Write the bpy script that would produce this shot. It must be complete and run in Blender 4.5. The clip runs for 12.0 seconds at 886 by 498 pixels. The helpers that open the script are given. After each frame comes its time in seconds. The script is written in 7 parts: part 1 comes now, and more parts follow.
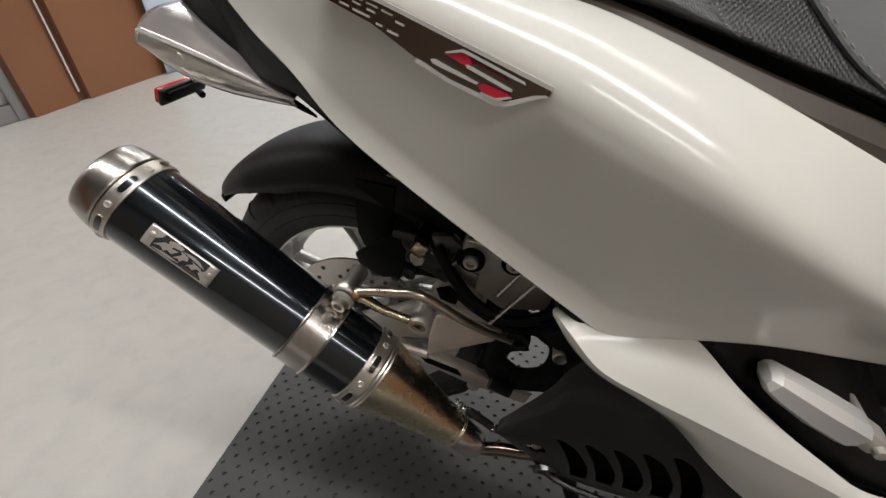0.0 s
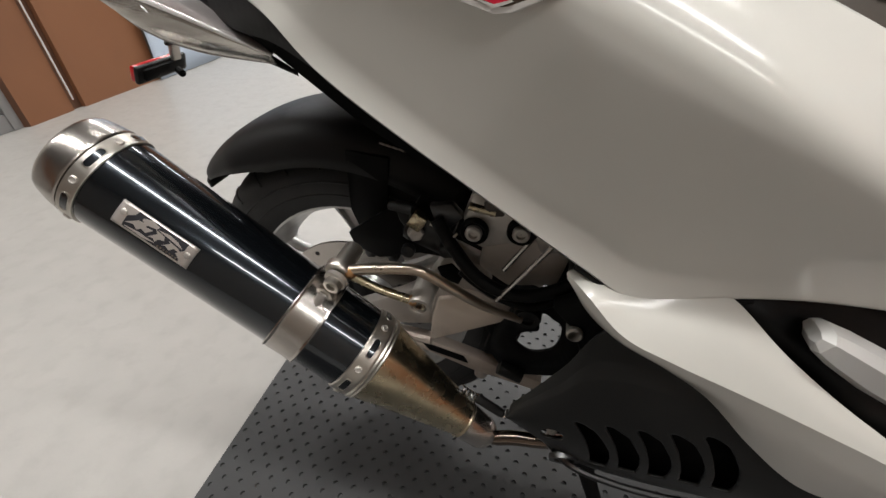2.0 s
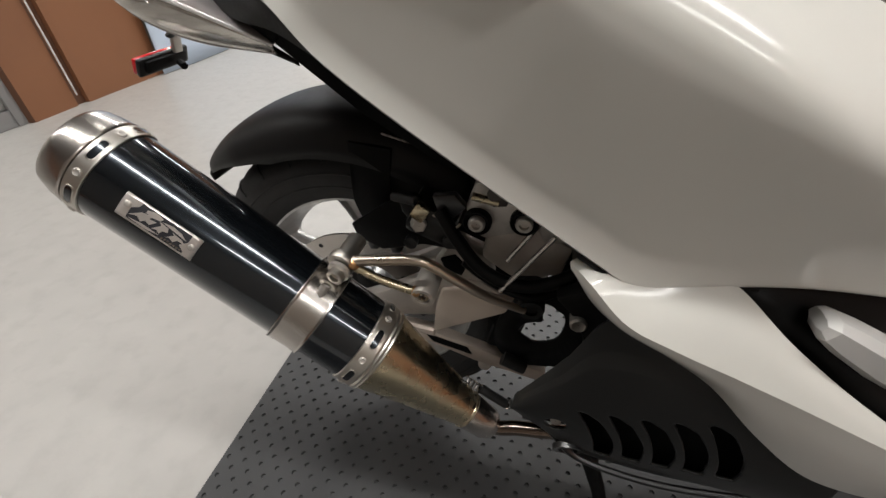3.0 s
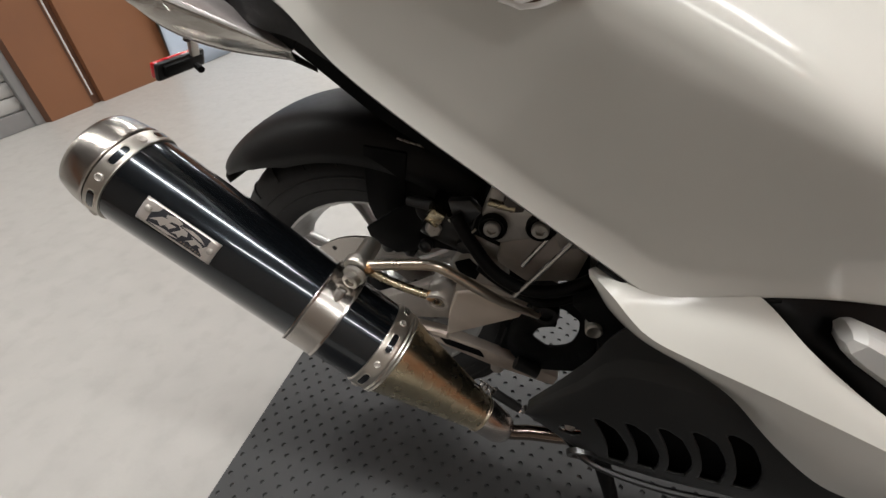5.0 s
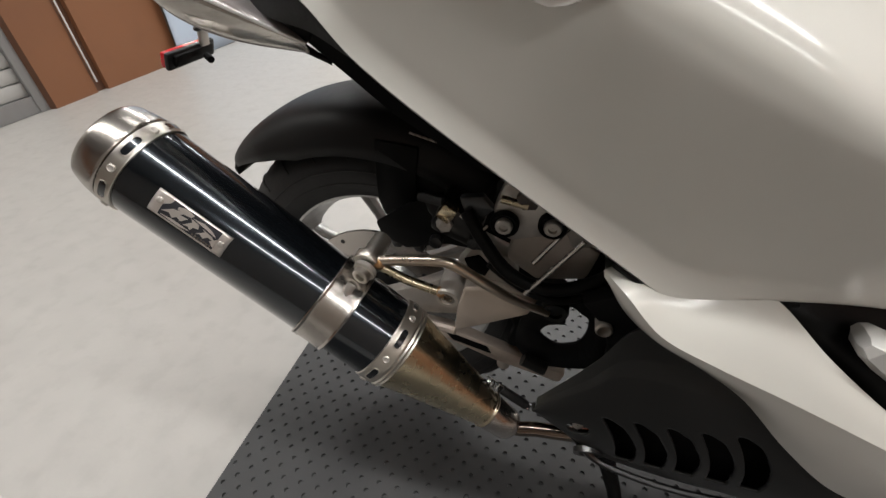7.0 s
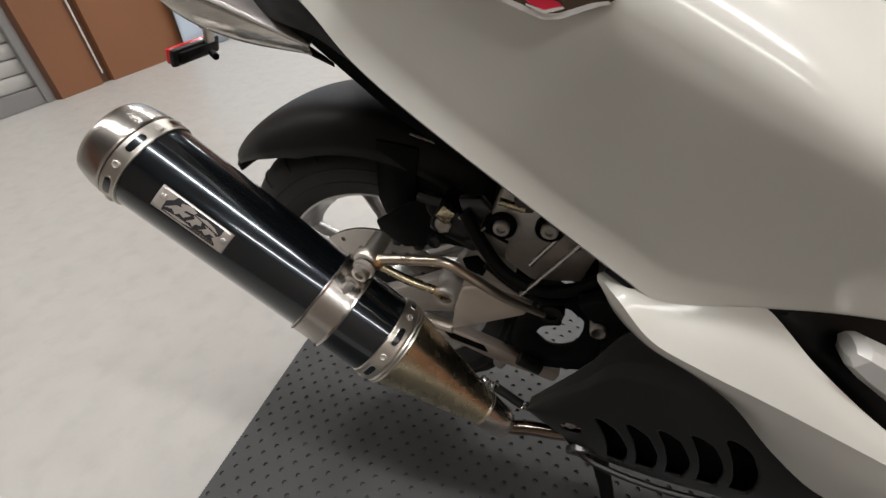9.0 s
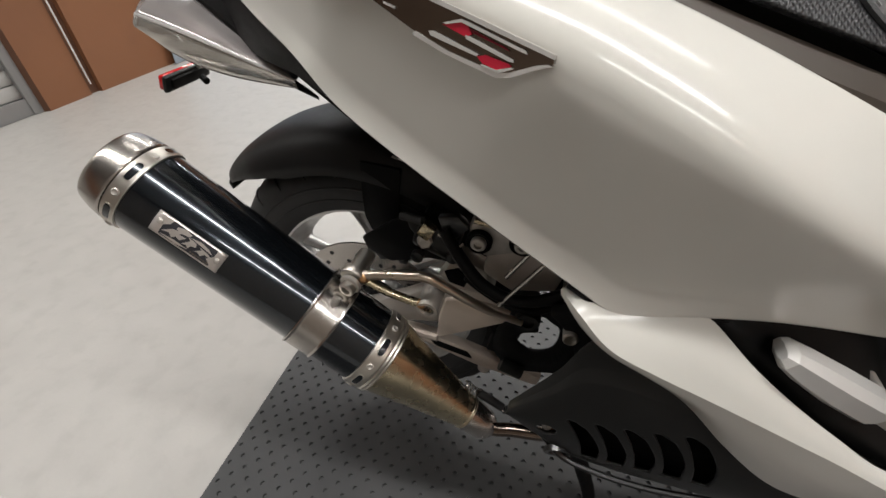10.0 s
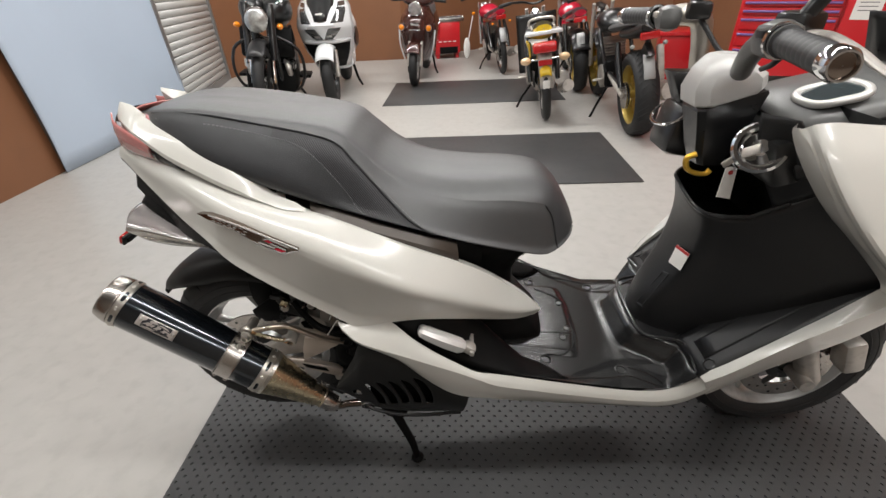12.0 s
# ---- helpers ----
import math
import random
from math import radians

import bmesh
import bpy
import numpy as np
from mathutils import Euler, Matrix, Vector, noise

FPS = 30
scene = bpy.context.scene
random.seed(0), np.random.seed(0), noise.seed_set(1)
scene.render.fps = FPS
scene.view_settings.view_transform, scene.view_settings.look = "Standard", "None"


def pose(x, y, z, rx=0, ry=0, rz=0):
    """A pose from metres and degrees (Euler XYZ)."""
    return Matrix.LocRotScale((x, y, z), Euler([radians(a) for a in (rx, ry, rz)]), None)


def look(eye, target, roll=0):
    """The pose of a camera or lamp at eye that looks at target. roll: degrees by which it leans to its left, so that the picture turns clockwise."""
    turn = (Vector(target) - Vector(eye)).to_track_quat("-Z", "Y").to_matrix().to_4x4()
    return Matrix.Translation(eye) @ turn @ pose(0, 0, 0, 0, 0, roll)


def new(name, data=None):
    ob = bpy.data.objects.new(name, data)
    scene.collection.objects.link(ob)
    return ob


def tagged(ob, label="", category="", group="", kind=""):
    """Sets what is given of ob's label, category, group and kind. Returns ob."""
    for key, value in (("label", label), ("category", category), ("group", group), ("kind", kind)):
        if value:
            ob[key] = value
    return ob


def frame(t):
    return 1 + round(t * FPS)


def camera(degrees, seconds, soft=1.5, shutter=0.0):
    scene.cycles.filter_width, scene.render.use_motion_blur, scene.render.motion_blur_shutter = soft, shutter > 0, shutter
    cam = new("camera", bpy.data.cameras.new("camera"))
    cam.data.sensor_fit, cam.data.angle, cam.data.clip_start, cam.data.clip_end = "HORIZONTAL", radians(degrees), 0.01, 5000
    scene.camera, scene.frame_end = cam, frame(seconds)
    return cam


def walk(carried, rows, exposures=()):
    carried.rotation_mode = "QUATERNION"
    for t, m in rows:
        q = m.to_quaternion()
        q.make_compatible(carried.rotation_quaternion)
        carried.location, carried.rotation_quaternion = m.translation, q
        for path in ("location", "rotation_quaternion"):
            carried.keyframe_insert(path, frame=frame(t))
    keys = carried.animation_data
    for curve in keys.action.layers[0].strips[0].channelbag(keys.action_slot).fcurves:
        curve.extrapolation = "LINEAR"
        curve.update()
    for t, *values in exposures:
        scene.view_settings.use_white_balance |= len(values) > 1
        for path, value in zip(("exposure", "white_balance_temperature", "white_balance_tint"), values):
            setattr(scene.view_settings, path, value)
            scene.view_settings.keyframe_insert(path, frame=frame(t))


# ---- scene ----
cam = camera(91.9, 12.0)
PATH = [
    (0, (0.266, -0.509, 0.833), (-0.15, 1.041, -0.359), -0.3),
    (0.5, (0.278, -0.5, 0.819), (-0.12, 1.037, -0.397), -0.8),
    (1, (0.27, -0.495, 0.796), (-0.148, 1.046, -0.408), -1.8),
    (1.5, (0.265, -0.494, 0.789), (-0.163, 1.057, -0.4), -2.3),
    (2, (0.265, -0.496, 0.785), (-0.166, 1.054, -0.404), -2.7),
    (2.5, (0.267, -0.494, 0.785), (-0.168, 1.035, -0.429), -3.0),
    (3, (0.266, -0.497, 0.782), (-0.179, 1.031, -0.429), -3.4),
    (5, (0.258, -0.495, 0.788), (-0.222, 1.019, -0.428), -3.9),
    (5.5, (0.256, -0.496, 0.79), (-0.231, 1.011, -0.431), -3.8),
    (6, (0.259, -0.494, 0.79), (-0.231, 1.013, -0.431), -3.7),
    (6.5, (0.258, -0.489, 0.786), (-0.242, 1.004, -0.446), -3.8),
    (7, (0.248, -0.494, 0.79), (-0.236, 0.997, -0.451), -3.2),
    (9, (0.253, -0.495, 0.797), (-0.238, 0.983, -0.457), -2.4),
    (9.5, (0.259, -0.498, 0.805), (-0.23, 0.982, -0.449), -2.5),
    (10, (0.271, -0.506, 0.827), (-0.19, 0.989, -0.419), -2.6),
    (10.5, (0.287, -0.552, 0.887), (-0.128, 0.961, -0.353), -2.6),
    (11, (0.364, -0.629, 0.999), (0.041, 0.937, -0.203), -3.0),
    (11.5, (0.475, -0.747, 1.09), (0.266, 0.893, -0.036), -3.0),
    (12, (0.548, -0.872, 1.142), (0.441, 0.817, 0.077), -2.9),
]
walk(cam, [(t, look(eye, target, roll)) for t, eye, target, roll in PATH], exposures=((0.0, -0.12), (0.5, -0.10), (1.2, 0.0), (10.5, 0.0), (12.0, -0.06)))

# ---- world and lights ----
world = bpy.data.worlds.new("world")
scene.world = world
world.use_nodes = True
world.node_tree.nodes["Background"].inputs[0].default_value = (0.9, 0.95, 1.0, 1)
world.node_tree.nodes["Background"].inputs[1].default_value = 0.02
CEIL = 3.1
# rows at y -2.3 and 1.1 are added fill; no tube is known there
LAMP_ROWS = [(-2.3, 2.6, 3.0, 0.80), (-0.58, 1.2, 4.2, 0.96), (-0.58, -2.0, 1.8, 0.8), (1.1, 1.0, 3.4, 0.3), (3.0, 0.7, 3.0, 1.55), (3.0, -1.9, 1.4, 1.4), (5.6, 0.8, 2.4, 1.4), (5.6, -1.6, 2.0, 1.4)]
LAMP_WATTS = 46.5
for ly, lx, ln, power in LAMP_ROWS:
    ld = bpy.data.lights.new("tube_or_fill_light", "AREA")
    ld.shape, ld.size, ld.size_y = "RECTANGLE", ln, 0.14
    ld.energy, ld.color = LAMP_WATTS * power * ln / 2.4, (1.0, 0.985, 0.96)
    lo = new("tube_or_fill_light", ld)
    lo.matrix_world = pose(lx, ly, CEIL - 0.075)


# ---- materials ----
def mat(name, col, rough=0.5, metal=0.0, coat=0.0, var=0.12, scale=12.0, bump=0.0, bscale=300.0, rvar=0.1, spec=0.5,
        stretch=(1, 1, 1), dirt=None, dirt_scale=3.0, dirt_amount=0.3, per_object=0.0):
    m = bpy.data.materials.new(name)
    m.use_nodes = True
    nt = m.node_tree
    b = nt.nodes["Principled BSDF"]
    tc = nt.nodes.new("ShaderNodeTexCoord")
    mp = nt.nodes.new("ShaderNodeMapping")
    mp.inputs["Scale"].default_value = stretch
    nt.links.new(tc.outputs["Object"], mp.inputs[0])

    def noise_node(s, detail=4.0):
        n = nt.nodes.new("ShaderNodeTexNoise")
        n.inputs["Scale"].default_value, n.inputs["Detail"].default_value = s, detail
        nt.links.new(mp.outputs[0], n.inputs["Vector"])
        return n

    n1 = noise_node(scale)
    mix = nt.nodes.new("ShaderNodeMix")
    mix.data_type = "RGBA"
    mix.inputs[6].default_value = (*[max(0.0, c * (1 - var)) for c in col], 1)
    mix.inputs[7].default_value = (*[min(1.0, c * (1 + var)) for c in col], 1)
    nt.links.new(n1.outputs["Fac"], mix.inputs[0])
    out = mix.outputs[2]
    if dirt:
        n3 = noise_node(dirt_scale, 8.0)
        rp = nt.nodes.new("ShaderNodeMapRange")
        rp.inputs[1].default_value, rp.inputs[2].default_value = 0.5, 0.75
        rp.inputs[4].default_value = dirt_amount
        nt.links.new(n3.outputs["Fac"], rp.inputs[0])
        mx = nt.nodes.new("ShaderNodeMix")
        mx.data_type = "RGBA"
        mx.inputs[7].default_value = (*dirt, 1)
        nt.links.new(out, mx.inputs[6])
        nt.links.new(rp.outputs[0], mx.inputs[0])
        out = mx.outputs[2]
    if per_object:
        oi = nt.nodes.new("ShaderNodeObjectInfo")
        hs = nt.nodes.new("ShaderNodeHueSaturation")
        mr = nt.nodes.new("ShaderNodeMapRange")
        mr.inputs[3].default_value, mr.inputs[4].default_value = 1 - per_object, 1 + per_object
        nt.links.new(oi.outputs["Random"], mr.inputs[0])
        nt.links.new(mr.outputs[0], hs.inputs["Value"])
        nt.links.new(out, hs.inputs["Color"])
        out = hs.outputs[0]
    nt.links.new(out, b.inputs["Base Color"])
    n2 = noise_node(scale * 4)
    mr = nt.nodes.new("ShaderNodeMapRange")
    mr.inputs[3].default_value, mr.inputs[4].default_value = max(0.02, rough * (1 - rvar)), min(1.0, rough * (1 + rvar))
    nt.links.new(n2.outputs["Fac"], mr.inputs[0])
    nt.links.new(mr.outputs[0], b.inputs["Roughness"])
    b.inputs["Metallic"].default_value = metal
    b.inputs["Coat Weight"].default_value = coat
    b.inputs["Coat Roughness"].default_value = 0.09
    b.inputs["Specular IOR Level"].default_value = spec
    if bump:
        nb = noise_node(bscale, 2.0)
        bp = nt.nodes.new("ShaderNodeBump")
        bp.inputs["Strength"].default_value, bp.inputs["Distance"].default_value = bump, 0.002
        nt.links.new(nb.outputs["Fac"], bp.inputs["Height"])
        nt.links.new(bp.outputs[0], b.inputs["Normal"])
    return m


def clear_mat(name, col, rough=0.05, ior=1.45):
    m = bpy.data.materials.new(name)
    m.use_nodes = True
    b = m.node_tree.nodes["Principled BSDF"]
    b.inputs["Base Color"].default_value = (*col, 1)
    b.inputs["Transmission Weight"].default_value = 1.0
    b.inputs["Roughness"].default_value = rough
    b.inputs["IOR"].default_value = ior
    return m


def glow_mat(name, col, strength):
    m = bpy.data.materials.new(name)
    m.use_nodes = True
    b = m.node_tree.nodes["Principled BSDF"]
    b.inputs["Base Color"].default_value = (0.8, 0.8, 0.8, 1)
    b.inputs["Emission Color"].default_value = (*col, 1)
    b.inputs["Emission Strength"].default_value = strength
    return m


PEARL = mat("pearl_white_paint", (0.618, 0.607, 0.563), 0.50, 0.0, 1.0, 0.015, 40, 0.008, 900, 0.12, spec=0.2)
PEARL.node_tree.nodes["Principled BSDF"].inputs["Coat Roughness"].default_value = 0.16
WHITE = mat("white_paint", (0.78, 0.79, 0.80), 0.25, 0.0, 0.6, 0.02, 8)
BLACKP = mat("textured_black_plastic", (0.011, 0.011, 0.0115), 0.36, 0.0, 0.0, 0.15, 30, 0.07, 1500, 0.2, spec=0.42, dirt=(0.018, 0.017, 0.016), dirt_scale=9, dirt_amount=0.2)
FLOORP = mat("grained_black_floor_plastic", (0.014, 0.014, 0.0145), 0.24, 0.0, 0.0, 0.12, 30, 0.008, 1500, 0.08, spec=0.75, dirt=(0.038, 0.036, 0.034), dirt_scale=5, dirt_amount=0.3)
# black plastic taken darker to carry the shade of recesses
SHADEBLACK = mat("shade_darkened_plastic", (0.0032, 0.0032, 0.0033), 0.5, var=0.2, scale=25, bump=0.05, bscale=900, spec=0.15, dirt=(0.012, 0.011, 0.010), dirt_scale=12, dirt_amount=0.3)
BLACKG = mat("satin_black_plastic", (0.009, 0.009, 0.0095), 0.30, 0.0, 0.2, 0.1, 20, rvar=0.2)
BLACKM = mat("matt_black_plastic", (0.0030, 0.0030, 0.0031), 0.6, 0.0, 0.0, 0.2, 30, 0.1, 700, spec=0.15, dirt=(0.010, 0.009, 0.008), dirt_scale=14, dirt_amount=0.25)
VINYL = mat("black_seat_vinyl", (0.047, 0.047, 0.0487), 0.42, 0.0, 0.0, 0.12, 60, 0.2, 1400, 0.15, spec=0.85)
# the seat top's vinyl, darkened for the shade on the flanks
VINYL_SIDE = mat("shade_darkened_vinyl", (0.027, 0.028, 0.030), 0.38, 0.0, 0.0, 0.15, 60, 0.3, 900, 0.15)
def add_weave(m, scale, strength):
    """Crossed bands of relief, like woven vinyl."""
    nt = m.node_tree
    tc = nt.nodes.new("ShaderNodeTexCoord")
    mp = nt.nodes.new("ShaderNodeMapping")
    mp.inputs["Rotation"].default_value = (0.0, radians(38), 0.0)
    nt.links.new(tc.outputs["Object"], mp.inputs[0])
    waves = []
    for axis in ("X", "Z"):
        w = nt.nodes.new("ShaderNodeTexWave")
        w.bands_direction = axis
        w.inputs["Scale"].default_value, w.inputs["Distortion"].default_value = scale, 0.15
        nt.links.new(mp.outputs[0], w.inputs["Vector"])
        waves.append(w)
    mx = nt.nodes.new("ShaderNodeMath")
    mx.operation = "MULTIPLY"
    nt.links.new(waves[0].outputs["Fac"], mx.inputs[0])
    nt.links.new(waves[1].outputs["Fac"], mx.inputs[1])
    bp = nt.nodes.new("ShaderNodeBump")
    bp.inputs["Strength"].default_value, bp.inputs["Distance"].default_value = strength, 0.002
    nt.links.new(mx.outputs[0], bp.inputs["Height"])
    nt.links.new(bp.outputs[0], nt.nodes["Principled BSDF"].inputs["Normal"])


WEAVE = mat("woven_grain_vinyl", (0.024, 0.024, 0.026), 0.38, var=0.1, scale=60, spec=0.35)
add_weave(WEAVE, 112.0, 0.30)
THREAD = mat("grey_thread", (0.22, 0.22, 0.22), 0.7, var=0.2)
RUBBER = mat("tyre_rubber", (0.013, 0.013, 0.0135), 0.62, var=0.25, scale=25, bump=0.15, bscale=400, dirt=(0.042, 0.040, 0.038), dirt_scale=20, dirt_amount=0.25)
# grip rubber lightened so its colour holds the glare
GRIPRUB = mat("glare_greyed_grip_rubber", (0.036, 0.036, 0.037), 0.5, var=0.15, scale=40, bump=0.06, bscale=900)
DASHGREY = mat("satin_grey_plastic", (0.115, 0.115, 0.112), 0.36, var=0.1, scale=30, bump=0.04, bscale=1200)
RUBMAT = mat("rubber_mat", (0.044, 0.0445, 0.0455), 0.46, var=0.2, scale=9, bump=0.12, bscale=500, dirt=(0.075, 0.073, 0.07), dirt_scale=4, dirt_amount=0.35)
MATHOLE = mat("rubber_mat_hole", (0.02, 0.02, 0.021), 0.7, var=0.2)
MUFFLER = mat("blued_black_metal", (0.022, 0.027, 0.033), 0.20, 0.85, 1.0, 0.25, 6, 0.01, 250, 0.25, stretch=(1, 1, 1))
MUFFLER.node_tree.nodes["Principled BSDF"].inputs["Coat Roughness"].default_value = 0.06
STEEL = mat("brushed_steel", (0.47, 0.44, 0.41), 0.25, 1.0, 0.0, 0.06, 60, 0.02, 500, 0.2, stretch=(1, 6, 1))
GOLDSTEEL = mat("heat_tinted_steel", (0.54, 0.47, 0.33), 0.27, 1.0, 0.0, 0.10, 14, 0.015, 420, 0.2, dirt=(0.44, 0.35, 0.20), dirt_scale=9, dirt_amount=0.35)
CHROME = mat("chrome", (0.80, 0.80, 0.80), 0.08, 1.0, 0.0, 0.03, 10)
BRIGHT = mat("bright_badge_metal", (0.84, 0.83, 0.81), 0.20, 0.6, 0.5, 0.03, 10)
DARKCHROME = mat("smoked_chrome", (0.21, 0.165, 0.135), 0.14, 1.0, 0.0, 0.05, 10)
ALLOY = mat("cast_aluminium", (0.52, 0.49, 0.45), 0.42, 0.6, 0.0, 0.12, 30, 0.1, 400, 0.2, dirt=(0.10, 0.085, 0.07), dirt_scale=25, dirt_amount=0.6)
FENDERP = mat("grained_fender_plastic", (0.0048, 0.0043, 0.0042), 0.50, var=0.2, scale=30, bump=0.06, bscale=1300, spec=0.30, dirt=(0.012, 0.010, 0.009), dirt_scale=8, dirt_amount=0.35)
WARMCAST = mat("warm_cast_metal", (0.56, 0.48, 0.41), 0.46, 0.3, 0.0, 0.12, 30, 0.08, 400, 0.2, dirt=(0.22, 0.17, 0.13), dirt_scale=20, dirt_amount=0.5)
SATIN = mat("satin_steel", (0.56, 0.53, 0.48), 0.36, 1.0, 0.0, 0.06, 50, 0.04, 500, 0.2)
TUBESTEEL = mat("warm_tube_steel", (0.60, 0.52, 0.43), 0.30, 1.0, 0.0, 0.10, 30, 0.03, 500, 0.2, dirt=(0.42, 0.27, 0.13), dirt_scale=14, dirt_amount=0.35)
COPPERWELD = mat("copper_weld", (0.62, 0.36, 0.18), 0.30, 1.0, 0.0, 0.15, 80, 0.3, 700)
SHIELDP = mat("scuffed_black_plastic", (0.009, 0.009, 0.0087), 0.44, var=0.2, scale=20, bump=0.06, bscale=900, spec=0.35, dirt=(0.024, 0.023, 0.022), dirt_scale=9, dirt_amount=0.35)
# near-black colour that stands for the shade inside openings
VOID = mat("cavity_shade_black", (0.0025, 0.0025, 0.0026), 0.8, var=0.1, spec=0.1)
GREYMETAL = mat("grey_painted_metal", (0.47, 0.43, 0.39), 0.45, 0.2, 0.0, 0.15, 30, 0.06, 500, 0.2, dirt=(0.10, 0.085, 0.07), dirt_scale=18, dirt_amount=0.5)
PLATE = mat("bright_steel_plate", (0.60, 0.555, 0.52), 0.36, 0.7, 0.0, 0.06, 40, 0.03, 400, 0.2)
RIMSILVER = mat("silver_wheel_paint", (0.50, 0.50, 0.49), 0.35, 0.6, 0.3, 0.08, 20, dirt=(0.12, 0.11, 0.10), dirt_scale=25, dirt_amount=0.4)
TRIMBROWN = mat("grey_brown_trim", (0.058, 0.046, 0.037), 0.4, 0.1, 0.0, 0.12, 20)
PEGSILVER = mat("silver_peg_paint", (0.66, 0.65, 0.63), 0.35, 0.35, 0.3, 0.05, 40, 0.03, 600)
SILVERP = mat("silver_plastic", (0.50, 0.49, 0.475), 0.42, 0.2, 0.1, 0.04, 30)
REDP = mat("red_enamel", (0.45, 0.012, 0.035), 0.25, 0.0, 0.6, 0.1, 20)
REDCAB = mat("red_powder_coat", (0.55, 0.012, 0.018), 0.35, 0.0, 0.3, 0.08, 6, 0.03, 600)
PURPLE = mat("purple_drawer_pull", (0.16, 0.09, 0.28), 0.35, 0.3, 0.2, 0.1, 20)
GOLDP = mat("gold_paint", (0.42, 0.30, 0.06), 0.4, 0.5, 0.3, 0.1, 20)
BRASS = mat("gold_hook_metal", (0.75, 0.45, 0.06), 0.3, 0.8, 0.2, 0.1, 30)
MAROON = mat("dark_brown_paint", (0.055, 0.018, 0.014), 0.22, 0.1, 0.7, 0.1, 10)
YELLOW = mat("yellow_paint", (0.75, 0.50, 0.02), 0.35, 0.0, 0.3, 0.08, 10)
AMBER = mat("amber_lens", (0.80, 0.24, 0.01), 0.2, 0.0, 0.5, 0.1, 40)
REDLENS = mat("red_lens", (0.50, 0.01, 0.012), 0.15, 0.0, 0.6, 0.15, 60, 0.2, 300)
TAILRED = mat("faded_red_lens", (0.46, 0.16, 0.15), 0.18, 0.0, 0.7, 0.12, 60, 0.15, 300)
CLEARLENS = clear_mat("clear_lens", (0.95, 0.95, 0.94), 0.03, 1.25)
# in these two the dirt tones imitate blotchy reflections of a clear lens
FACETS = mat("faceted_lens", (0.62, 0.60, 0.56), 0.20, 0.75, 0.2, 0.30, 60, 0.22, 120, 0.3, stretch=(0.35, 1, 1.6), dirt=(0.22, 0.20, 0.18), dirt_scale=45, dirt_amount=0.7)
REFLECTOR = mat("lamp_reflector", (0.40, 0.37, 0.36), 0.20, 0.55, 0.4, 0.25, 18, 0.06, 60, 0.3, dirt=(0.17, 0.155, 0.16), dirt_scale=22, dirt_amount=0.8)
PAPER = mat("paper_tag", (0.78, 0.76, 0.72), 0.8, var=0.05)
INK = mat("red_ink", (0.45, 0.03, 0.03), 0.6, var=0.1)
DARKINK = mat("dark_ink", (0.02, 0.02, 0.025), 0.5, var=0.1)
FLOORM = mat("sealed_concrete", (0.412, 0.398, 0.375), 0.36, 0.0, 0.0, 0.09, 11.0, 0.10, 90, 0.4, dirt=(0.335, 0.32, 0.30), dirt_scale=17, dirt_amount=0.5)
BROWN = mat("brown_panel", (0.215, 0.092, 0.042), 0.55, 0.0, 0.0, 0.10, 2.0, 0.03, 300, dirt=(0.15, 0.065, 0.035), dirt_scale=3, dirt_amount=0.3)
BROWNEDGE = mat("dark_brown_trim", (0.10, 0.045, 0.024), 0.5, var=0.1)
BLUEW = mat("pale_blue_sheet", (0.47, 0.55, 0.66), 0.6, 0.0, 0.0, 0.05, 1.4, 0.05, 30)
SHUTTERM = mat("shutter_slat_paint", (0.56, 0.55, 0.53), 0.45, 0.2, 0.0, 0.05, 6)
GREYTRIM = mat("grey_steel_trim", (0.30, 0.30, 0.30), 0.4, 0.6, 0.0, 0.1, 12)
CEILM = mat("ceiling_paint", (0.22, 0.215, 0.21), 0.85, var=0.05, scale=1.5)
WALLM = mat("painted_wall", (0.215, 0.19, 0.165), 0.8, var=0.06, scale=1.2)
TUBEGLOW = glow_mat("tube_glow", (1.0, 0.985, 0.96), 3.0)


# ---- geometry helpers ----
def V3(p):
    return np.array(p, float)


def smooth_curve(pts, n):
    """n points on a Catmull-Rom curve through pts."""
    p = np.array(pts, float)
    k = len(p)
    ext = np.vstack([2 * p[0] - p[1], p, 2 * p[-1] - p[-2]])
    out = []
    for s in np.linspace(0, k - 1, n):
        i = min(int(s), k - 2)
        f = s - i
        a, b, c, d = ext[i], ext[i + 1], ext[i + 2], ext[i + 3]
        out.append(0.5 * (2 * b + (c - a) * f + (2 * a - 5 * b + 4 * c - d) * f * f + (3 * b - a - 3 * c + d) * f ** 3))
    return np.array(out)


def turned(axis):
    d = V3(axis) / np.linalg.norm(axis)
    h = V3((0, 0, 1)) if abs(d[2]) < 0.9 else V3((1, 0, 0))
    u = np.cross(h, d)
    u /= np.linalg.norm(u)
    return d, u, np.cross(d, u)


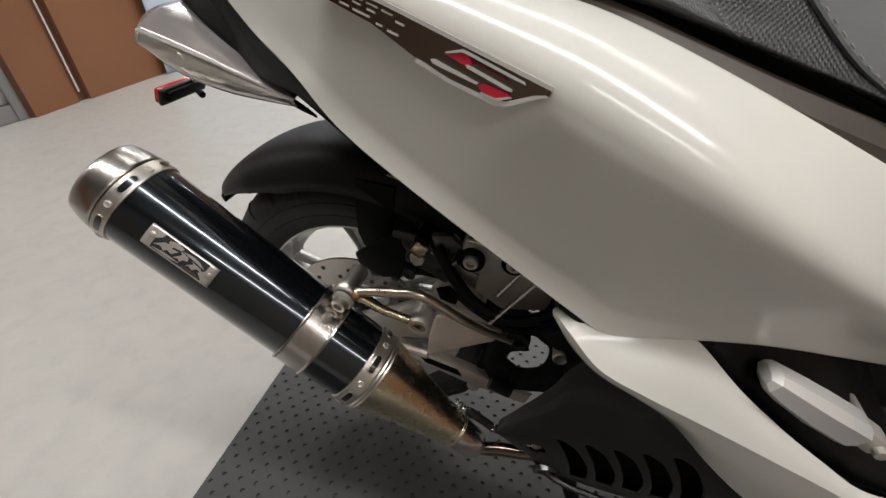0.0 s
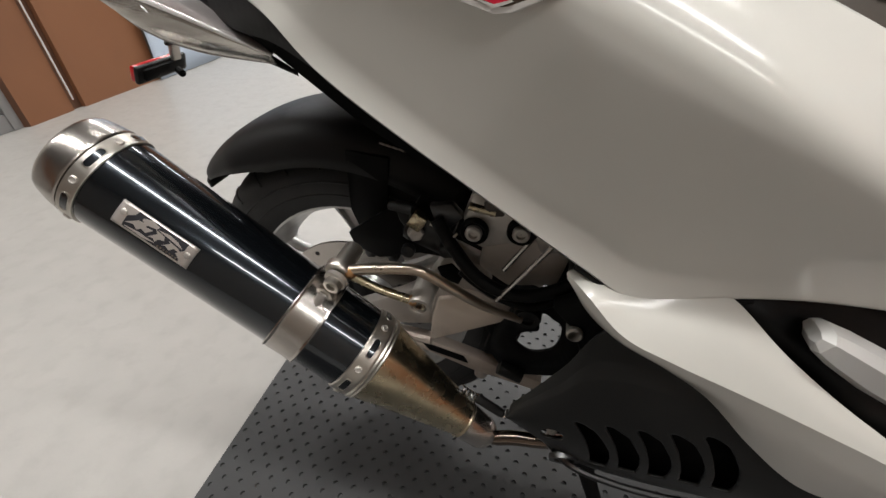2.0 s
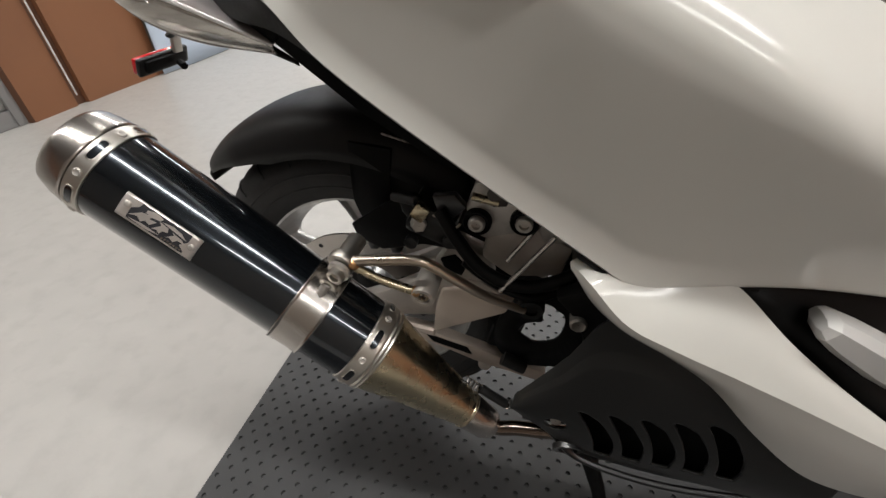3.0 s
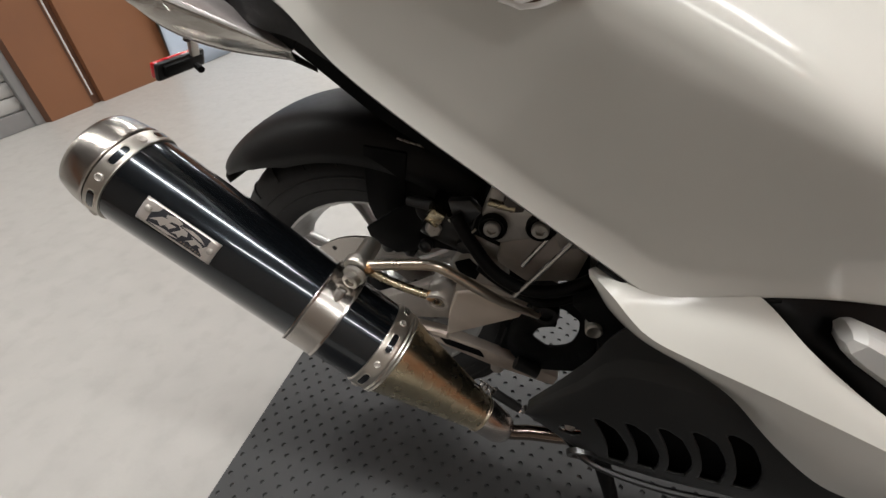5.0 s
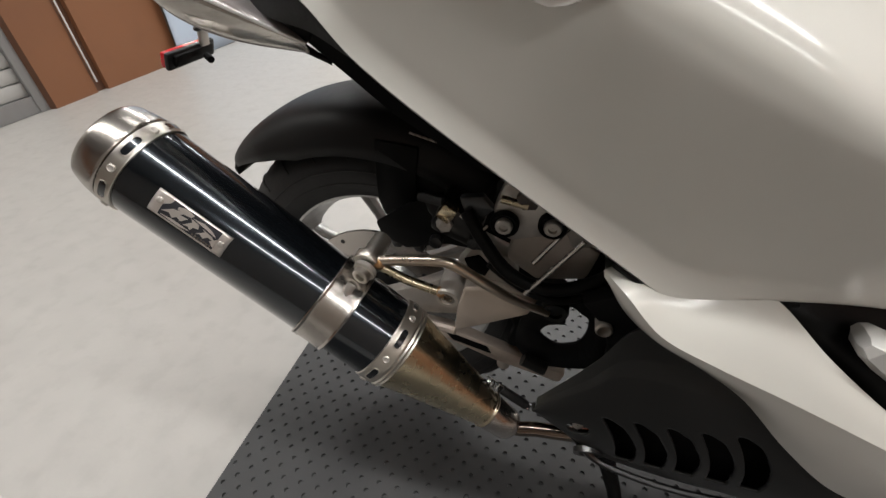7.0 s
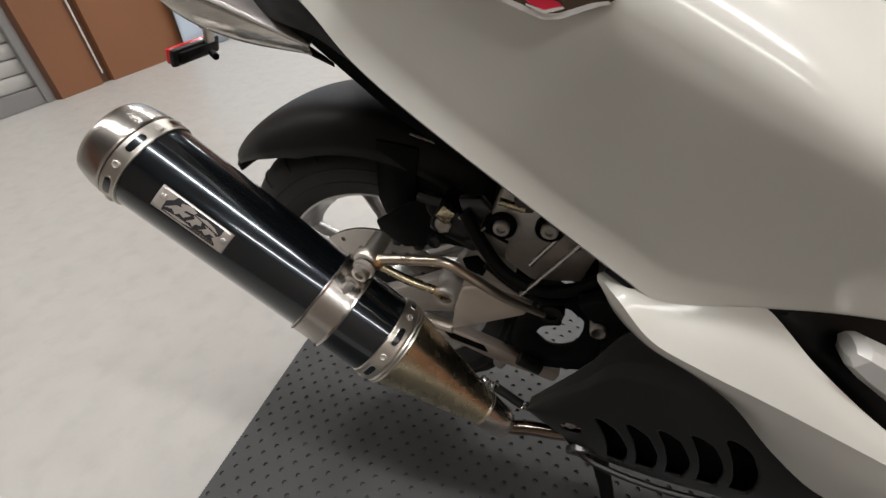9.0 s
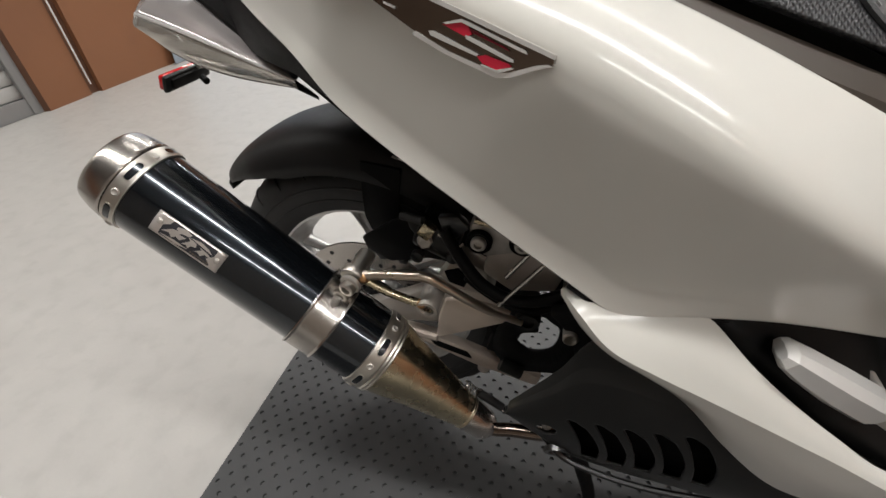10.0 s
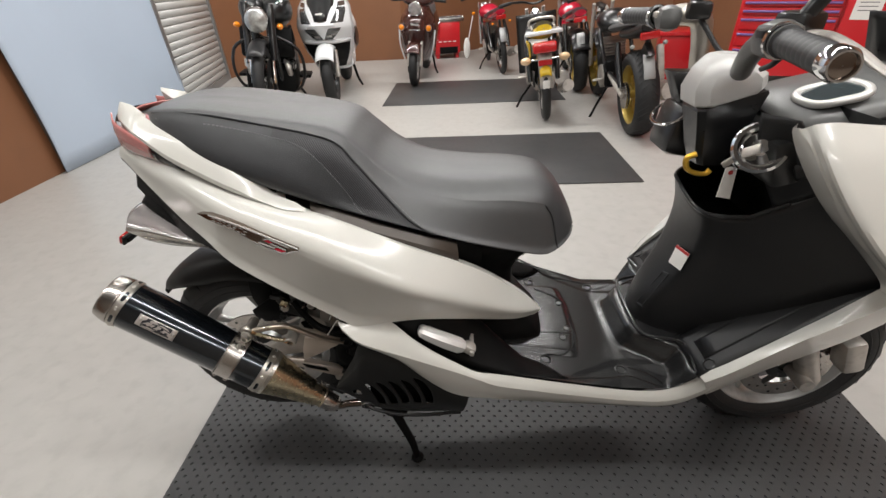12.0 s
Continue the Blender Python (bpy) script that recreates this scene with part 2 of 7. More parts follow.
class Geo:
    def __init__(self):
        self.v, self.f = [], []

    def add(self, verts, faces):
        k = len(self.v)
        self.v += [tuple(map(float, p)) for p in verts]
        self.f += [tuple(i + k for i in q) for q in faces]
        return self

    def grid(self, rows, closed=False, caps=False):
        m = len(rows[0])
        verts = [p for r in rows for p in r]
        faces = []
        for i in range(len(rows) - 1):
            for j in range(m if closed else m - 1):
                a, b = i * m + j, i * m + (j + 1) % m
                faces.append((a, b, b + m, a + m))
        if caps:
            faces.append(tuple(range(m))[::-1])
            faces.append(tuple((len(rows) - 1) * m + j for j in range(m)))
        return self.add(verts, faces)

    def tube(self, pts, r, n=10, caps=True, flat=1.0):
        p = np.array(pts, float)
        rr = np.full(len(p), r) if np.isscalar(r) else np.interp(np.linspace(0, 1, len(p)), np.linspace(0, 1, len(r)), r)
        t = np.gradient(p, axis=0)
        t /= np.linalg.norm(t, axis=1)[:, None] + 1e-12
        _, u, _ = turned(t[0])
        rows = []
        for i in range(len(p)):
            u = u - (u @ t[i]) * t[i]
            u /= np.linalg.norm(u)
            w = np.cross(t[i], u)
            rows.append([p[i] + rr[i] * (math.cos(a) * u + flat * math.sin(a) * w) for a in np.arange(n) * 2 * math.pi / n])
        return self.grid(rows, True, caps)

    def rod(self, a, b, r, n=12):
        return self.tube([a, V3(a) * 0.5 + V3(b) * 0.5, b], r, n)

    def lathe(self, origin, axis, profile, n=32, a0=0.0, a1=2 * math.pi, frame_u=None):
        d, u, w = turned(axis)
        if frame_u is not None:
            u = V3(frame_u) - (V3(frame_u) @ d) * d
            u /= np.linalg.norm(u)
            w = np.cross(d, u)
        full = a1 - a0 > 6.28
        angs = a0 + (a1 - a0) * np.arange(n if full else n + 1) / n
        rows = [[V3(origin) + s * d + r * (math.cos(a) * u + math.sin(a) * w) for a in angs] for s, r in profile]
        return self.grid(rows, full)

    def box(self, centre, size, turn=None, bevel=0.0):
        bm = bmesh.new()
        bmesh.ops.create_cube(bm, size=1.0, matrix=Matrix.Diagonal((*size, 1)))
        if bevel:
            bmesh.ops.bevel(bm, geom=bm.edges[:], offset=bevel, segments=2, affect="EDGES", profile=0.5)
        m = Matrix.Translation(centre) @ (turn or Matrix())
        bm.verts.index_update()
        self.add([m @ v.co for v in bm.verts], [[v.index for v in f.verts] for f in bm.faces])
        bm.free()
        return self

    def plate(self, outline, shift, bevel=0.0):
        """A flat or gently bent polygon, thickened along shift."""
        a = [V3(p) for p in outline]
        n = len(a)
        b = [p + V3(shift) for p in a]
        faces = [tuple(range(n))[::-1], tuple(range(n, 2 * n))] + [(i, (i + 1) % n, n + (i + 1) % n, n + i) for i in range(n)]
        if not bevel:
            return self.add(a + b, faces)
        bm = bmesh.new()
        vs = [bm.verts.new(p) for p in a + b]
        for q in faces:
            bm.faces.new([vs[i] for i in q])
        bmesh.ops.recalc_face_normals(bm, faces=bm.faces[:])
        bmesh.ops.bevel(bm, geom=bm.edges[:], offset=bevel, segments=2, affect="EDGES", profile=0.5)
        bm.verts.index_update()
        self.add([v.co for v in bm.verts], [[v.index for v in f.verts] for f in bm.faces])
        bm.free()
        return self

    def ball(self, centre, radii, n=16):
        rows = []
        for i in range(n // 2 + 1):
            th = math.pi * i / (n // 2)
            s, c = max(math.sin(th), 1e-3), math.cos(th)
            rows.append([(centre[0] + radii[0] * s * math.cos(a), centre[1] + radii[1] * s * math.sin(a), centre[2] + radii[2] * c)
                         for a in np.arange(n) * 2 * math.pi / n])
        return self.grid(rows, True, True)


def part(name, geo, material, parent=None, label="", solid=0.0, angle=38.0, sub=0, flip=False):
    me = bpy.data.meshes.new(name)
    me.from_pydata(geo.v, [], geo.f)
    bm = bmesh.new()
    bm.from_mesh(me)
    if len(bm.faces) < 60000:
        bmesh.ops.remove_doubles(bm, verts=bm.verts[:], dist=1e-6)
        bmesh.ops.recalc_face_normals(bm, faces=bm.faces[:])
    bm.to_mesh(me)
    bm.free()
    me.materials.append(material)
    me.shade_smooth()
    me.set_sharp_from_angle(angle=radians(angle))
    ob = new(name, me)
    if parent is not None:
        ob.parent = parent
    if solid:
        md = ob.modifiers.new("thickness", "SOLIDIFY")
        md.thickness, md.offset = solid, 0.0
    if sub:
        md = ob.modifiers.new("smooth", "SUBSURF")
        md.levels = md.render_levels = sub
    if label:
        ob["label"] = label
    return ob


def thing(name, label, category, group="", at=None):
    ob = new(name)
    ob.empty_display_size = 0.1
    if at is not None:
        ob.matrix_world = at
    return tagged(ob, label, category, group)


# ---- floor, mats, walls, ceiling ----
X0, X1, Y0, Y1 = -5.2, 5.2, -3.2, 9.4
g = Geo()
NX, NY = 40, 48
g.grid([[(X0 + (X1 - X0) * i / NX, Y0 + (Y1 - Y0) * j / NY, 0.0) for i in range(NX + 1)] for j in range(NY + 1)])
tagged(part("floor", g, FLOORM), "pale grey sealed concrete showroom floor with faint stains", "floor", kind="structure")
MATZ = 0.008


def perforated_mat(x0, x1, y0, y1, pitch, hole):
    """A rubber sheet with close rows of small round sunk holes; every other row is shifted by half a step."""
    verts, faces = [], []
    nx, ny = round((x1 - x0) / pitch), round((y1 - y0) / (pitch * 0.525))
    px, py = (x1 - x0) / nx, (y1 - y0) / ny
    for j in range(ny):
        for i in range(nx):
            cx, cy = x0 + (i + 0.5) * px, y0 + (j + 0.5) * py
            k = len(verts)
            hx = cx + (-0.15 if j % 2 else 0.35) * px
            ring = [(-1, -1), (0, -1), (1, -1), (1, 0), (1, 1), (0, 1), (-1, 1), (-1, 0)]
            for a, b in ring:
                verts.append((cx + a * px / 2, cy + b * py / 2, MATZ))
            for dz, rr in ((0.0, hole), (-0.0035, hole * 0.85)):
                for a, b in ring:
                    l = math.hypot(a, b)
                    verts.append((hx + a / l * rr, cy + b / l * rr, MATZ + dz))
            for q in range(8):
                q1 = (q + 1) % 8
                faces.append((k + q, k + q1, k + 8 + q1, k + 8 + q))
                faces.append((k + 8 + q, k + 8 + q1, k + 16 + q1, k + 16 + q))
            faces.append(tuple(k + 16 + q for q in range(8)))
    g = Geo()
    g.v, g.f = verts, faces
    return g


MX0, MX1, MY0, MY1 = -0.268, 1.70, -1.3435, 0.4365
pm = thing("rubber_mat", "dark grey perforated rubber mat under the scooter", "mat")
part("sheet", perforated_mat(MX0, MX1, MY0, MY1, 0.034, 0.0043), RUBMAT, pm)
part("edge", Geo().box(((MX0 + MX1) / 2, (MY0 + MY1) / 2, MATZ / 2 - 0.003), (MX1 - MX0, MY1 - MY0, MATZ - 0.003)), RUBMAT, pm)
for x0, x1, y0, y1 in ((-0.2, 1.68, 1.69, 2.72), (-0.33, 1.63, 3.86, 5.05), (-2.50, -1.73, 4.80, 5.80)):
    m = part("rubber_mat", Geo().box(((x0 + x1) / 2, (y0 + y1) / 2, 0.004), (x1 - x0, y1 - y0, 0.008), bevel=0.002), RUBMAT)
    tagged(m, "plain dark grey rubber mat lying on the concrete", "mat", "floor mats")
tagged(pm, group="floor mats")


def wall_run(name, a, b, height, thick, material, base=0.0):
    """A straight wall between two plan points, its seen face on the line."""
    a, b = V3((*a, 0)), V3((*b, 0))
    d = (b - a) / np.linalg.norm(b - a)
    n = V3((-d[1], d[0], 0))
    g = Geo().plate([a + V3((0, 0, base)), b + V3((0, 0, base)), b + n * thick + V3((0, 0, base)), a + n * thick + V3((0, 0, base))], (0, 0, height))
    return tagged(part(name, g, material), kind="structure")


def shutter(name, a, b, height, pitch, parent_label):
    """A roll shutter of bowed slats between two plan points."""
    a, b = V3((*a, 0)), V3((*b, 0))
    d = (b - a) / np.linalg.norm(b - a)
    n = V3((d[1], -d[0], 0))
    root = thing(name, parent_label, "shutter")
    root["kind"] = "structure"
    k = int(height / pitch)
    for i in range(k):
        rows = []
        for q, (h, o) in enumerate(((0, -0.004), (0.08, 0.004), (0.5, 0.007), (0.88, 0.004), (0.95, -0.004))):
            z = 0.09 + (i + h) * pitch
            rows.append([a + n * o + V3((0, 0, z)), b + n * o + V3((0, 0, z))])
        part("slat", Geo().grid(rows), SHUTTERM, root, solid=0.002)
    turn = Matrix.Rotation(math.atan2(d[1], d[0]), 4, "Z")
    c = (a + b) / 2
    part("bottom_bar", Geo().box(c + V3((0, 0, 0.045)), (np.linalg.norm(b - a), 0.045, 0.088), turn, 0.004), GREYTRIM, root)
    for e in (a, b):
        part("guide_rail", Geo().box(e + V3((0, 0, height / 2)) - n * 0.005, (0.07, 0.07, height), turn, 0.004), GREYTRIM, root)
    return root


# left side, from behind the camera onwards
LW = -2.56
wall_run("wall_left_back", (LW - 0.06, -3.2), (LW - 0.06, -2.0), CEIL, 0.12, BROWN)
shutter("shutter_near", (LW - 0.06, -2.0), (LW - 0.05, 1.17), CEIL, 0.075, "white slatted steel roll shutter with a grey bottom bar")
wall_run("wall_left_panel", (LW + 0.01, 1.20), (LW, 1.475), CEIL, 0.12, BROWN)
wall_run("wall_left_panel_end", (LW - 0.06, 1.165), (LW + 0.01, 1.2), CEIL, 0.05, BROWNEDGE)
wall_run("wall_left_joint", (LW - 0.02, 1.475), (LW - 0.02, 1.545), CEIL, 0.1, BROWNEDGE)
wall_run("wall_left_panel_far", (LW + 0.01, 1.545), (LW, 2.17), CEIL, 0.12, BROWN)
g = Geo().box((LW + 0.012, 1.487, 1.16), (0.012, 0.012, 2.2), bevel=0.002)
tagged(part("edge_strip", g, CHROME), "bright metal edge strip on the brown panel", "trim", kind="structure")
dp = thing("door_plate", "small brushed steel plate on the brown panel", "plate")
part("plate", Geo().box((LW + 0.012, 1.40, 0.99), (0.006, 0.085, 0.30), bevel=0.002), GREYTRIM, dp)
for zz in (0.88, 1.10):
    part("screw", Geo().lathe((LW + 0.015, 1.40, zz), (1, 0, 0), [(0, 0.006), (0.002, 0.005), (0.002, 0.0005)], 10), CHROME, dp)

rows = []
for i in range(41):
    f = i / 40
    y = 2.13 + (3.95 - 2.13) * f
    rows.append([(LW + 0.035 + 0.012 * math.sin(9 * f + 2 * z) + 0.03 * max(0, 0.1 - f) * 4, y + 0.01 * math.sin(5 * z), 0.004 + z) for z in np.linspace(0, 2.6, 20)])
bs = part("backdrop_sheet", Geo().grid(rows), BLUEW, solid=0.003)
tagged(bs, "pale blue photo backdrop sheet hanging against the wall", "backdrop sheet")
wall_run("wall_left_mid", (LW - 0.01, 2.17), (LW - 0.01, 3.95), CEIL, 0.1, WALLM)
shutter("shutter_far", (LW, 3.95), (-2.98, 5.85), CEIL, 0.075, "white slatted steel roll shutter beside the motorcycles")
wall_run("wall_far_left", (-3.0, 5.88), (-2.55, 7.1), CEIL, 0.12, BROWN)
wall_run("wall_far", (-2.55, 7.1), (-0.45, 7.1), CEIL, 0.12, BROWN)
wall_run("wall_far_corner", (-0.45, 7.1), (1.3, 8.3), CEIL, 0.12, BROWN)
wall_run("wall_far_right", (1.3, 8.3), (3.6, 6.4), CEIL, 0.12, BROWN)
wall_run("wall_right_far", (3.6, 6.4), (3.5, 3.2), CEIL, 0.12, BROWN)
# right and rear walls are unseen; their tones set the tint they bounce
wall_run("wall_right", (3.5, 3.2), (3.6, -3.2), CEIL, 0.12, BROWN)
wall_run("wall_behind", (3.6, -3.2), (-2.62, -3.2), CEIL, 0.12, WALLM)
# unseen ceiling, its grey chosen to hold down bounced light
g = Geo().box(((X0 + X1) / 2, (Y0 + Y1) / 2, CEIL + 0.05), (X1 - X0, Y1 - Y0, 0.1))
tagged(part("ceiling", g, CEILM), "plain grey ceiling, unseen, darkened to lessen fill light", "ceiling", kind="structure")
# every row gets a fitting, the two added fill rows too
for ly, lx, ln, power in LAMP_ROWS:
    cl = thing("tube_or_fill_fitting", "long white ceiling fitting, standing for tube rows and added fill", "ceiling light", "tube lights")
    part("frame", Geo().box((lx, ly, CEIL - 0.03), (ln + 0.06, 0.2, 0.055), bevel=0.008), WHITE, cl)
    part("diffuser", Geo().box((lx, ly, CEIL - 0.062), (ln, 0.15, 0.012), bevel=0.004), TUBEGLOW, cl)


# ---- the white scooter ----
sc = thing("scooter", "pearl white maxi scooter with black seat on its centre stand", "scooter")


def ramp(x, a, b):
    f = min(1.0, max(0.0, (x - a) / (b - a)))
    return f * f * (3 - 2 * f)


def resample(poly, step):
    """Points at even steps along a polyline."""
    p = np.array(poly, float)
    d = np.concatenate([[0], np.cumsum(np.linalg.norm(np.diff(p, axis=0), axis=1))])
    n = max(8, int(d[-1] / step))
    q = np.linspace(0, d[-1], n + 1)
    return np.stack([np.interp(q, d, p[:, k]) for k in range(3)], axis=1), q


def soften(p, sigma):
    """Gaussian smoothing along evenly spaced rows, the ends held; sigma in steps."""
    k = int(3 * sigma) + 1
    w = np.exp(-0.5 * (np.arange(-k, k + 1) / sigma) ** 2)
    w /= w.sum()
    p = np.asarray(p, float)
    one = p.ndim == 1
    p = p[:, None] if one else p
    head = 2 * p[0] - p[1:k + 1][::-1] if len(p) > k else np.repeat(p[:1], k, 0)
    tail = 2 * p[-1] - p[-k - 1:-1][::-1] if len(p) > k else np.repeat(p[-1:], k, 0)
    ext = np.vstack([head, p, tail])
    out = np.stack([np.convolve(ext[:, c], w, "valid") for c in range(p.shape[1])], axis=1)
    return out[:, 0] if one else out


def side_panel(s):
    top = [(-0.128, -0.066, 0.894), (-0.05, -0.105, 0.882), (0.03, -0.138, 0.864), (0.12, -0.164, 0.834), (0.21, -0.187, 0.812),
           (0.30, -0.200, 0.789), (0.43, -0.208, 0.734), (0.562, -0.183, 0.664), (0.655, -0.143, 0.577), (0.705, -0.117, 0.518)]
    ridge = [(-0.135, -0.070, 0.884), (-0.068, -0.114, 0.862), (0.02, -0.166, 0.840), (0.11, -0.217, 0.810), (0.20, -0.250, 0.786),
             (0.30, -0.270, 0.746), (0.43, -0.270, 0.678), (0.56, -0.226, 0.600), (0.66, -0.168, 0.534), (0.714, -0.120, 0.504)]
    sweep = [(-0.140, 0, 0), (-0.085, 0, 0), (0.0, 0, 0), (0.095, 0, 0), (0.20, 0, 0), (0.314, 0, 0), (0.43, 0, 0), (0.55, 0, 0), (0.65, 0, 0), (0.703, 0, 0)]
    low = [(-0.140, -0.073, 0.872), (-0.085, -0.104, 0.824), (0.0, -0.157, 0.768), (0.06, -0.194, 0.743), (0.105, -0.215, 0.714), (0.166, -0.225, 0.675), (0.206, -0.230, 0.650),
           (0.263, -0.234, 0.613), (0.305, -0.237, 0.586), (0.326, -0.238, 0.573), (0.345, -0.237, 0.5705), (0.385, -0.236, 0.574), (0.43, -0.234, 0.576), (0.48, -0.225, 0.570), (0.55, -0.206, 0.553), (0.65, -0.154, 0.506), (0.703, -0.120, 0.490)]
    n = 130
    T, R = smooth_curve(top, n), smooth_curve(ridge, n)
    lx = smooth_curve(sweep, n)[:, 0]
    fine = smooth_curve(low, 400)
    B = np.stack([lx] + [np.interp(lx, fine[:, 0], fine[:, k]) for k in (1, 2)], axis=1)
    rows = []
    for i in range(n):
        u = i / (n - 1)
        t, r, b = T[i], R[i], B[i]
        ends = min(1.0, 6 * u * (1 - u))
        m2 = r * 0.62 + b * 0.38 + V3((0, 0.002, 0)) * ends
        m3 = r * 0.25 + b * 0.75 + V3((0, 0.0035, 0)) * ends
        base, q = resample([t, t * 0.5 + r * 0.5, r, m2, m3, b], 0.002)
        base = soften(base, max(0.6, 7.0 * ends))
        # a fine crease below the upper edge
        l1 = np.linalg.norm(r - t)
        rise = 0.0100 * ramp(u, 0.16, 0.34) * ramp(0.72 - u, 0.0, 0.20)
        tent = np.sin(np.pi * np.clip(q / (1.1 * l1), 0, 1)) * rise
        d = (r - t) / max(1e-6, l1)
        nrm = np.cross(d, V3((0.9, 0.0, -0.43)))
        nrm = nrm / np.linalg.norm(nrm)
        nrm = -nrm if nrm[1] > 0 else nrm
        # the lower edge kicks outwards in a soft flange
        wide = 0.017 + 0.008 * math.exp(-((b[0] - 0.315) / 0.035) ** 2)
        kick = ramp(u, 0.24, 0.40) * ramp(0.46 - b[0], 0.0, 0.14)
        flange = soften(np.interp(q, [0, q[-1] - 1.6 * wide, q[-1] - wide, q[-1]], [0, 0, 0.2, -1]), 1.8) * 0.0095 * kick
        p = base + nrm * tent[:, None] + np.outer(flange, V3((0, 1, 0)))
        sec = np.stack([np.interp(np.linspace(0, 1, 96), np.linspace(0, 1, len(p)), p[:, k]) for k in range(3)], axis=1)
        b = sec[-1]
        e = b + V3((0, 0.022, 0.006)) * min(1, 9 * u * (1 - u))
        f = t + V3((0, 0.03, -0.012)) * min(1, 9 * u * (1 - u))
        sec = np.vstack([f, sec, b + V3((0, 0.002, -0.0025)) * min(1, 9 * u * (1 - u)), b + V3((0, 0.007, -0.0025)) * min(1, 9 * u * (1 - u)), e])
        B[i] = b
        rows.append([(p[0], p[1] * s, p[2]) for p in sec])
    return Geo().grid(rows), T, R, B


for s in (1, -1):
    g, T, R, B = side_panel(s)
    rp = part("rear_side_panel", g, PEARL, sc, "glossy pearl white rear side panel", angle=50)
    part("panel_lip", Geo().tube([(p[0], (p[1] + 0.009) * s, p[2] - 0.0025) for p in B[28:-10]], 0.0022, 8), PEARL, rp)
    rows = []
    for p in B:
        if -0.11 < p[0] < 0.115:
            wd = 0.038 * (1 - ramp(p[0], -0.01, 0.13)) + 0.002
            rows.append([((p + q) * V3((1, s, 1))) for q in (V3((0, 0.010, 0.012)), V3((-0.1 * wd, 0.008, -0.1 * wd)), V3((-0.45 * wd, 0.012, -0.9 * wd)))])
    part("inner_skirt", Geo().grid(rows), BLACKM, rp, "black inner edge of the tail", solid=0.003)
    # black tube draws the narrow contact shade below the panel edge
    part("edge_seam", Geo().tube([(p[0], (p[1] + 0.0035) * s, p[2] - 0.0052) for p in B if 0.285 < p[0] < 0.42], 0.0026, 8), BLACKM, rp, "black line standing for shade under the panel edge")
    # badge: a dark chrome bar with bright strokes and two red fields
    A, Bp = V3((0.086, -0.2150, 0.8190)), V3((0.266, -0.2615, 0.7625))
    u = (Bp - A) / np.linalg.norm(Bp - A)
    nn = V3((-0.18, -0.97, 0.17))
    nn -= (nn @ u) * u
    nn /= np.linalg.norm(nn)
    w = np.cross(u, nn)
    w = -w if w[2] > 0 else w
    L = np.linalg.norm(Bp - A)

    def on(a, b, lift=0.0):
        p = A + u * a * L + w * b + nn * (0.0035 + 0.0075 * (1 - a) + lift)
        return (p[0], p[1] * s, p[2])

    def strip(pts, lift, thick=0.0016):
        q = [on(a, b, lift) for a, b in pts]
        nv = (nn[0] * thick, nn[1] * thick * s, nn[2] * thick)
        return Geo().plate(q, nv)

    badge = part("badge", strip([(0, 0.005), (0.10, -0.001), (0.42, -0.003), (0.98, -0.0005), (0.985, 0.0034), (0.946, 0.0077), (0.885, 0.0165), (0.845, 0.0195), (0.69, 0.0197), (0.58, 0.0178), (0.39, 0.0108), (0.1, 0.0085)], -0.0130, 0.0136),
                 DARKCHROME, rp, "smoked chrome badge with bright strokes")
    part("badge_edge", strip([(0.12, -0.0022), (0.42, -0.0040), (0.985, -0.0014), (0.985, 0.0008), (0.42, -0.0016), (0.12, -0.0002)], 0.0012, 0.0022), BRIGHT, badge)
    part("badge_edge", strip([(0.57, 0.0168), (0.69, 0.0190), (0.845, 0.0186), (0.880, 0.0160), (0.945, 0.0070), (0.975, 0.0042), (0.988, 0.0044), (0.955, 0.0082), (0.892, 0.0178), (0.850, 0.0212), (0.685, 0.0212), (0.565, 0.0190)], -0.004, 0.0060), BRIGHT, badge)
    # raised device in two red fields and four bright bars
    part("red_field", strip([(0.650, 0.0075), (0.702, 0.0022), (0.722, 0.0024), (0.742, 0.0062), (0.728, 0.0086)], 0.0012, 0.0012), REDP, badge)
    part("red_field", strip([(0.722, 0.0036), (0.850, 0.0052), (0.862, 0.0062), (0.742, 0.0054)], 0.0010, 0.0008), mat("deep_red_enamel", (0.16, 0.008, 0.016), 0.25, 0.2, 0.6, 0.1, 20), badge)
    part("red_field", strip([(0.778, 0.0152), (0.800, 0.0126), (0.872, 0.0118), (0.882, 0.0128), (0.845, 0.0172), (0.800, 0.0172)], 0.0012, 0.0012), REDP, badge)
    part("badge_stroke", strip([(0.650, 0.0066), (0.702, 0.0010), (0.730, 0.0010), (0.905, 0.0024), (0.912, 0.0038), (0.882, 0.0038), (0.728, 0.0028), (0.704, 0.0026), (0.662, 0.0066)], 0.0018, 0.0014), BRIGHT, badge)
    part("badge_stroke", strip([(0.726, 0.0076), (0.742, 0.0072), (0.880, 0.0088), (0.884, 0.0102), (0.868, 0.0106), (0.732, 0.0092)], 0.0018, 0.0014), BRIGHT, badge)
    part("badge_stroke", strip([(0.615, 0.0134), (0.632, 0.0122), (0.664, 0.0126), (0.782, 0.0136), (0.778, 0.0150), (0.660, 0.0152), (0.625, 0.0150)], 0.0018, 0.0014), BRIGHT, badge)
    part("badge_stroke", strip([(0.795, 0.0176), (0.845, 0.0172), (0.884, 0.0128), (0.890, 0.0134), (0.850, 0.0186), (0.800, 0.0184)], 0.0016, 0.0012), BRIGHT, badge)
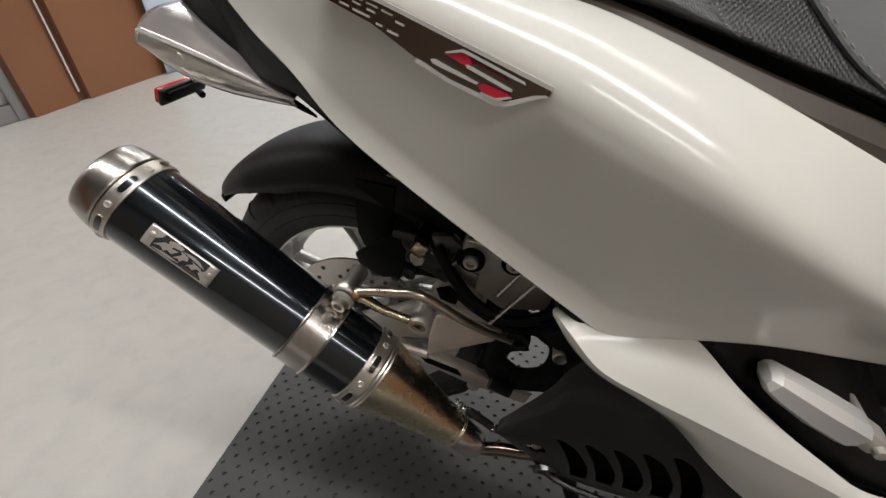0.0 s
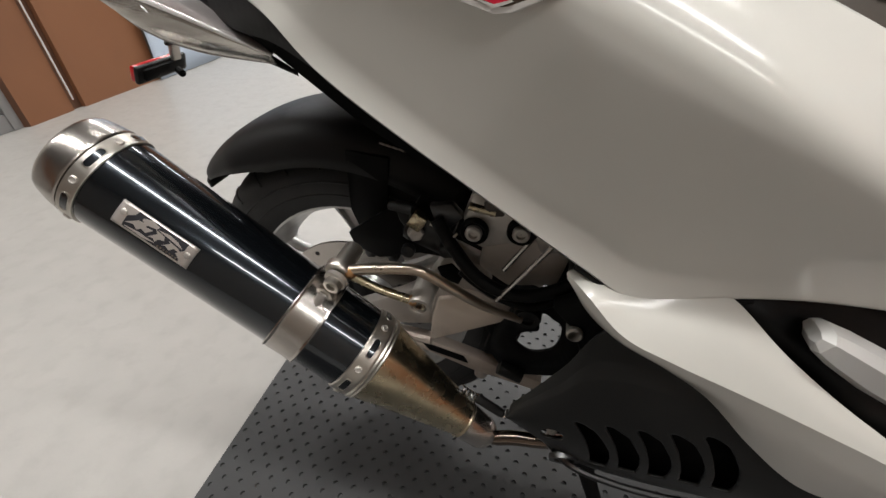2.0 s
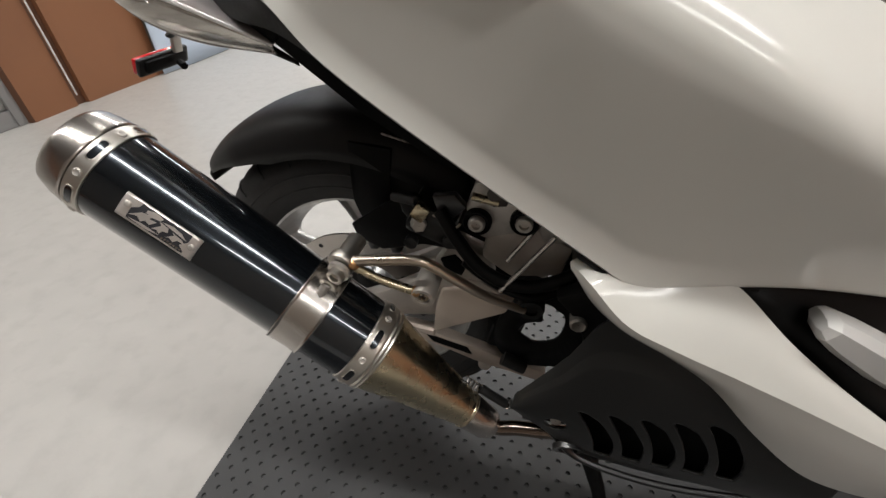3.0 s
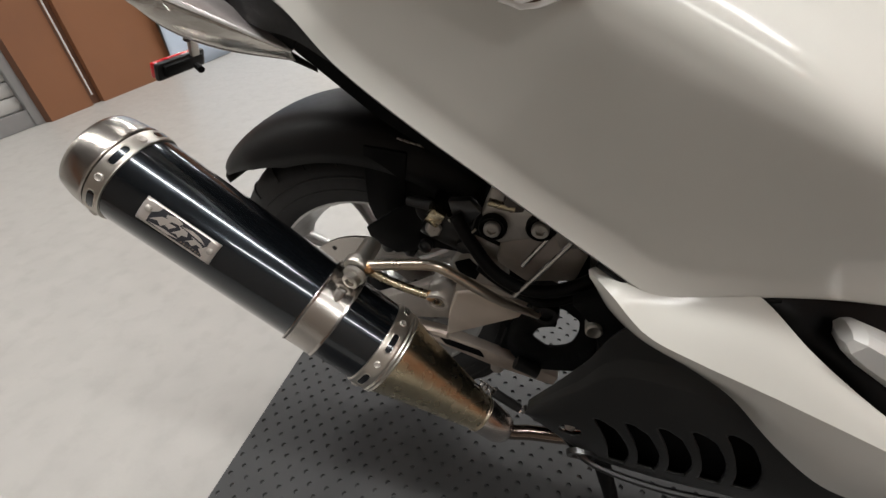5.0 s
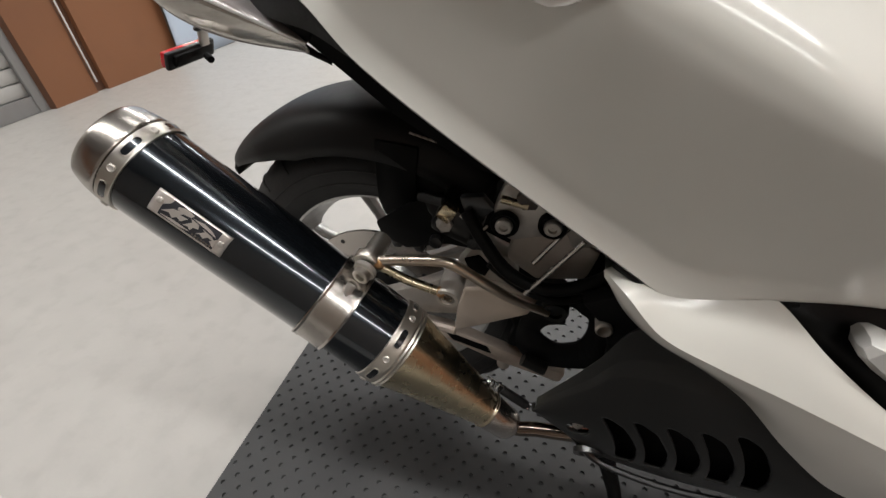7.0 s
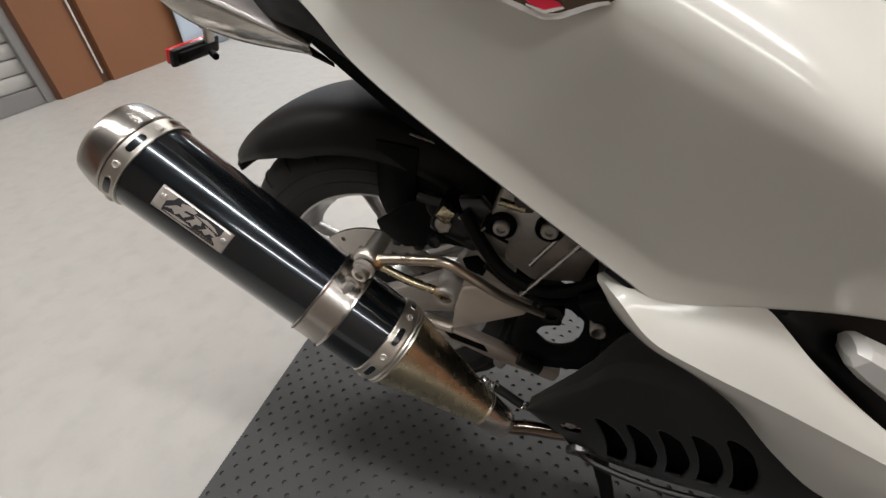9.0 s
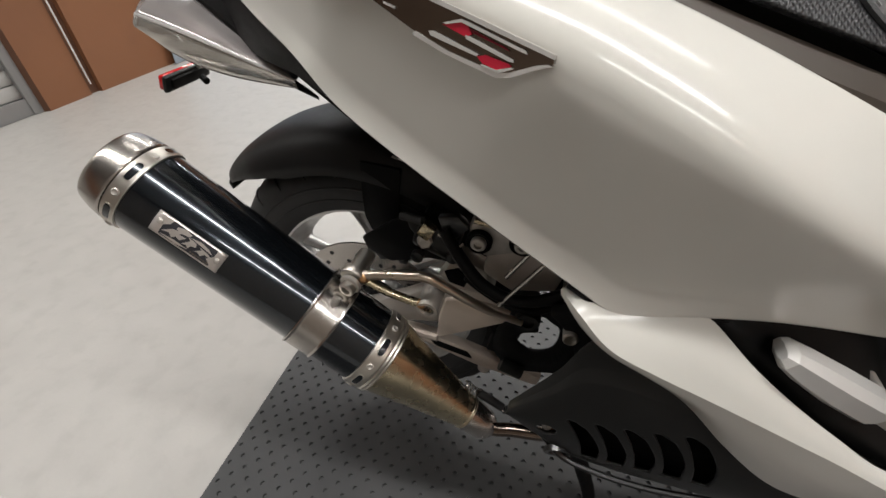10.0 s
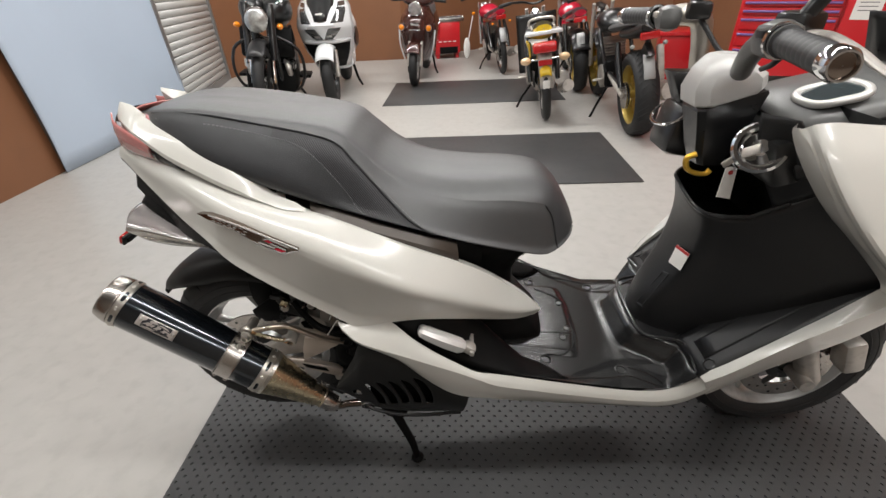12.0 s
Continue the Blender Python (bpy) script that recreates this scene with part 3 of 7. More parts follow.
    # a row of thin embossed bars
    for a, b, ln, wd in ((0.150, 0.0012, 0.036, 0.0011), (0.156, 0.0058, 0.030, 0.0011), (0.204, 0.0010, 0.040, 0.0011), (0.212, 0.0060, 0.036, 0.0011), (0.262, 0.0012, 0.030, 0.0012), (0.268, 0.0066, 0.034, 0.0012), (0.308, 0.0006, 0.036, 0.0010),
                         (0.312, 0.0032, 0.030, 0.0010), (0.318, 0.0070, 0.062, 0.0013), (0.360, 0.0006, 0.040, 0.0010), (0.366, 0.0036, 0.030, 0.0012), (0.416, 0.0008, 0.038, 0.0011), (0.408, 0.0086, 0.022, 0.0012), (0.470, 0.0030, 0.030, 0.0012), (0.450, 0.0094, 0.040, 0.0012)):
        part("badge_stroke", strip([(a, b), (a + ln, b), (a + ln + wd * 1.2, b + wd), (a + wd * 1.2, b + wd)], 0.0014, 0.0010), BRIGHT, badge)


def lower_panel(s):
    up = [(0.292, -0.231, 0.577), (0.318, -0.235, 0.579), (0.350, -0.236, 0.578), (0.384, -0.238, 0.578), (0.402, -0.240, 0.573), (0.440, -0.250, 0.540), (0.482, -0.254, 0.507), (0.523, -0.254, 0.477),
          (0.566, -0.252, 0.447), (0.606, -0.249, 0.437), (0.68, -0.242, 0.415), (0.758, -0.226, 0.382), (0.895, -0.210, 0.341), (0.972, -0.208, 0.336), (1.012, -0.209, 0.350), (1.034, -0.216, 0.380), (1.058, -0.228, 0.420)]
    mid = [(0.288, -0.232, 0.574), (0.303, -0.256, 0.574), (0.331, -0.266, 0.549), (0.369, -0.270, 0.533), (0.407, -0.271, 0.518), (0.444, -0.271, 0.502), (0.484, -0.270, 0.483), (0.526, -0.266, 0.460),
           (0.570, -0.262, 0.434), (0.609, -0.261, 0.414), (0.68, -0.254, 0.392), (0.749, -0.238, 0.361), (0.89, -0.221, 0.320), (0.978, -0.219, 0.312), (1.024, -0.221, 0.326), (1.054, -0.232, 0.364), (1.085, -0.243, 0.415)]
    low = [(0.290, -0.231, 0.567), (0.307, -0.243, 0.547), (0.330, -0.249, 0.529), (0.369, -0.252, 0.508), (0.408, -0.253, 0.481), (0.454, -0.253, 0.431), (0.502, -0.252, 0.387), (0.543, -0.249, 0.366),
           (0.592, -0.245, 0.355), (0.634, -0.238, 0.342), (0.69, -0.222, 0.318), (0.769, -0.208, 0.294), (0.90, -0.200, 0.274), (0.988, -0.198, 0.267), (1.040, -0.200, 0.282), (1.084, -0.203, 0.321), (1.118, -0.209, 0.360)]
    n = 112
    U, M, L = smooth_curve(up, n), smooth_curve(mid, n), smooth_curve(low, n)
    rows = []
    for i in range(n):
        q = smooth_curve([U[i], U[i] * 0.45 + M[i] * 0.55 + V3((0, -0.001, 0.001)), M[i]], 9)
        r = smooth_curve([M[i], M[i] * 0.5 + L[i] * 0.5 + V3((0, -0.004, 0)), L[i]], 9)
        sec = np.vstack([U[i] + V3((0, 0.010, -0.030)) * min(1.0, 0.1 + i / 14), q, r[1:], L[i] + V3((0, 0.03, 0.004))])
        rows.append([(p[0], p[1] * s, p[2]) for p in sec])
    return Geo().grid(rows)


def front_strip(s):
    up = [(1.036, -0.224, 0.404), (1.079, -0.237, 0.456), (1.157, -0.243, 0.535), (1.213, -0.247, 0.593), (1.263, -0.25, 0.648), (1.327, -0.244, 0.697), (1.393, -0.235, 0.751)]
    mid = [(1.042, -0.245, 0.406), (1.078, -0.258, 0.452), (1.150, -0.270, 0.535), (1.205, -0.274, 0.583), (1.256, -0.272, 0.618), (1.323, -0.262, 0.660), (1.409, -0.24, 0.708)]
    low = [(1.084, -0.208, 0.322), (1.118, -0.214, 0.360), (1.165, -0.222, 0.412), (1.24, -0.226, 0.468), (1.31, -0.226, 0.517), (1.40, -0.212, 0.578), (1.49, -0.19, 0.64)]
    n = 30
    U, M, L = smooth_curve(up, n), smooth_curve(mid, n), smooth_curve(low, n)
    rows = []
    for i in range(n):
        sec = np.vstack([U[i] + V3((0.004, 0.004, -0.03)), smooth_curve([U[i], U[i] * 0.5 + M[i] * 0.5 + V3((0, -0.002, 0.002)), M[i]], 7), smooth_curve([M[i], M[i] * 0.5 + L[i] * 0.5 + V3((0, -0.003, 0)), L[i]], 7)[1:], L[i] + V3((0, 0.03, 0.004))])
        rows.append([(p[0], p[1] * s, p[2]) for p in sec])
    return Geo().grid(rows)


def leg_shield(s):
    """The white outer front cover: inner edge beside the rider's legs, bowed out and then swept to the nose."""
    inner = [(1.047, -0.205, 0.929), (1.053, -0.2, 0.917), (1.071, -0.2, 0.887), (1.103, -0.205, 0.841), (1.146, -0.215, 0.788), (1.197, -0.228, 0.738), (1.256, -0.247, 0.674), (1.265, -0.255, 0.652)]
    crease = [(1.052, -0.217, 0.930), (1.060, -0.240, 0.906), (1.078, -0.257, 0.871), (1.108, -0.268, 0.828), (1.152, -0.276, 0.776), (1.207, -0.280, 0.724), (1.270, -0.278, 0.664), (1.295, -0.270, 0.638)]
    bow = [(1.085, -0.223, 0.940), (1.097, -0.258, 0.904), (1.122, -0.281, 0.860), (1.157, -0.297, 0.812), (1.208, -0.308, 0.755), (1.268, -0.310, 0.698), (1.326, -0.301, 0.640), (1.356, -0.285, 0.612)]
    nose = [(1.25, -0.18, 0.925), (1.38, -0.19, 0.88), (1.46, -0.19, 0.82), (1.52, -0.175, 0.74), (1.53, -0.16, 0.69), (1.52, -0.15, 0.64)]
    tip = [(1.36, 0.0, 0.96), (1.47, 0.0, 0.92), (1.56, 0.0, 0.85), (1.62, 0.0, 0.76), (1.62, 0.0, 0.70), (1.60, 0.0, 0.66)]
    n = 40
    c = [smooth_curve(k, n) for k in (inner, crease, bow, nose, tip)]
    rows = []
    for i in range(n):
        facet = smooth_curve([c[0][i], c[0][i] * 0.5 + c[1][i] * 0.5 + V3((-0.002, -0.002, 0.001)), c[1][i]], 7)
        sec = np.vstack([c[0][i] + V3((0.02, 0.02, 0)), facet, smooth_curve([c[k][i] for k in (1, 2, 3, 4)], 24)[1:]])
        rows.append([(p[0], p[1] * s, p[2]) for p in sec])
    return Geo().grid(rows)


for s in (1, -1):
    part("lower_side_panel", lower_panel(s), PEARL, sc, "creased pearl white lower side panel", angle=24)
    part("front_side_cover", front_strip(s), PEARL, sc, "creased pearl white strip running up to the nose", angle=26)
    part("leg_shield_cover", leg_shield(s), PEARL, sc, "rounded pearl white front leg shield", angle=30)


# grab rail: a steep outer face from its upper inner edge to its lower outer edge
def grab_rail(s):
    upper = smooth_curve([(-0.098, -0.066, 0.972), (-0.062, -0.086, 0.958), (-0.048, -0.094, 0.944), (0.02, -0.127, 0.921), (0.106, -0.152, 0.886), (0.150, -0.164, 0.861), (0.192, -0.174, 0.826), (0.228, -0.186, 0.812), (0.262, -0.194, 0.806)], 60)
    lower = smooth_curve([(-0.104, -0.080, 0.944), (-0.068, -0.110, 0.926), (-0.048, -0.120, 0.917), (0.012, -0.149, 0.886), (0.100, -0.176, 0.848), (0.145, -0.188, 0.833), (0.185, -0.196, 0.820), (0.228, -0.203, 0.806), (0.264, -0.200, 0.802)], 60)
    rows = []
    for i in range(60):
        a, b = upper[i], lower[i]
        f = i / 59
        fold = 0.002 * ramp(f, 0.50, 0.56) * ramp(1 - f, 0.02, 0.25)
        full = min(1.0, 12 * f + 0.35) * ramp(1 - f, 0.0, 0.10)
        out = V3((-0.3, -0.85, 0.42))
        m1 = a * 0.62 + b * 0.38 + out * (0.004 + fold) * full
        m2 = a * 0.2 + b * 0.8 + out * (0.005 + fold * 0.3) * full
        sec = [a, a * 0.85 + b * 0.15 + out * (0.0025 + fold * 0.2) * full, m1, m2, b, b + V3((0.002, 0.006, -0.006)) * full, b + V3((0.006, 0.026, -0.002)) * full, a + V3((0.006, 0.022, -0.014)) * full, a + V3((0.003, 0.010, 0.001)) * full]
        rows.append([(p[0], p[1] * s, p[2]) for p in sec])
    return Geo().grid(rows, True, True)


for s in (1, -1):
    part("grab_rail", grab_rail(s), PEARL, sc, "pearl white passenger grab rail beside the seat", angle=30)
    g = Geo()
    g.lathe((0.205, -0.158 * s, 0.818), (0, 0, 1), [(-0.012, 0.009), (0.003, 0.009), (0.004, 0.0075), (0.002, 0.005), (0.002, 0.0005)], 12)
    part("rail_bolt", g, GREYMETAL, sc)

# tail lamp and rear cowl between the side panels
rows = []
for i in range(21):
    a = -1 + 2 * i / 20
    yy = 0.098 * a
    xr = -0.152 + 0.115 * abs(a) ** 2.2
    rows.append([(xr + 0.015, yy, 0.870), (xr - 0.004, yy, 0.880), (xr - 0.008, yy, 0.895), (xr - 0.001, yy, 0.915), (xr + 0.012, yy * 0.98, 0.935), (xr + 0.04, yy * 0.94, 0.948)])
part("tail_lamp", Geo().grid(rows), TAILRED, sc, "faded red tail lamp lens wrapped round the tail", solid=0.004)
rows = []
for i in range(21):
    a = -1 + 2 * i / 20
    yy = 0.080 * a
    xr = -0.166 + 0.095 * abs(a) ** 2.2
    rows.append([(xr + 0.010, yy, 0.868), (xr - 0.006, yy, 0.884), (xr - 0.006, yy, 0.905), (xr + 0.004, yy, 0.930), (xr + 0.016, yy, 0.944)])
part("lamp_cover", Geo().grid(rows), CLEARLENS, sc, "clear outer tail lamp cover", solid=0.002)
for s in (1, -1):
    foot = smooth_curve([(-0.130, -0.067, 0.890), (-0.105, -0.086, 0.884), (-0.06, -0.106, 0.876), (-0.02, -0.124, 0.875), (0.03, -0.140, 0.862)], 30)
    head = smooth_curve([(-0.120, -0.070, 0.955), (-0.098, -0.098, 0.942), (-0.05, -0.118, 0.918), (-0.02, -0.130, 0.900), (0.03, -0.150, 0.878)], 30)
    for name, i0, i1, m_ in (("lamp_lens", 0, 20, TAILRED), ("lamp_clear_end", 19, 23, CLEARLENS), ("lamp_recess", 22, 29, BLACKG)):
        lift = 0.001 if name == "lamp_clear_end" else 0.0
        rows = [[(p[0], (p[1] - 0.005 * math.sin(math.pi * f) - lift) * s, p[2]) for f in np.linspace(0, 1, 7) for p in (foot[i] * (1 - f) + head[i] * f,)] for i in range(i0, i1 + 1)]
        part(name, Geo().grid(rows), m_, sc, "faded red tail lamp flank" if name == "lamp_lens" else "", solid=0.003)
    part("lens_rib", Geo().tube([(p[0], (p[1] - 0.006) * s, p[2]) for p in (foot * 0.45 + head * 0.55)[1:19]], 0.0012, 6), TAILRED, sc)
g = Geo()
g.grid([[(-0.135, y, 0.868), (-0.10, y, 0.80), (0.0, y, 0.71), (0.10, y, 0.67)] for y in np.linspace(-0.075, 0.075, 6)])
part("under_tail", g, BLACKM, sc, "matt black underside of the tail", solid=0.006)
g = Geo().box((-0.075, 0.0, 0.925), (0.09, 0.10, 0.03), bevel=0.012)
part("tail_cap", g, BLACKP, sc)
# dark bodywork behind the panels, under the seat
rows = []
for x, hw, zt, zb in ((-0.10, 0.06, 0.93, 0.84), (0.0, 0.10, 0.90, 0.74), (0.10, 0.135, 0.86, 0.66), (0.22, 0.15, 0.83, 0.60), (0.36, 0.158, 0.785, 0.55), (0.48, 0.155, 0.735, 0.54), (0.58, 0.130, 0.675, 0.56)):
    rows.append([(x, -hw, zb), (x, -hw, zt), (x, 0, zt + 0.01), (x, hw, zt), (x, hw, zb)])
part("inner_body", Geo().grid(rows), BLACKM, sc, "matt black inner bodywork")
for s in (1, -1):
    g = Geo().grid([[(x, -s * (y - 0.014), z - 0.003), (x, -s * y, z), (x + 0.003, -s * (y + 0.013), z - 0.012), (x + 0.004, -s * (y + 0.014), z - 0.040)] for x, y, z in
                    ((0.262, 0.168, 0.803), (0.31, 0.174, 0.788), (0.37, 0.177, 0.766), (0.467, 0.176, 0.732), (0.530, 0.170, 0.709))])
    part("seat_trim", g, TRIMBROWN, sc, "grey-brown trim strip under the seat edge", solid=0.004)

# ---- seat ----
def seat():
    xs = [-0.060, -0.022, 0.05, 0.15, 0.25, 0.315, 0.35, 0.395, 0.46, 0.55, 0.64, 0.705, 0.742, 0.769, 0.781]
    topc = [0.955, 0.963, 0.965, 0.954, 0.937, 0.921, 0.893, 0.854, 0.822, 0.809, 0.805, 0.795, 0.766, 0.720, 0.688]
    shz = [0.948, 0.957, 0.960, 0.946, 0.927, 0.909, 0.880, 0.838, 0.802, 0.781, 0.773, 0.757, 0.727, 0.697, 0.682]
    shy = [0.062, 0.086, 0.098, 0.105, 0.106, 0.104, 0.106, 0.112, 0.122, 0.124, 0.116, 0.103, 0.086, 0.062, 0.040]
    lowz = [0.880, 0.885, 0.880, 0.848, 0.812, 0.795, 0.784, 0.769, 0.747, 0.713, 0.680, 0.658, 0.660, 0.668, 0.676]
    lowy = [0.054, 0.104, 0.138, 0.163, 0.172, 0.177, 0.178, 0.179, 0.177, 0.168, 0.150, 0.132, 0.108, 0.075, 0.045]
    n = 200
    K = smooth_curve(list(zip(xs, topc, shz, shy, lowz, lowy)), n)
    return K


K = seat()
top_rows, side_rows = [], {1: [], -1: []}
for x, tc, sz, sy, lz, ly in K:
    half = smooth_curve([(x, -sy, sz), (x, -sy * (0.93 - 0.05 * ramp(x, 0.36, 0.46)), sz + (tc - sz) * (0.45 - 0.07 * ramp(x, 0.36, 0.46))), (x, -sy * 0.6, sz + (tc - sz) * 0.86), (x, -sy * 0.25, tc - 0.001), (x, 0, tc)], 14)
    other = [(p[0], -p[1], p[2]) for p in half[::-1]][1:]
    top_rows.append([tuple(p) for p in half] + other)
    for s in (1, -1):
        q = smooth_curve([(x, -sy, sz), (x, -sy - (ly - sy) * (0.4 - 0.08 * ramp(x, 0.36, 0.46)) - 0.006 * (1 - ramp(x, 0.36, 0.46)), sz - (sz - lz) * 0.25), (x, -ly - 0.004 + 0.012 * ramp(x, 0.22, 0.34), sz - (sz - lz) * (0.75 + 0.07 * ramp(x, 0.22, 0.34))), (x, -ly + 0.004 * (1 - ramp(x, 0.22, 0.34)), lz), (x, -ly + 0.05, lz - 0.004)], 46)
        side_rows[s].append([(p[0], p[1] * s, p[2]) for p in q])
PIPE_X = [-0.03, 0.08, 0.18, 0.27, 0.315, 0.35, 0.398, 0.438, 0.470, 0.486, 0.4861, 0.9]
PIPE_F = [0.02, 0.06, 0.08, 0.10, 0.15, 0.27, 0.45, 0.65, 0.86, 1.0, 2.0, 2.0]
seat_ob = part("seat", Geo().grid(top_rows), VINYL, sc, "black vinyl dual seat, stepped, with grey stitching", angle=60)
for s in (1, -1):
    verts = [q for r in side_rows[s] for q in r]
    dark, light, woven = [], [], []
    for i in range(len(K) - 1):
        bound = np.interp(K[i, 0], PIPE_X, PIPE_F)
        for j in range(45):
            q = (i * 46 + j, i * 46 + j + 1, (i + 1) * 46 + j + 1, (i + 1) * 46 + j)
            f = (j + 0.5) / 33
            seam = np.interp(K[i, 0], [-0.02, 0.10, 0.19, 0.26, 0.320, 0.354, 0.367, 0.3671], [0.22, 0.26, 0.27, 0.34, 0.55, 0.80, 1.0, 2.0])
            (light if f <= bound else woven if f < seam and K[i, 0] > 0.2 else dark).append(q)
    part("pillion_side", Geo().add(verts, dark), VINYL_SIDE, seat_ob, "smooth pillion flank, darkened for its shade", angle=60)
    part("woven_side", Geo().add(verts, woven), WEAVE, seat_ob, "dark weave-grained band", angle=60)
    part("rider_side", Geo().add(verts, light), VINYL, seat_ob, angle=60)
g = Geo().grid([[(x, -ly + 0.05, lz - 0.004), (x, ly - 0.05, lz - 0.004)] for x, tc, sz, sy, lz, ly in K])
part("seat_base", g, BLACKM, seat_ob)


def seat_side_point(x, f):
    """A point on the seat's right flank: f from 0 at the shoulder to 1 at the lower edge."""
    i = int(np.clip(np.searchsorted(K[:, 0], x), 0, len(K) - 1))
    row = side_rows[1][i]
    j = min(33.0, max(0.0, f * 33.0))
    a, b = V3(row[int(j)]), V3(row[min(33, int(j) + 1)])
    return a + (b - a) * (j - int(j)) + V3((0, -0.0012, 0.0006))


for s in (1, -1):
    # piping along the pillion shoulder, dropping down the flank in front of the step
    pts = [seat_side_point(x, f) for x, f in ((-0.03, 0.02), (0.08, 0.06), (0.18, 0.08), (0.27, 0.10), (0.315, 0.15), (0.35, 0.27), (0.398, 0.45), (0.438, 0.65), (0.470, 0.86), (0.486, 1.0))]
    c = smooth_curve(pts, 60) * V3((1, s, 1))
    part("piping", Geo().tube(c, 0.0022, 6), VINYL_SIDE, seat_ob, "rolled vinyl piping")
    # dashed stitches on the flank
    pts = [seat_side_point(x, f) for x, f in ((-0.02, 0.22), (0.10, 0.26), (0.19, 0.27), (0.26, 0.34), (0.320, 0.55), (0.354, 0.80), (0.367, 1.0))]
    c = smooth_curve(pts, 160) * V3((1, s, 1))
    g = Geo()
    for i in range(0, 158, 2):
        g.tube([c[i], c[i] * 0.45 + c[i + 1] * 0.55, c[i + 1] * 0.8 + c[i] * 0.2], 0.0007, 5)
    part("stitching", g, THREAD, seat_ob, "row of pale grey stitches")
    pts = [seat_side_point(x, f) for x, f in ((0.388, 0.36), (0.412, 0.46), (0.447, 0.65), (0.478, 0.86), (0.493, 1.0))]
    c = smooth_curve(pts, 50) * V3((1, s, 1))
    g = Geo()
    for i in range(0, 48, 2):
        g.tube([c[i], c[i] * 0.45 + c[i + 1] * 0.55, c[i + 1] * 0.8 + c[i] * 0.2], 0.0007, 5)
    part("stitching", g, THREAD, seat_ob)
    pts = [seat_side_point(0.706, 0.02), seat_side_point(0.722, 0.3), seat_side_point(0.733, 0.65), seat_side_point(0.737, 0.97)]
    part("piping", Geo().tube(smooth_curve(pts, 16) * V3((1, s, 1)), 0.0018, 6), VINYL_SIDE, seat_ob)

# black pedestal below the seat nose, running down to the floorboard
def pedestal():
    rows = []
    for z, xf, hw, xb in ((0.675, 0.71, 0.118, 0.52), (0.64, 0.70, 0.110, 0.54), (0.60, 0.668, 0.095, 0.54), (0.57, 0.655, 0.092, 0.53), (0.52, 0.655, 0.100, 0.50), (0.47, 0.672, 0.112, 0.46), (0.42, 0.705, 0.125, 0.42), (0.37, 0.745, 0.135, 0.40)):
        sec = []
        for a in np.linspace(-1, 1, 25):
            y = hw * np.sign(a) * min(1.0, abs(a) * 1.5)
            e = max(0.0, (abs(a) - 0.45) / 0.55)
            sec.append((xf - 0.035 * min(1, abs(a) * 1.5) ** 3 - (xf - xb) * e, y, z))
        rows.append(sec)
    return Geo().grid(rows)


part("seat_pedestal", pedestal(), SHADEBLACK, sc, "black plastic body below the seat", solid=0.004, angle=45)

# ---- floorboard ----
EDGE_X = [0.40, 0.47, 0.52, 0.60, 0.68, 0.758, 0.895, 1.00, 1.045, 1.08]
EDGE_Z = [0.56, 0.515, 0.469, 0.439, 0.418, 0.385, 0.344, 0.341, 0.412, 0.44]
EDGE_Y = [0.247, 0.250, 0.250, 0.249, 0.239, 0.223, 0.207, 0.206, 0.228, 0.234]


def ease(f):
    f = min(1.0, max(0.0, f))
    return f * f * (3 - 2 * f)


def floor_z(x, y):
    a = abs(y)
    z = np.interp(x, [0.40, 0.62, 0.76, 0.90, 1.1], [0.392, 0.390, 0.372, 0.352, 0.350])
    cover = 0.010 * ease((0.822 - 0.16 * max(0.0, a - 0.05) - x) / 0.012) * ease((0.135 - a) / 0.012)
    step_x = np.interp(a, [0, 0.06, 0.088, 0.11, 0.14, 0.16, 0.22], [0.912, 0.914, 0.922, 0.955, 1.005, 1.008, 0.996])
    step = 0.052 * ease((x - step_x) / 0.036)
    tray = -0.004 * ease((x - 0.76 - 1.9 * max(0.0, 0.205 - a)) / 0.012) * ease((a - 0.13) / 0.01)
    z = z + cover + step + tray
    w, e = np.interp(x, EDGE_X, EDGE_Y), np.interp(x, EDGE_X, EDGE_Z)
    k = ease((a - w + 0.030) / 0.030)
    return z + (e - z) * k


rows = []
for x in np.linspace(0.40, 1.075, 120):
    w = np.interp(x, EDGE_X, EDGE_Y)
    rows.append([(x, y, floor_z(x, y)) for y in np.linspace(-w, w, 90)])
fb = part("floorboard", Geo().grid(rows), FLOORP, sc, "black moulded plastic floorboard with a curved step", angle=60)


def sunk_screw(x, y, r, material, owner=None, z=None, axis=(0, 0, 1)):
    z = floor_z(x, y) if z is None else z
    sk = part("screw_cup", Geo().lathe((x, y, z - 0.004), axis, [(0.0, 0.0004), (0.0, r * 0.8), (0.004, r), (0.0062, r * 1.12), (0.0055, r * 1.28), (0.003, r * 1.34)], 22), BLACKG, owner or fb)
    part("screw_head", Geo().lathe((x, y, z - 0.004), axis, [(0.0, r * 0.62), (0.002, r * 0.6), (0.0028, r * 0.45), (0.0018, r * 0.25), (0.0018, 0.0003)], 12), material, sk)


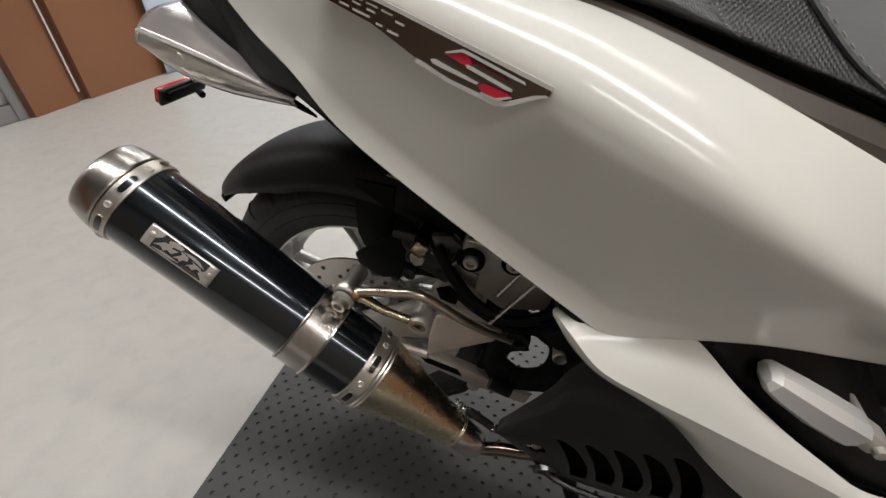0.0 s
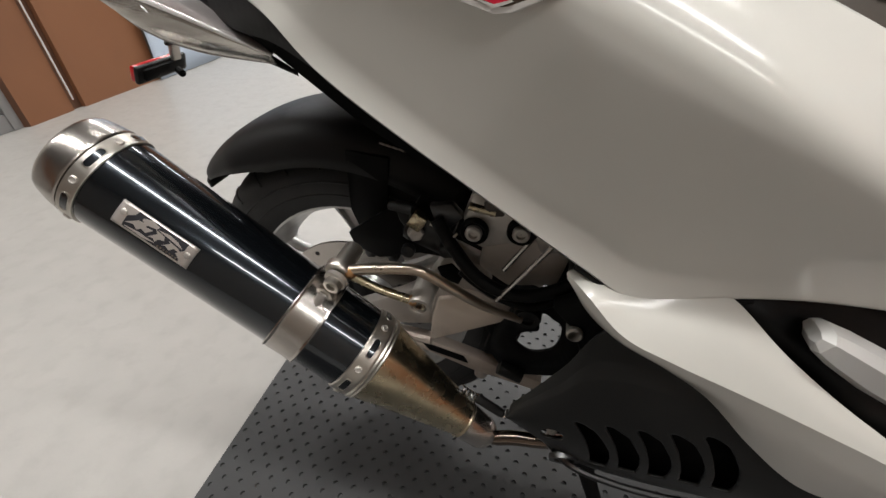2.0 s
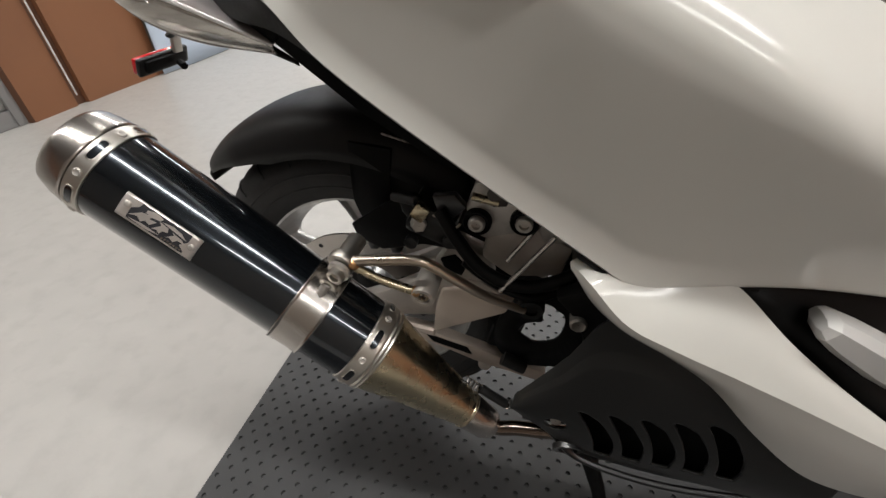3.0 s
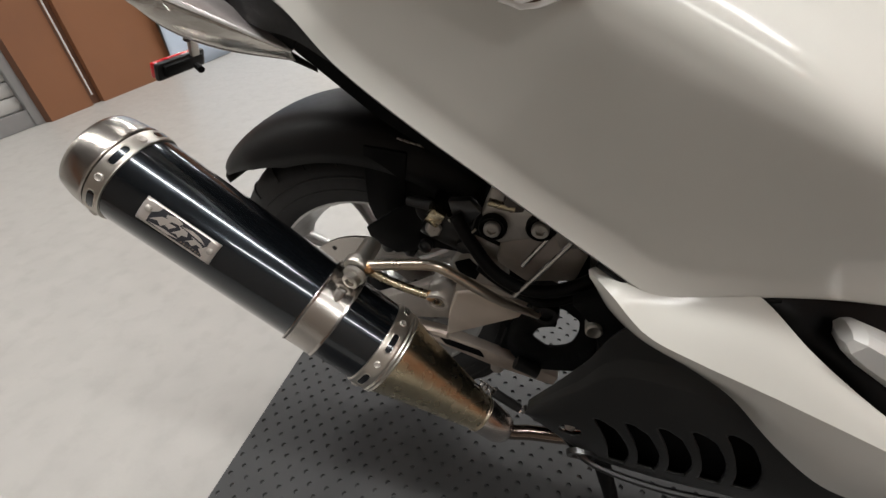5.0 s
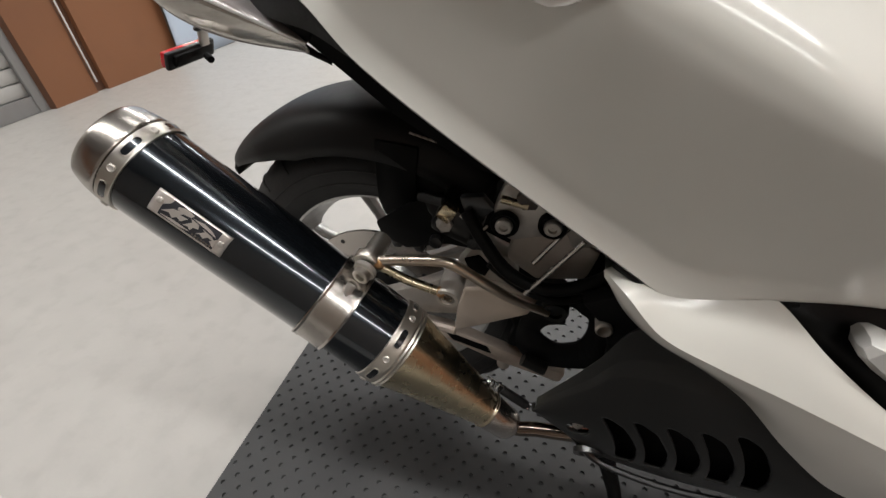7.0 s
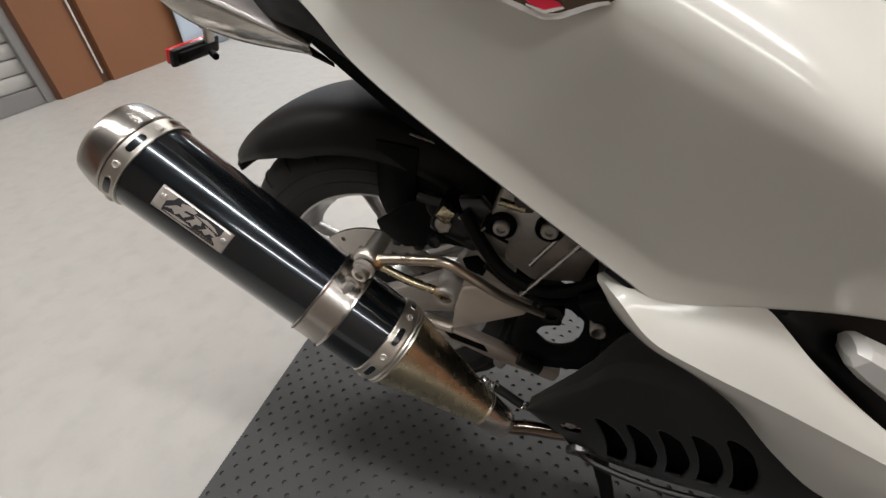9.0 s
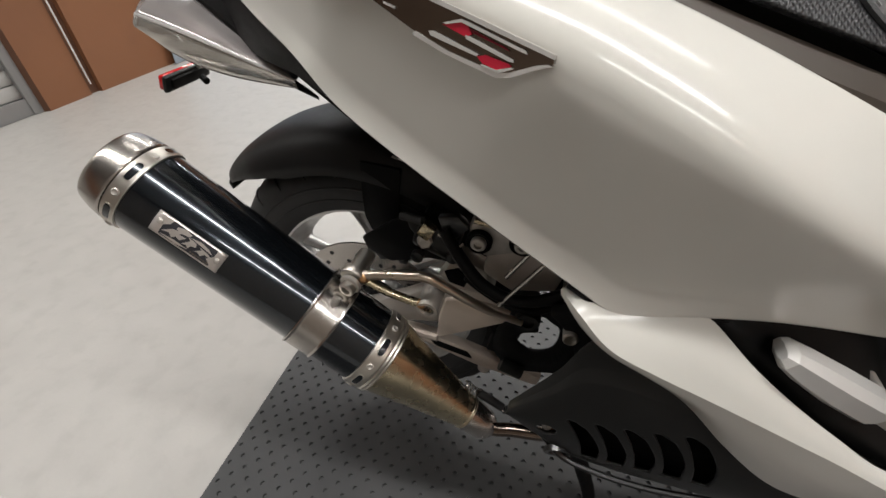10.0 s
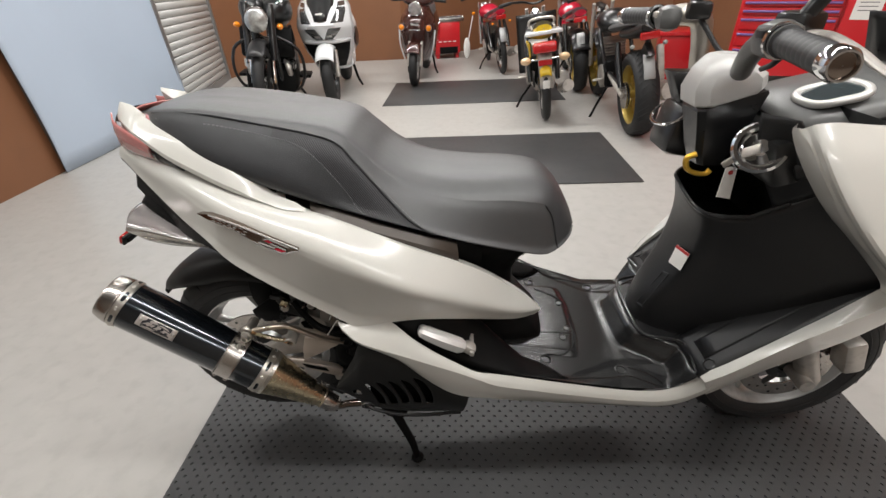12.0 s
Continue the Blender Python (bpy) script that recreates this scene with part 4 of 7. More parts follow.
for s in (1, -1):
    for x, y, m_ in ((0.730, -0.151, GREYMETAL), (0.905, -0.158, BLACKG)):
        sunk_screw(x, y * s, 0.0105, m_)
    # raised ribs round the foot tray
    for pts in ([(0.765, -0.207), (0.80, -0.196), (0.85, -0.188), (0.892, -0.180)], [(0.893, -0.178), (0.918, -0.176), (0.955, -0.190), (0.985, -0.204)], [(0.925, -0.150), (0.96, -0.166), (0.99, -0.194)]):
        c = [(x, y * s, floor_z(x, y) + 0.0004) for x, y in smooth_curve(pts, 24)]
        part("rib", Geo().tube(c, 0.0022, 6), FLOORP, fb)
c = [(x, y, floor_z(x, y) + 0.0006) for x, y in smooth_curve([(0.735, -0.134), (0.775, -0.132), (0.80, -0.112), (0.817, -0.06), (0.822, 0.0), (0.815, 0.05), (0.79, 0.08), (0.74, 0.108)], 50)]
part("cover_seam", Geo().tube(c, 0.0015, 6), BLACKM, fb, "seam of the removable service cover")
c = [(x, y, floor_z(x, y) + 0.0006) for x, y in smooth_curve([(0.73, -0.070), (0.77, -0.066), (0.812, -0.062)], 12)]
part("cover_seam", Geo().tube(c, 0.0012, 6), BLACKG, fb)
for x, y in ((0.798, 0.052), (0.800, -0.046), (0.783, -0.082)):
    part("clip_pin", Geo().lathe((x, y, floor_z(x, y) - 0.001), (0, 0, 1), [(0, 0.0085), (0.003, 0.0085), (0.0038, 0.007), (0.0022, 0.0055), (0.0022, 0.0005)], 16), BLACKG, fb)
lip = smooth_curve([(1.034, 0.222, 0.408), (1.042, 0.138, 0.412), (0.978, 0.112, 0.412), (0.962, 0.085, 0.411), (0.956, 0.0, 0.410), (0.958, -0.085, 0.411), (0.976, -0.112, 0.412), (1.042, -0.137, 0.412), (1.034, -0.224, 0.408)], 90)
part("step_lip", Geo().tube(lip, 0.0032, 8), BLACKG, fb, "rounded lip along the front step")
for s in (1, -1):
    # sloping foot rests up to the leg shield
    rows = []
    for x, z in ((1.036, 0.402), (1.05, 0.418), (1.08, 0.446), (1.17, 0.530), (1.25, 0.612), (1.31, 0.668)):
        yi = np.interp(x, [1.03, 1.31], [0.115, 0.13])
        ye = np.interp(x, [1.03, 1.17, 1.31], [0.229, 0.240, 0.248])
        rows.append([(x, -s * (yi + (ye - yi) * f), z) for f in np.linspace(0, 1, 9)])
    fr = part("foot_rest", Geo().grid(rows), BLACKP, sc, "sloping black foot rest", solid=0.006)
    rows = []
    for x, z in ((1.056, 0.428), (1.08, 0.4505), (1.17, 0.5345), (1.215, 0.580)):
        rows.append([(x, -s * y, z) for y in (0.150, 0.155, 0.195, 0.200)])
    part("tread_pad", Geo().grid(rows), BLACKP, fr, solid=0.004)
    sunk_screw(1.060, -0.216 * s, 0.010, BLACKG, fr, 0.4295, (-0.66, 0, 0.75))
    # black recess behind the foot peg; its front end stands for panel shade
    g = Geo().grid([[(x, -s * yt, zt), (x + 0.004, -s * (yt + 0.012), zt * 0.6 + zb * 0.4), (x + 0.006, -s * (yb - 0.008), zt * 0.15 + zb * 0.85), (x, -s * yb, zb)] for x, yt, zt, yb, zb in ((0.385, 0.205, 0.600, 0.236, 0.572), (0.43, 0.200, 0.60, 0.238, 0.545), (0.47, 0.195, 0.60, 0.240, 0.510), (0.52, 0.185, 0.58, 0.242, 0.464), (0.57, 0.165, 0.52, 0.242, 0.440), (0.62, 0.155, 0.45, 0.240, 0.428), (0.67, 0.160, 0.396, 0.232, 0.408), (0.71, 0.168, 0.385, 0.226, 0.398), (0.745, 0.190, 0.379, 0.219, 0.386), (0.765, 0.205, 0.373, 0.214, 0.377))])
    part("peg_recess", g, SHADEBLACK, sc, "black recess behind the foot peg, run forward to stand for shade", solid=0.004, angle=60)

# ---- inner leg shield with open glove pocket ----
SHIELD_TABLE = smooth_curve([(0.955, 1.10, 0.11), (0.978, 1.17, 0.16), (1.022, 1.245, 0.215), (1.040, 1.285, 0.240), (1.018, 1.215, 0.208), (0.996, 1.125, 0.190), (1.03, 1.045, 0.175)], 200)


def shield_section(z):
    f = (z - 0.36) / 0.60 * 199
    i = int(min(198, max(0, f)))
    p, q = SHIELD_TABLE[i], SHIELD_TABLE[i + 1]
    return p + (q - p) * (f - i)


def shield_point(z, a):
    x0, xe, ye = shield_section(z)
    k = abs(a)
    y = ye * a
    f = max(0.0, (k - 0.28) / 0.72)
    x = x0 + (xe - x0) * (f ** 1.5) + 0.006 * min(1, k / 0.28) ** 2
    return (x, y, z)


rim_z = lambda a: 0.742 - 0.030 * math.exp(-((a + 0.25) / 0.35) ** 2) + 0.035 * max(0.0, abs(a) - 0.5) + 0.15 * max(0.0, abs(a) - 0.6)
rows = []
for f in np.linspace(0, 1, 30):
    rows.append([shield_point(0.36 + (rim_z(a) - 0.36) * f, a) for a in np.linspace(-1, 1, 61)])
ls = part("inner_leg_shield", Geo().grid(rows), BLACKP, sc, "large black plastic inner leg shield with an open pocket", solid=0.004, angle=60)
c = [V3(shield_point(rim_z(a), a)) for a in np.linspace(-0.78, 0.78, 60)]
part("pocket_rim", Geo().tube(c, 0.0045, 8), BLACKG, ls, "rolled rim of the open pocket")
# flanks above the rim at each side, pocket back wall and floor
for s in (1, -1):
    rows = []
    for f in np.linspace(0, 1, 14):
        rows.append([(lambda p: (p[0], -s * abs(p[1]), p[2]))(shield_point(rim_z(a * -s) + (0.93 - rim_z(a * -s)) * f, a)) for a in np.linspace(0.70, 1, 10)])
    part("shield_flank", Geo().grid(rows), BLACKP, ls, solid=0.004, angle=60)
part("pocket_back", Geo().grid([[(1.20, y, 0.60), (1.20, y, 0.70), (1.19, y, 0.93)] for y in np.linspace(-0.19, 0.19, 7)]), BLACKM, ls, solid=0.004)
part("pocket_floor", Geo().grid([[(shield_point(0.655, a)[0] + 0.008, 0.215 * a, 0.655), (1.21, 0.215 * a, 0.65)] for a in np.linspace(-0.72, 0.72, 15)]), BLACKM, ls, solid=0.004)
# moulded slot, sticker
g = Geo()
slot = [shield_point(z, a) for z, a in ((0.440, -0.15), (0.444, -0.28), (0.540, -0.22), (0.536, -0.13))]
for i in range(4):
    g.tube([V3(slot[i]) + V3((-0.003, 0, 0)), V3(slot[(i + 1) % 4]) * 0.5 + V3(slot[i]) * 0.5 + V3((-0.003, 0, 0)), V3(slot[(i + 1) % 4]) + V3((-0.003, 0, 0))], 0.0022, 6)
part("moulded_slot", g, BLACKG, ls)
q = [V3(shield_point(z, a)) + V3((-0.0075, -0.003, 0.001)) for z, a in ((0.564, -0.12), (0.608, -0.09), (0.612, -0.29), (0.568, -0.31))]
st = part("warning_sticker", Geo().plate(q, (-0.0006, -0.0003, 0)), PAPER, ls, "small white warning sticker with a red band")
q2 = [q[1] * 0.85 + q[0] * 0.15, q[2] * 0.85 + q[3] * 0.15, q[2], q[1]]
part("red_band", Geo().plate([p + V3((-0.0008, -0.0003, 0)) for p in q2], (-0.0004, -0.0002, 0)), INK, st)

# ---- steering column cover, handlebar, controls ----
rows = []
for z, x0, x1, hw in ((0.80, 1.02, 1.06, 0.030), (0.83, 1.008, 1.075, 0.036), (0.87, 0.998, 1.09, 0.042), (0.908, 0.988, 1.10, 0.047), (0.913, 0.990, 1.098, 0.046)):
    lift = 0.30 * ramp(z, 0.80, 0.905)
    rows.append([(x, y, z + lift * (x - 0.985)) for x, y in ((x0, -hw * 0.7), (x0 + 0.01, -hw), (x1, -hw), (x1, hw), (x0 + 0.01, hw), (x0, hw * 0.7))])
part("column_cover", Geo().grid(rows, True, True), BLACKG, sc, "black plastic steering column cover", angle=30)
rows = []
for z, x0, x1, hw in ((0.914, 0.988, 1.098, 0.047), (0.919, 0.982, 1.102, 0.050), (0.948, 0.976, 1.098, 0.050), (0.978, 0.986, 1.08, 0.042), (1.000, 1.000, 1.06, 0.030), (1.006, 1.008, 1.052, 0.022)):
    lean = 0.30 * ramp(1.01 - z, 0.0, 0.09)
    rows.append([(x, y, z + lean * (x - 0.985)) for x, y in ((x0, -hw * 0.62), (x0 + 0.018, -hw), (x1 - 0.02, -hw), (x1, -hw * 0.6), (x1, hw * 0.6), (x1 - 0.02, hw), (x0 + 0.018, hw), (x0, hw * 0.62))])
hc = part("handlebar_cover", Geo().grid(rows, True, True), SILVERP, sc, "silver rounded handlebar centre cover", angle=33)
part("cover_dimple", Geo().lathe((1.028, 0.0, 1.0062), (0, 0, 1), [(0, 0.0165), (0.0010, 0.016), (0.0004, 0.0135), (0.0004, 0.0005)], 24), SILVERP, hc)
for s in (1, -1):
    c = smooth_curve([(1.03, -0.06 * s, 0.985), (1.0, -0.12 * s, 1.02), (0.985, -0.17 * s, 1.047), (0.98, -0.22 * s, 1.052), (0.955, -0.36 * s, 1.045)][0 if s > 0 else 2:], 30)
    bar = part("handlebar", Geo().tube(c, [0.017, 0.017, 0.014, 0.0115] if s > 0 else 0.0115, 14), DASHGREY, sc, "dark grey handlebar tube")
    a, b = V3((0.977, -0.225 * s, 1.052)), V3((0.957, -0.345 * s, 1.046))
    d = b - a
    ln = np.linalg.norm(d)
    prof = [(0, 0.012), (0.0, 0.021), (0.006, 0.021), (0.008, 0.0175)]
    for k in range(8):
        t0 = 0.012 + k * (ln - 0.02) / 8
        prof += [(t0, 0.0172), (t0 + 0.004, 0.0182), (t0 + 0.009, 0.0172)]
    prof += [(ln, 0.0172), (ln, 0.012)]
    part("grip", Geo().lathe(a, d, prof, 20), GRIPRUB, bar, "black rubber grip, greyed to carry its glare")
    part("bar_end", Geo().lathe(b, d, [(-0.002, 0.012), (0, 0.0190), (0.016, 0.0195), (0.023, 0.0165), (0.023, 0.0145), (0.019, 0.0140)], 28), CHROME, bar, "chrome bar end weight")
    # brown metal puts the mirrored wall into the cap's colour
    part("end_cap", Geo().lathe(b, d, [(0.012, 0.0142), (0.0195, 0.0142), (0.0205, 0.012), (0.0205, 0.0005)], 24), DARKCHROME, bar, "flat chrome end cap, tinted for the brown wall it mirrors")
    sw = part("switch_housing", Geo().box(V3((0.99, -0.188 * s, 1.05)), (0.052, 0.058, 0.05), Matrix.Rotation(0.15 * s, 4, "Z"), 0.020), DASHGREY, bar, "grey rounded switch housing")
    part("switch_button", Geo().box(V3((0.966, -0.19 * s, 1.058)), (0.01, 0.02, 0.012), None, 0.003), BLACKG if s > 0 else GREYMETAL, sw)
    part("housing_ring", Geo().lathe(V3((0.9775, -0.219 * s, 1.052)), d, [(-0.004, 0.018), (-0.004, 0.0235), (0.004, 0.0235), (0.004, 0.018)], 20), CHROME, sw)
    c = smooth_curve([(1.02, -0.165 * s, 1.05), (1.045, -0.20 * s, 1.055), (1.045, -0.26 * s, 1.045), (1.032, -0.32 * s, 1.033), (1.022, -0.37 * s, 1.026)], 24)
    lv = part("brake_lever", Geo().tube(c, [0.010, 0.008, 0.007, 0.0065, 0.007], 10, flat=0.7), ALLOY, bar, "polished aluminium brake lever")
    part("lever_ball", Geo().ball((1.0215, -0.372 * s, 1.026), (0.009, 0.009, 0.009)), ALLOY, lv)
    part("master_cylinder", Geo().box(V3((1.035, -0.155 * s, 1.065)), (0.045, 0.05, 0.034), Matrix.Rotation(0.3 * s, 4, "Z"), 0.008), BLACKG, bar)
    c = smooth_curve([(1.03, -0.17 * s, 1.075), (1.05, -0.18 * s, 1.12), (1.06, -0.22 * s, 1.18), (1.055, -0.27 * s, 1.24)], 20)
    mi = part("mirror_stem", Geo().tube(c, [0.011, 0.012, 0.014, 0.016], 14), BLACKG, bar)
    part("mirror_head", Geo().ball((1.05, -0.30 * s, 1.27), (0.022, 0.075, 0.045), 20), BLACKG, mi, "black rear view mirror housing")
    c = smooth_curve([(1.07, -0.05 * s, 0.985), (1.06, -0.09 * s, 1.0), (1.05, -0.13 * s, 1.03), (1.035, -0.15 * s, 1.055)], 16)
    part("brake_hose", Geo().tube(c, 0.005, 8), RUBBER, bar)
# left bar: a bright bent lever guard
c = smooth_curve([(0.99, 0.235, 1.047), (1.04, 0.245, 1.052), (1.085, 0.25, 1.043), (1.10, 0.25, 1.005), (1.105, 0.245, 0.935)], 24)
part("lever_guard", Geo().tube(c, [0.016, 0.022, 0.024, 0.022, 0.018], 16), SATIN, sc, "bright bent handlebar riser")

# instrument panel
rows = []
for x, z, hw in ((1.12, 0.895, 0.10), (1.15, 0.915, 0.125), (1.20, 0.928, 0.135), (1.28, 0.945, 0.13), (1.35, 0.965, 0.10)):
    rows.append([(x, -hw, z - 0.02), (x, -hw * 0.75, z), (x, 0, z + 0.008), (x, hw * 0.75, z), (x, hw, z - 0.02)])
cl = part("instrument_panel", Geo().grid(rows), DASHGREY, sc, "instrument panel with a silver surround", solid=0.01)
ring = [(1.196 + 0.042 * math.copysign(abs(math.cos(a)) ** 0.7, math.cos(a)), -0.062 + 0.046 * math.copysign(abs(math.sin(a)) ** 0.7, math.sin(a)), 0.943 + 0.014 * math.cos(a)) for a in np.arange(41) * 2 * math.pi / 40]
part("surround", Geo().tube(ring, 0.0072, 10, False), PEGSILVER, cl, "silver squared surround")
g = Geo().plate([(1.196 + 0.042 * math.cos(a), -0.062 + 0.046 * math.sin(a), 0.942 + 0.014 * math.cos(a)) for a in np.arange(28) * 2 * math.pi / 28], (-0.001, 0, 0.003))
part("dial_glass", g, mat("dial_glass", (0.035, 0.048, 0.052), 0.12, 0, 0.6, 0.3, 30), cl, "dark glossy dial glass")
rows = []
for x, z, hw in ((1.10, 0.885, 0.185), (1.18, 0.90, 0.20), (1.28, 0.925, 0.19), (1.36, 0.96, 0.10)):
    rows.append([(x, y, z - 0.05 * (y / hw) ** 4) for y in np.linspace(-hw, hw, 15)])
part("dash_cover", Geo().grid(rows), BLACKP, sc, "black dash cover below the dial", solid=0.006)
# left dash bin with bright rim
g = Geo().box((1.04, 0.115, 0.835), (0.09, 0.11, 0.11), Matrix.Rotation(0.2, 4, "Y"), 0.02)
db = part("dash_bin", g, BLACKG, sc, "black dash bin with a bright lid rim")
ring = [(1.0 + 0.028 * math.cos(a), 0.105 + 0.055 * math.sin(a), 0.872 + 0.02 * math.cos(a)) for a in np.arange(31) * 2 * math.pi / 30]
part("bin_rim", Geo().tube(ring, 0.0035, 8, False), CHROME, db)
g = Geo().plate([(0.985, 0.10, 0.957), (1.10, 0.11, 0.95), (1.08, 0.10, 0.87), (1.02, 0.10, 0.885)], (0, 0.05, 0), 0.006)
part("dash_wing", g, BLACKG, sc)
# ignition lock with keys, gold hook, paper tag
lock = part("lock_panel", Geo().box((1.095, -0.115, 0.855), (0.055, 0.11, 0.085), Matrix.Rotation(-0.25, 4, "Y"), 0.01), BLACKG, sc, "black ignition lock panel")
part("lock_ring", Geo().lathe((1.058, -0.135, 0.872), (-0.45, -0.75, 0.55), [(-0.02, 0.036), (0.004, 0.037), (0.009, 0.034), (0.009, 0.028), (0.002, 0.026), (0.002, 0.014), (0.012, 0.012), (0.012, 0.0005)], 32), CHROME, lock, "chrome ignition lock ring")
part("lock_collar", Geo().tube([V3((1.052, -0.142, 0.875)) + 0.036 * (math.cos(a) * V3((0.6, 0.1, 0.79)) + math.sin(a) * V3((0.62, -0.65, -0.44))) for a in np.arange(33) * 2 * math.pi / 32], 0.0075, 8, False), CHROME, lock)
keys = part("key", Geo().plate([(1.028, -0.138, 0.872), (1.046, -0.152, 0.886), (1.044, -0.160, 0.872), (1.026, -0.146, 0.858)], (-0.004, -0.002, 0.002), 0.001), ALLOY, lock, "metal key in the lock")
part("key_ring", Geo().tube([(1.035 + 0.014 * math.cos(a), -0.135, 0.850 + 0.016 * math.sin(a)) for a in np.arange(21) * 2 * math.pi / 20], 0.0012, 6, False), CHROME, keys)
part("spare_key", Geo().box((1.020, -0.130, 0.850), (0.012, 0.004, 0.034), Matrix.Rotation(0.9, 4, "Y"), 0.001), ALLOY, keys)
part("tag_string", Geo().tube(smooth_curve([(1.036, -0.135, 0.838), (1.038, -0.125, 0.830), (1.038, -0.110, 0.822)], 8), 0.0007, 5), THREAD, keys)
q = [(1.027, -0.108, 0.826), (1.036, -0.109, 0.829), (1.047, -0.110, 0.822), (1.050, -0.112, 0.765), (1.024, -0.112, 0.770)]
tg = part("paper_tag", Geo().plate(q, (0.0003, -0.0006, 0)), PAPER, keys, "white paper tag with a red stamp")
part("tag_mark", Geo().lathe((1.037, -0.1105, 0.818), (0, -1, 0), [(0.0008, 0.0045), (0.0012, 0.004), (0.0012, 0.0005)], 10), INK, tg)
c = smooth_curve([(1.000, -0.048, 0.832), (0.985, -0.048, 0.824), (0.988, -0.048, 0.805), (1.005, -0.048, 0.793), (1.028, -0.048, 0.790), (1.036, -0.048, 0.798)], 24)
part("bag_hook", Geo().tube(c, [0.006, 0.006, 0.005, 0.005, 0.006], 10), BRASS, sc, "gold anodised bag hook")


# ---- wheels ----
def wheel(parent, name, c, R, rim_r, width, rim_mat, spokes=5, disc_side=-1, disc_r=0.105, twin=True, tread=True, axis=(0, 1, 0), label="", n=56, disc=True):
    d, u0, w0 = turned(axis)
    c = V3(c)
    hub = part(name, Geo().lathe(c, axis, [(-width * 0.42, 0.012), (-width * 0.42, 0.034), (-width * 0.2, 0.030), (width * 0.2, 0.030), (width * 0.42, 0.034), (width * 0.42, 0.012)], 24), rim_mat, parent, label)
    hw = width / 2
    prof = []
    for a in np.linspace(-1, 1, 19):
        th = a * 2.25
        prof.append((hw * math.sin(th) / math.sin(1.57) * (1.0 if abs(th) < 1.57 else 1.0), rim_r + (R - rim_r) * (0.42 + 0.58 * math.cos(th)) if abs(th) < 1.57 else rim_r + (R - rim_r) * 0.42 * (1 - (abs(th) - 1.57) / 0.68)))
    ty = part("tyre", Geo().lathe(c, axis, prof, n), RUBBER, hub, "black rubber tyre")
    if tread:
        for side in (1, -1):
            for rr in (rim_r + (R - rim_r) * 0.30, rim_r + (R - rim_r) * 0.52):
                ringp = [c + d * side * hw * (0.97 if rr < rim_r + (R - rim_r) * 0.4 else 0.975) + rr * (math.cos(a) * u0 + math.sin(a) * w0) for a in np.arange(65) * 2 * math.pi / 64]
                part("sidewall_rib", Geo().tube(ringp, 0.0018, 6, False), RUBBER, ty)
        g = Geo()
        for k in range(28):
            a = 2 * math.pi * k / 28
            for side in (1, -1):
                pts = []
                for f in np.linspace(0.12, 0.8, 7):
                    th = f * 1.4 * side
                    rr = rim_r + (R - rim_r) * (0.42 + 0.58 * math.cos(th)) + 0.0004
                    an = a + 0.16 * f + (0.11 if side > 0 else 0)
                    pts.append(c + d * (hw * math.sin(th)) + rr * (math.cos(an) * u0 + math.sin(an) * w0))
                g.tube(pts, 0.0016, 4)
        part("tread_groove", g, MATHOLE, ty)["kind"] = "stuff"
    g = Geo().lathe(c, axis, [(-hw * 0.72, rim_r * 1.04), (-hw * 0.80, rim_r * 1.045), (-hw * 0.78, rim_r * 0.985), (-hw * 0.5, rim_r * 0.93), (0, rim_r * 0.88), (hw * 0.5, rim_r * 0.93), (hw * 0.78, rim_r * 0.985), (hw * 0.80, rim_r * 1.045), (hw * 0.72, rim_r * 1.04), (0, rim_r * 0.92), (-hw * 0.72, rim_r * 1.04)], n)
    part("rim", g, rim_mat, hub)
    for k in range(spokes):
        a = 2 * math.pi * k / spokes + 0.25
        for off in ((-0.13, 0.13) if twin else (0.0,)):
            pts = []
            for f in np.linspace(0, 1, 6):
                rr = 0.028 + (rim_r * 0.93 - 0.028) * f
                an = a + off * (0.5 + 0.9 * f)
                pts.append(c + d * (0.010 * math.cos(f * 2)) + rr * (math.cos(an) * u0 + math.sin(an) * w0))
            part("spoke", Geo().tube(pts, [0.013, 0.010, 0.009, 0.012] if twin else [0.02, 0.016, 0.016, 0.022], 8, flat=0.8), rim_mat, hub)
    if disc:
        o = c + d * disc_side * hw * 0.95
        dk = part("brake_disc", Geo().lathe(o, axis, [(-0.002, disc_r * 0.62), (-0.002, disc_r), (0.002, disc_r), (0.002, disc_r * 0.62), (-0.002, disc_r * 0.62)], 48), STEEL, hub, "drilled steel brake disc")
        g = Geo()
        for k in range(30):
            a = 2 * math.pi * k / 30
            rr = disc_r * (0.72, 0.81, 0.90)[k % 3]
            g.lathe(o + rr * (math.cos(a) * u0 + math.sin(a) * w0), d, [(-0.0024, 0.0005), (-0.0024, 0.0036), (0.0024, 0.0036), (0.0024, 0.0005)], 8)
        part("disc_hole", g, MATHOLE, dk)["kind"] = "stuff"
        g = Geo().lathe(o, axis, [(-0.004, 0.022), (-0.004, disc_r * 0.40), (0.0, disc_r * 0.44), (0.004, disc_r * 0.40), (0.004, 0.022), (-0.004, 0.022)], 24)
        part("disc_carrier", g, BLACKG, dk)
        for k in range(5):
            a = 2 * math.pi * k / 5
            g = Geo().tube([o + 0.03 * (math.cos(a) * u0 + math.sin(a) * w0), o + 0.05 * (math.cos(a + 0.1) * u0 + math.sin(a + 0.1) * w0), o + disc_r * 0.68 * (math.cos(a + 0.2) * u0 + math.sin(a + 0.2) * w0)], 0.007, 6)
            part("carrier_arm", g, BLACKG, dk)
    return hub


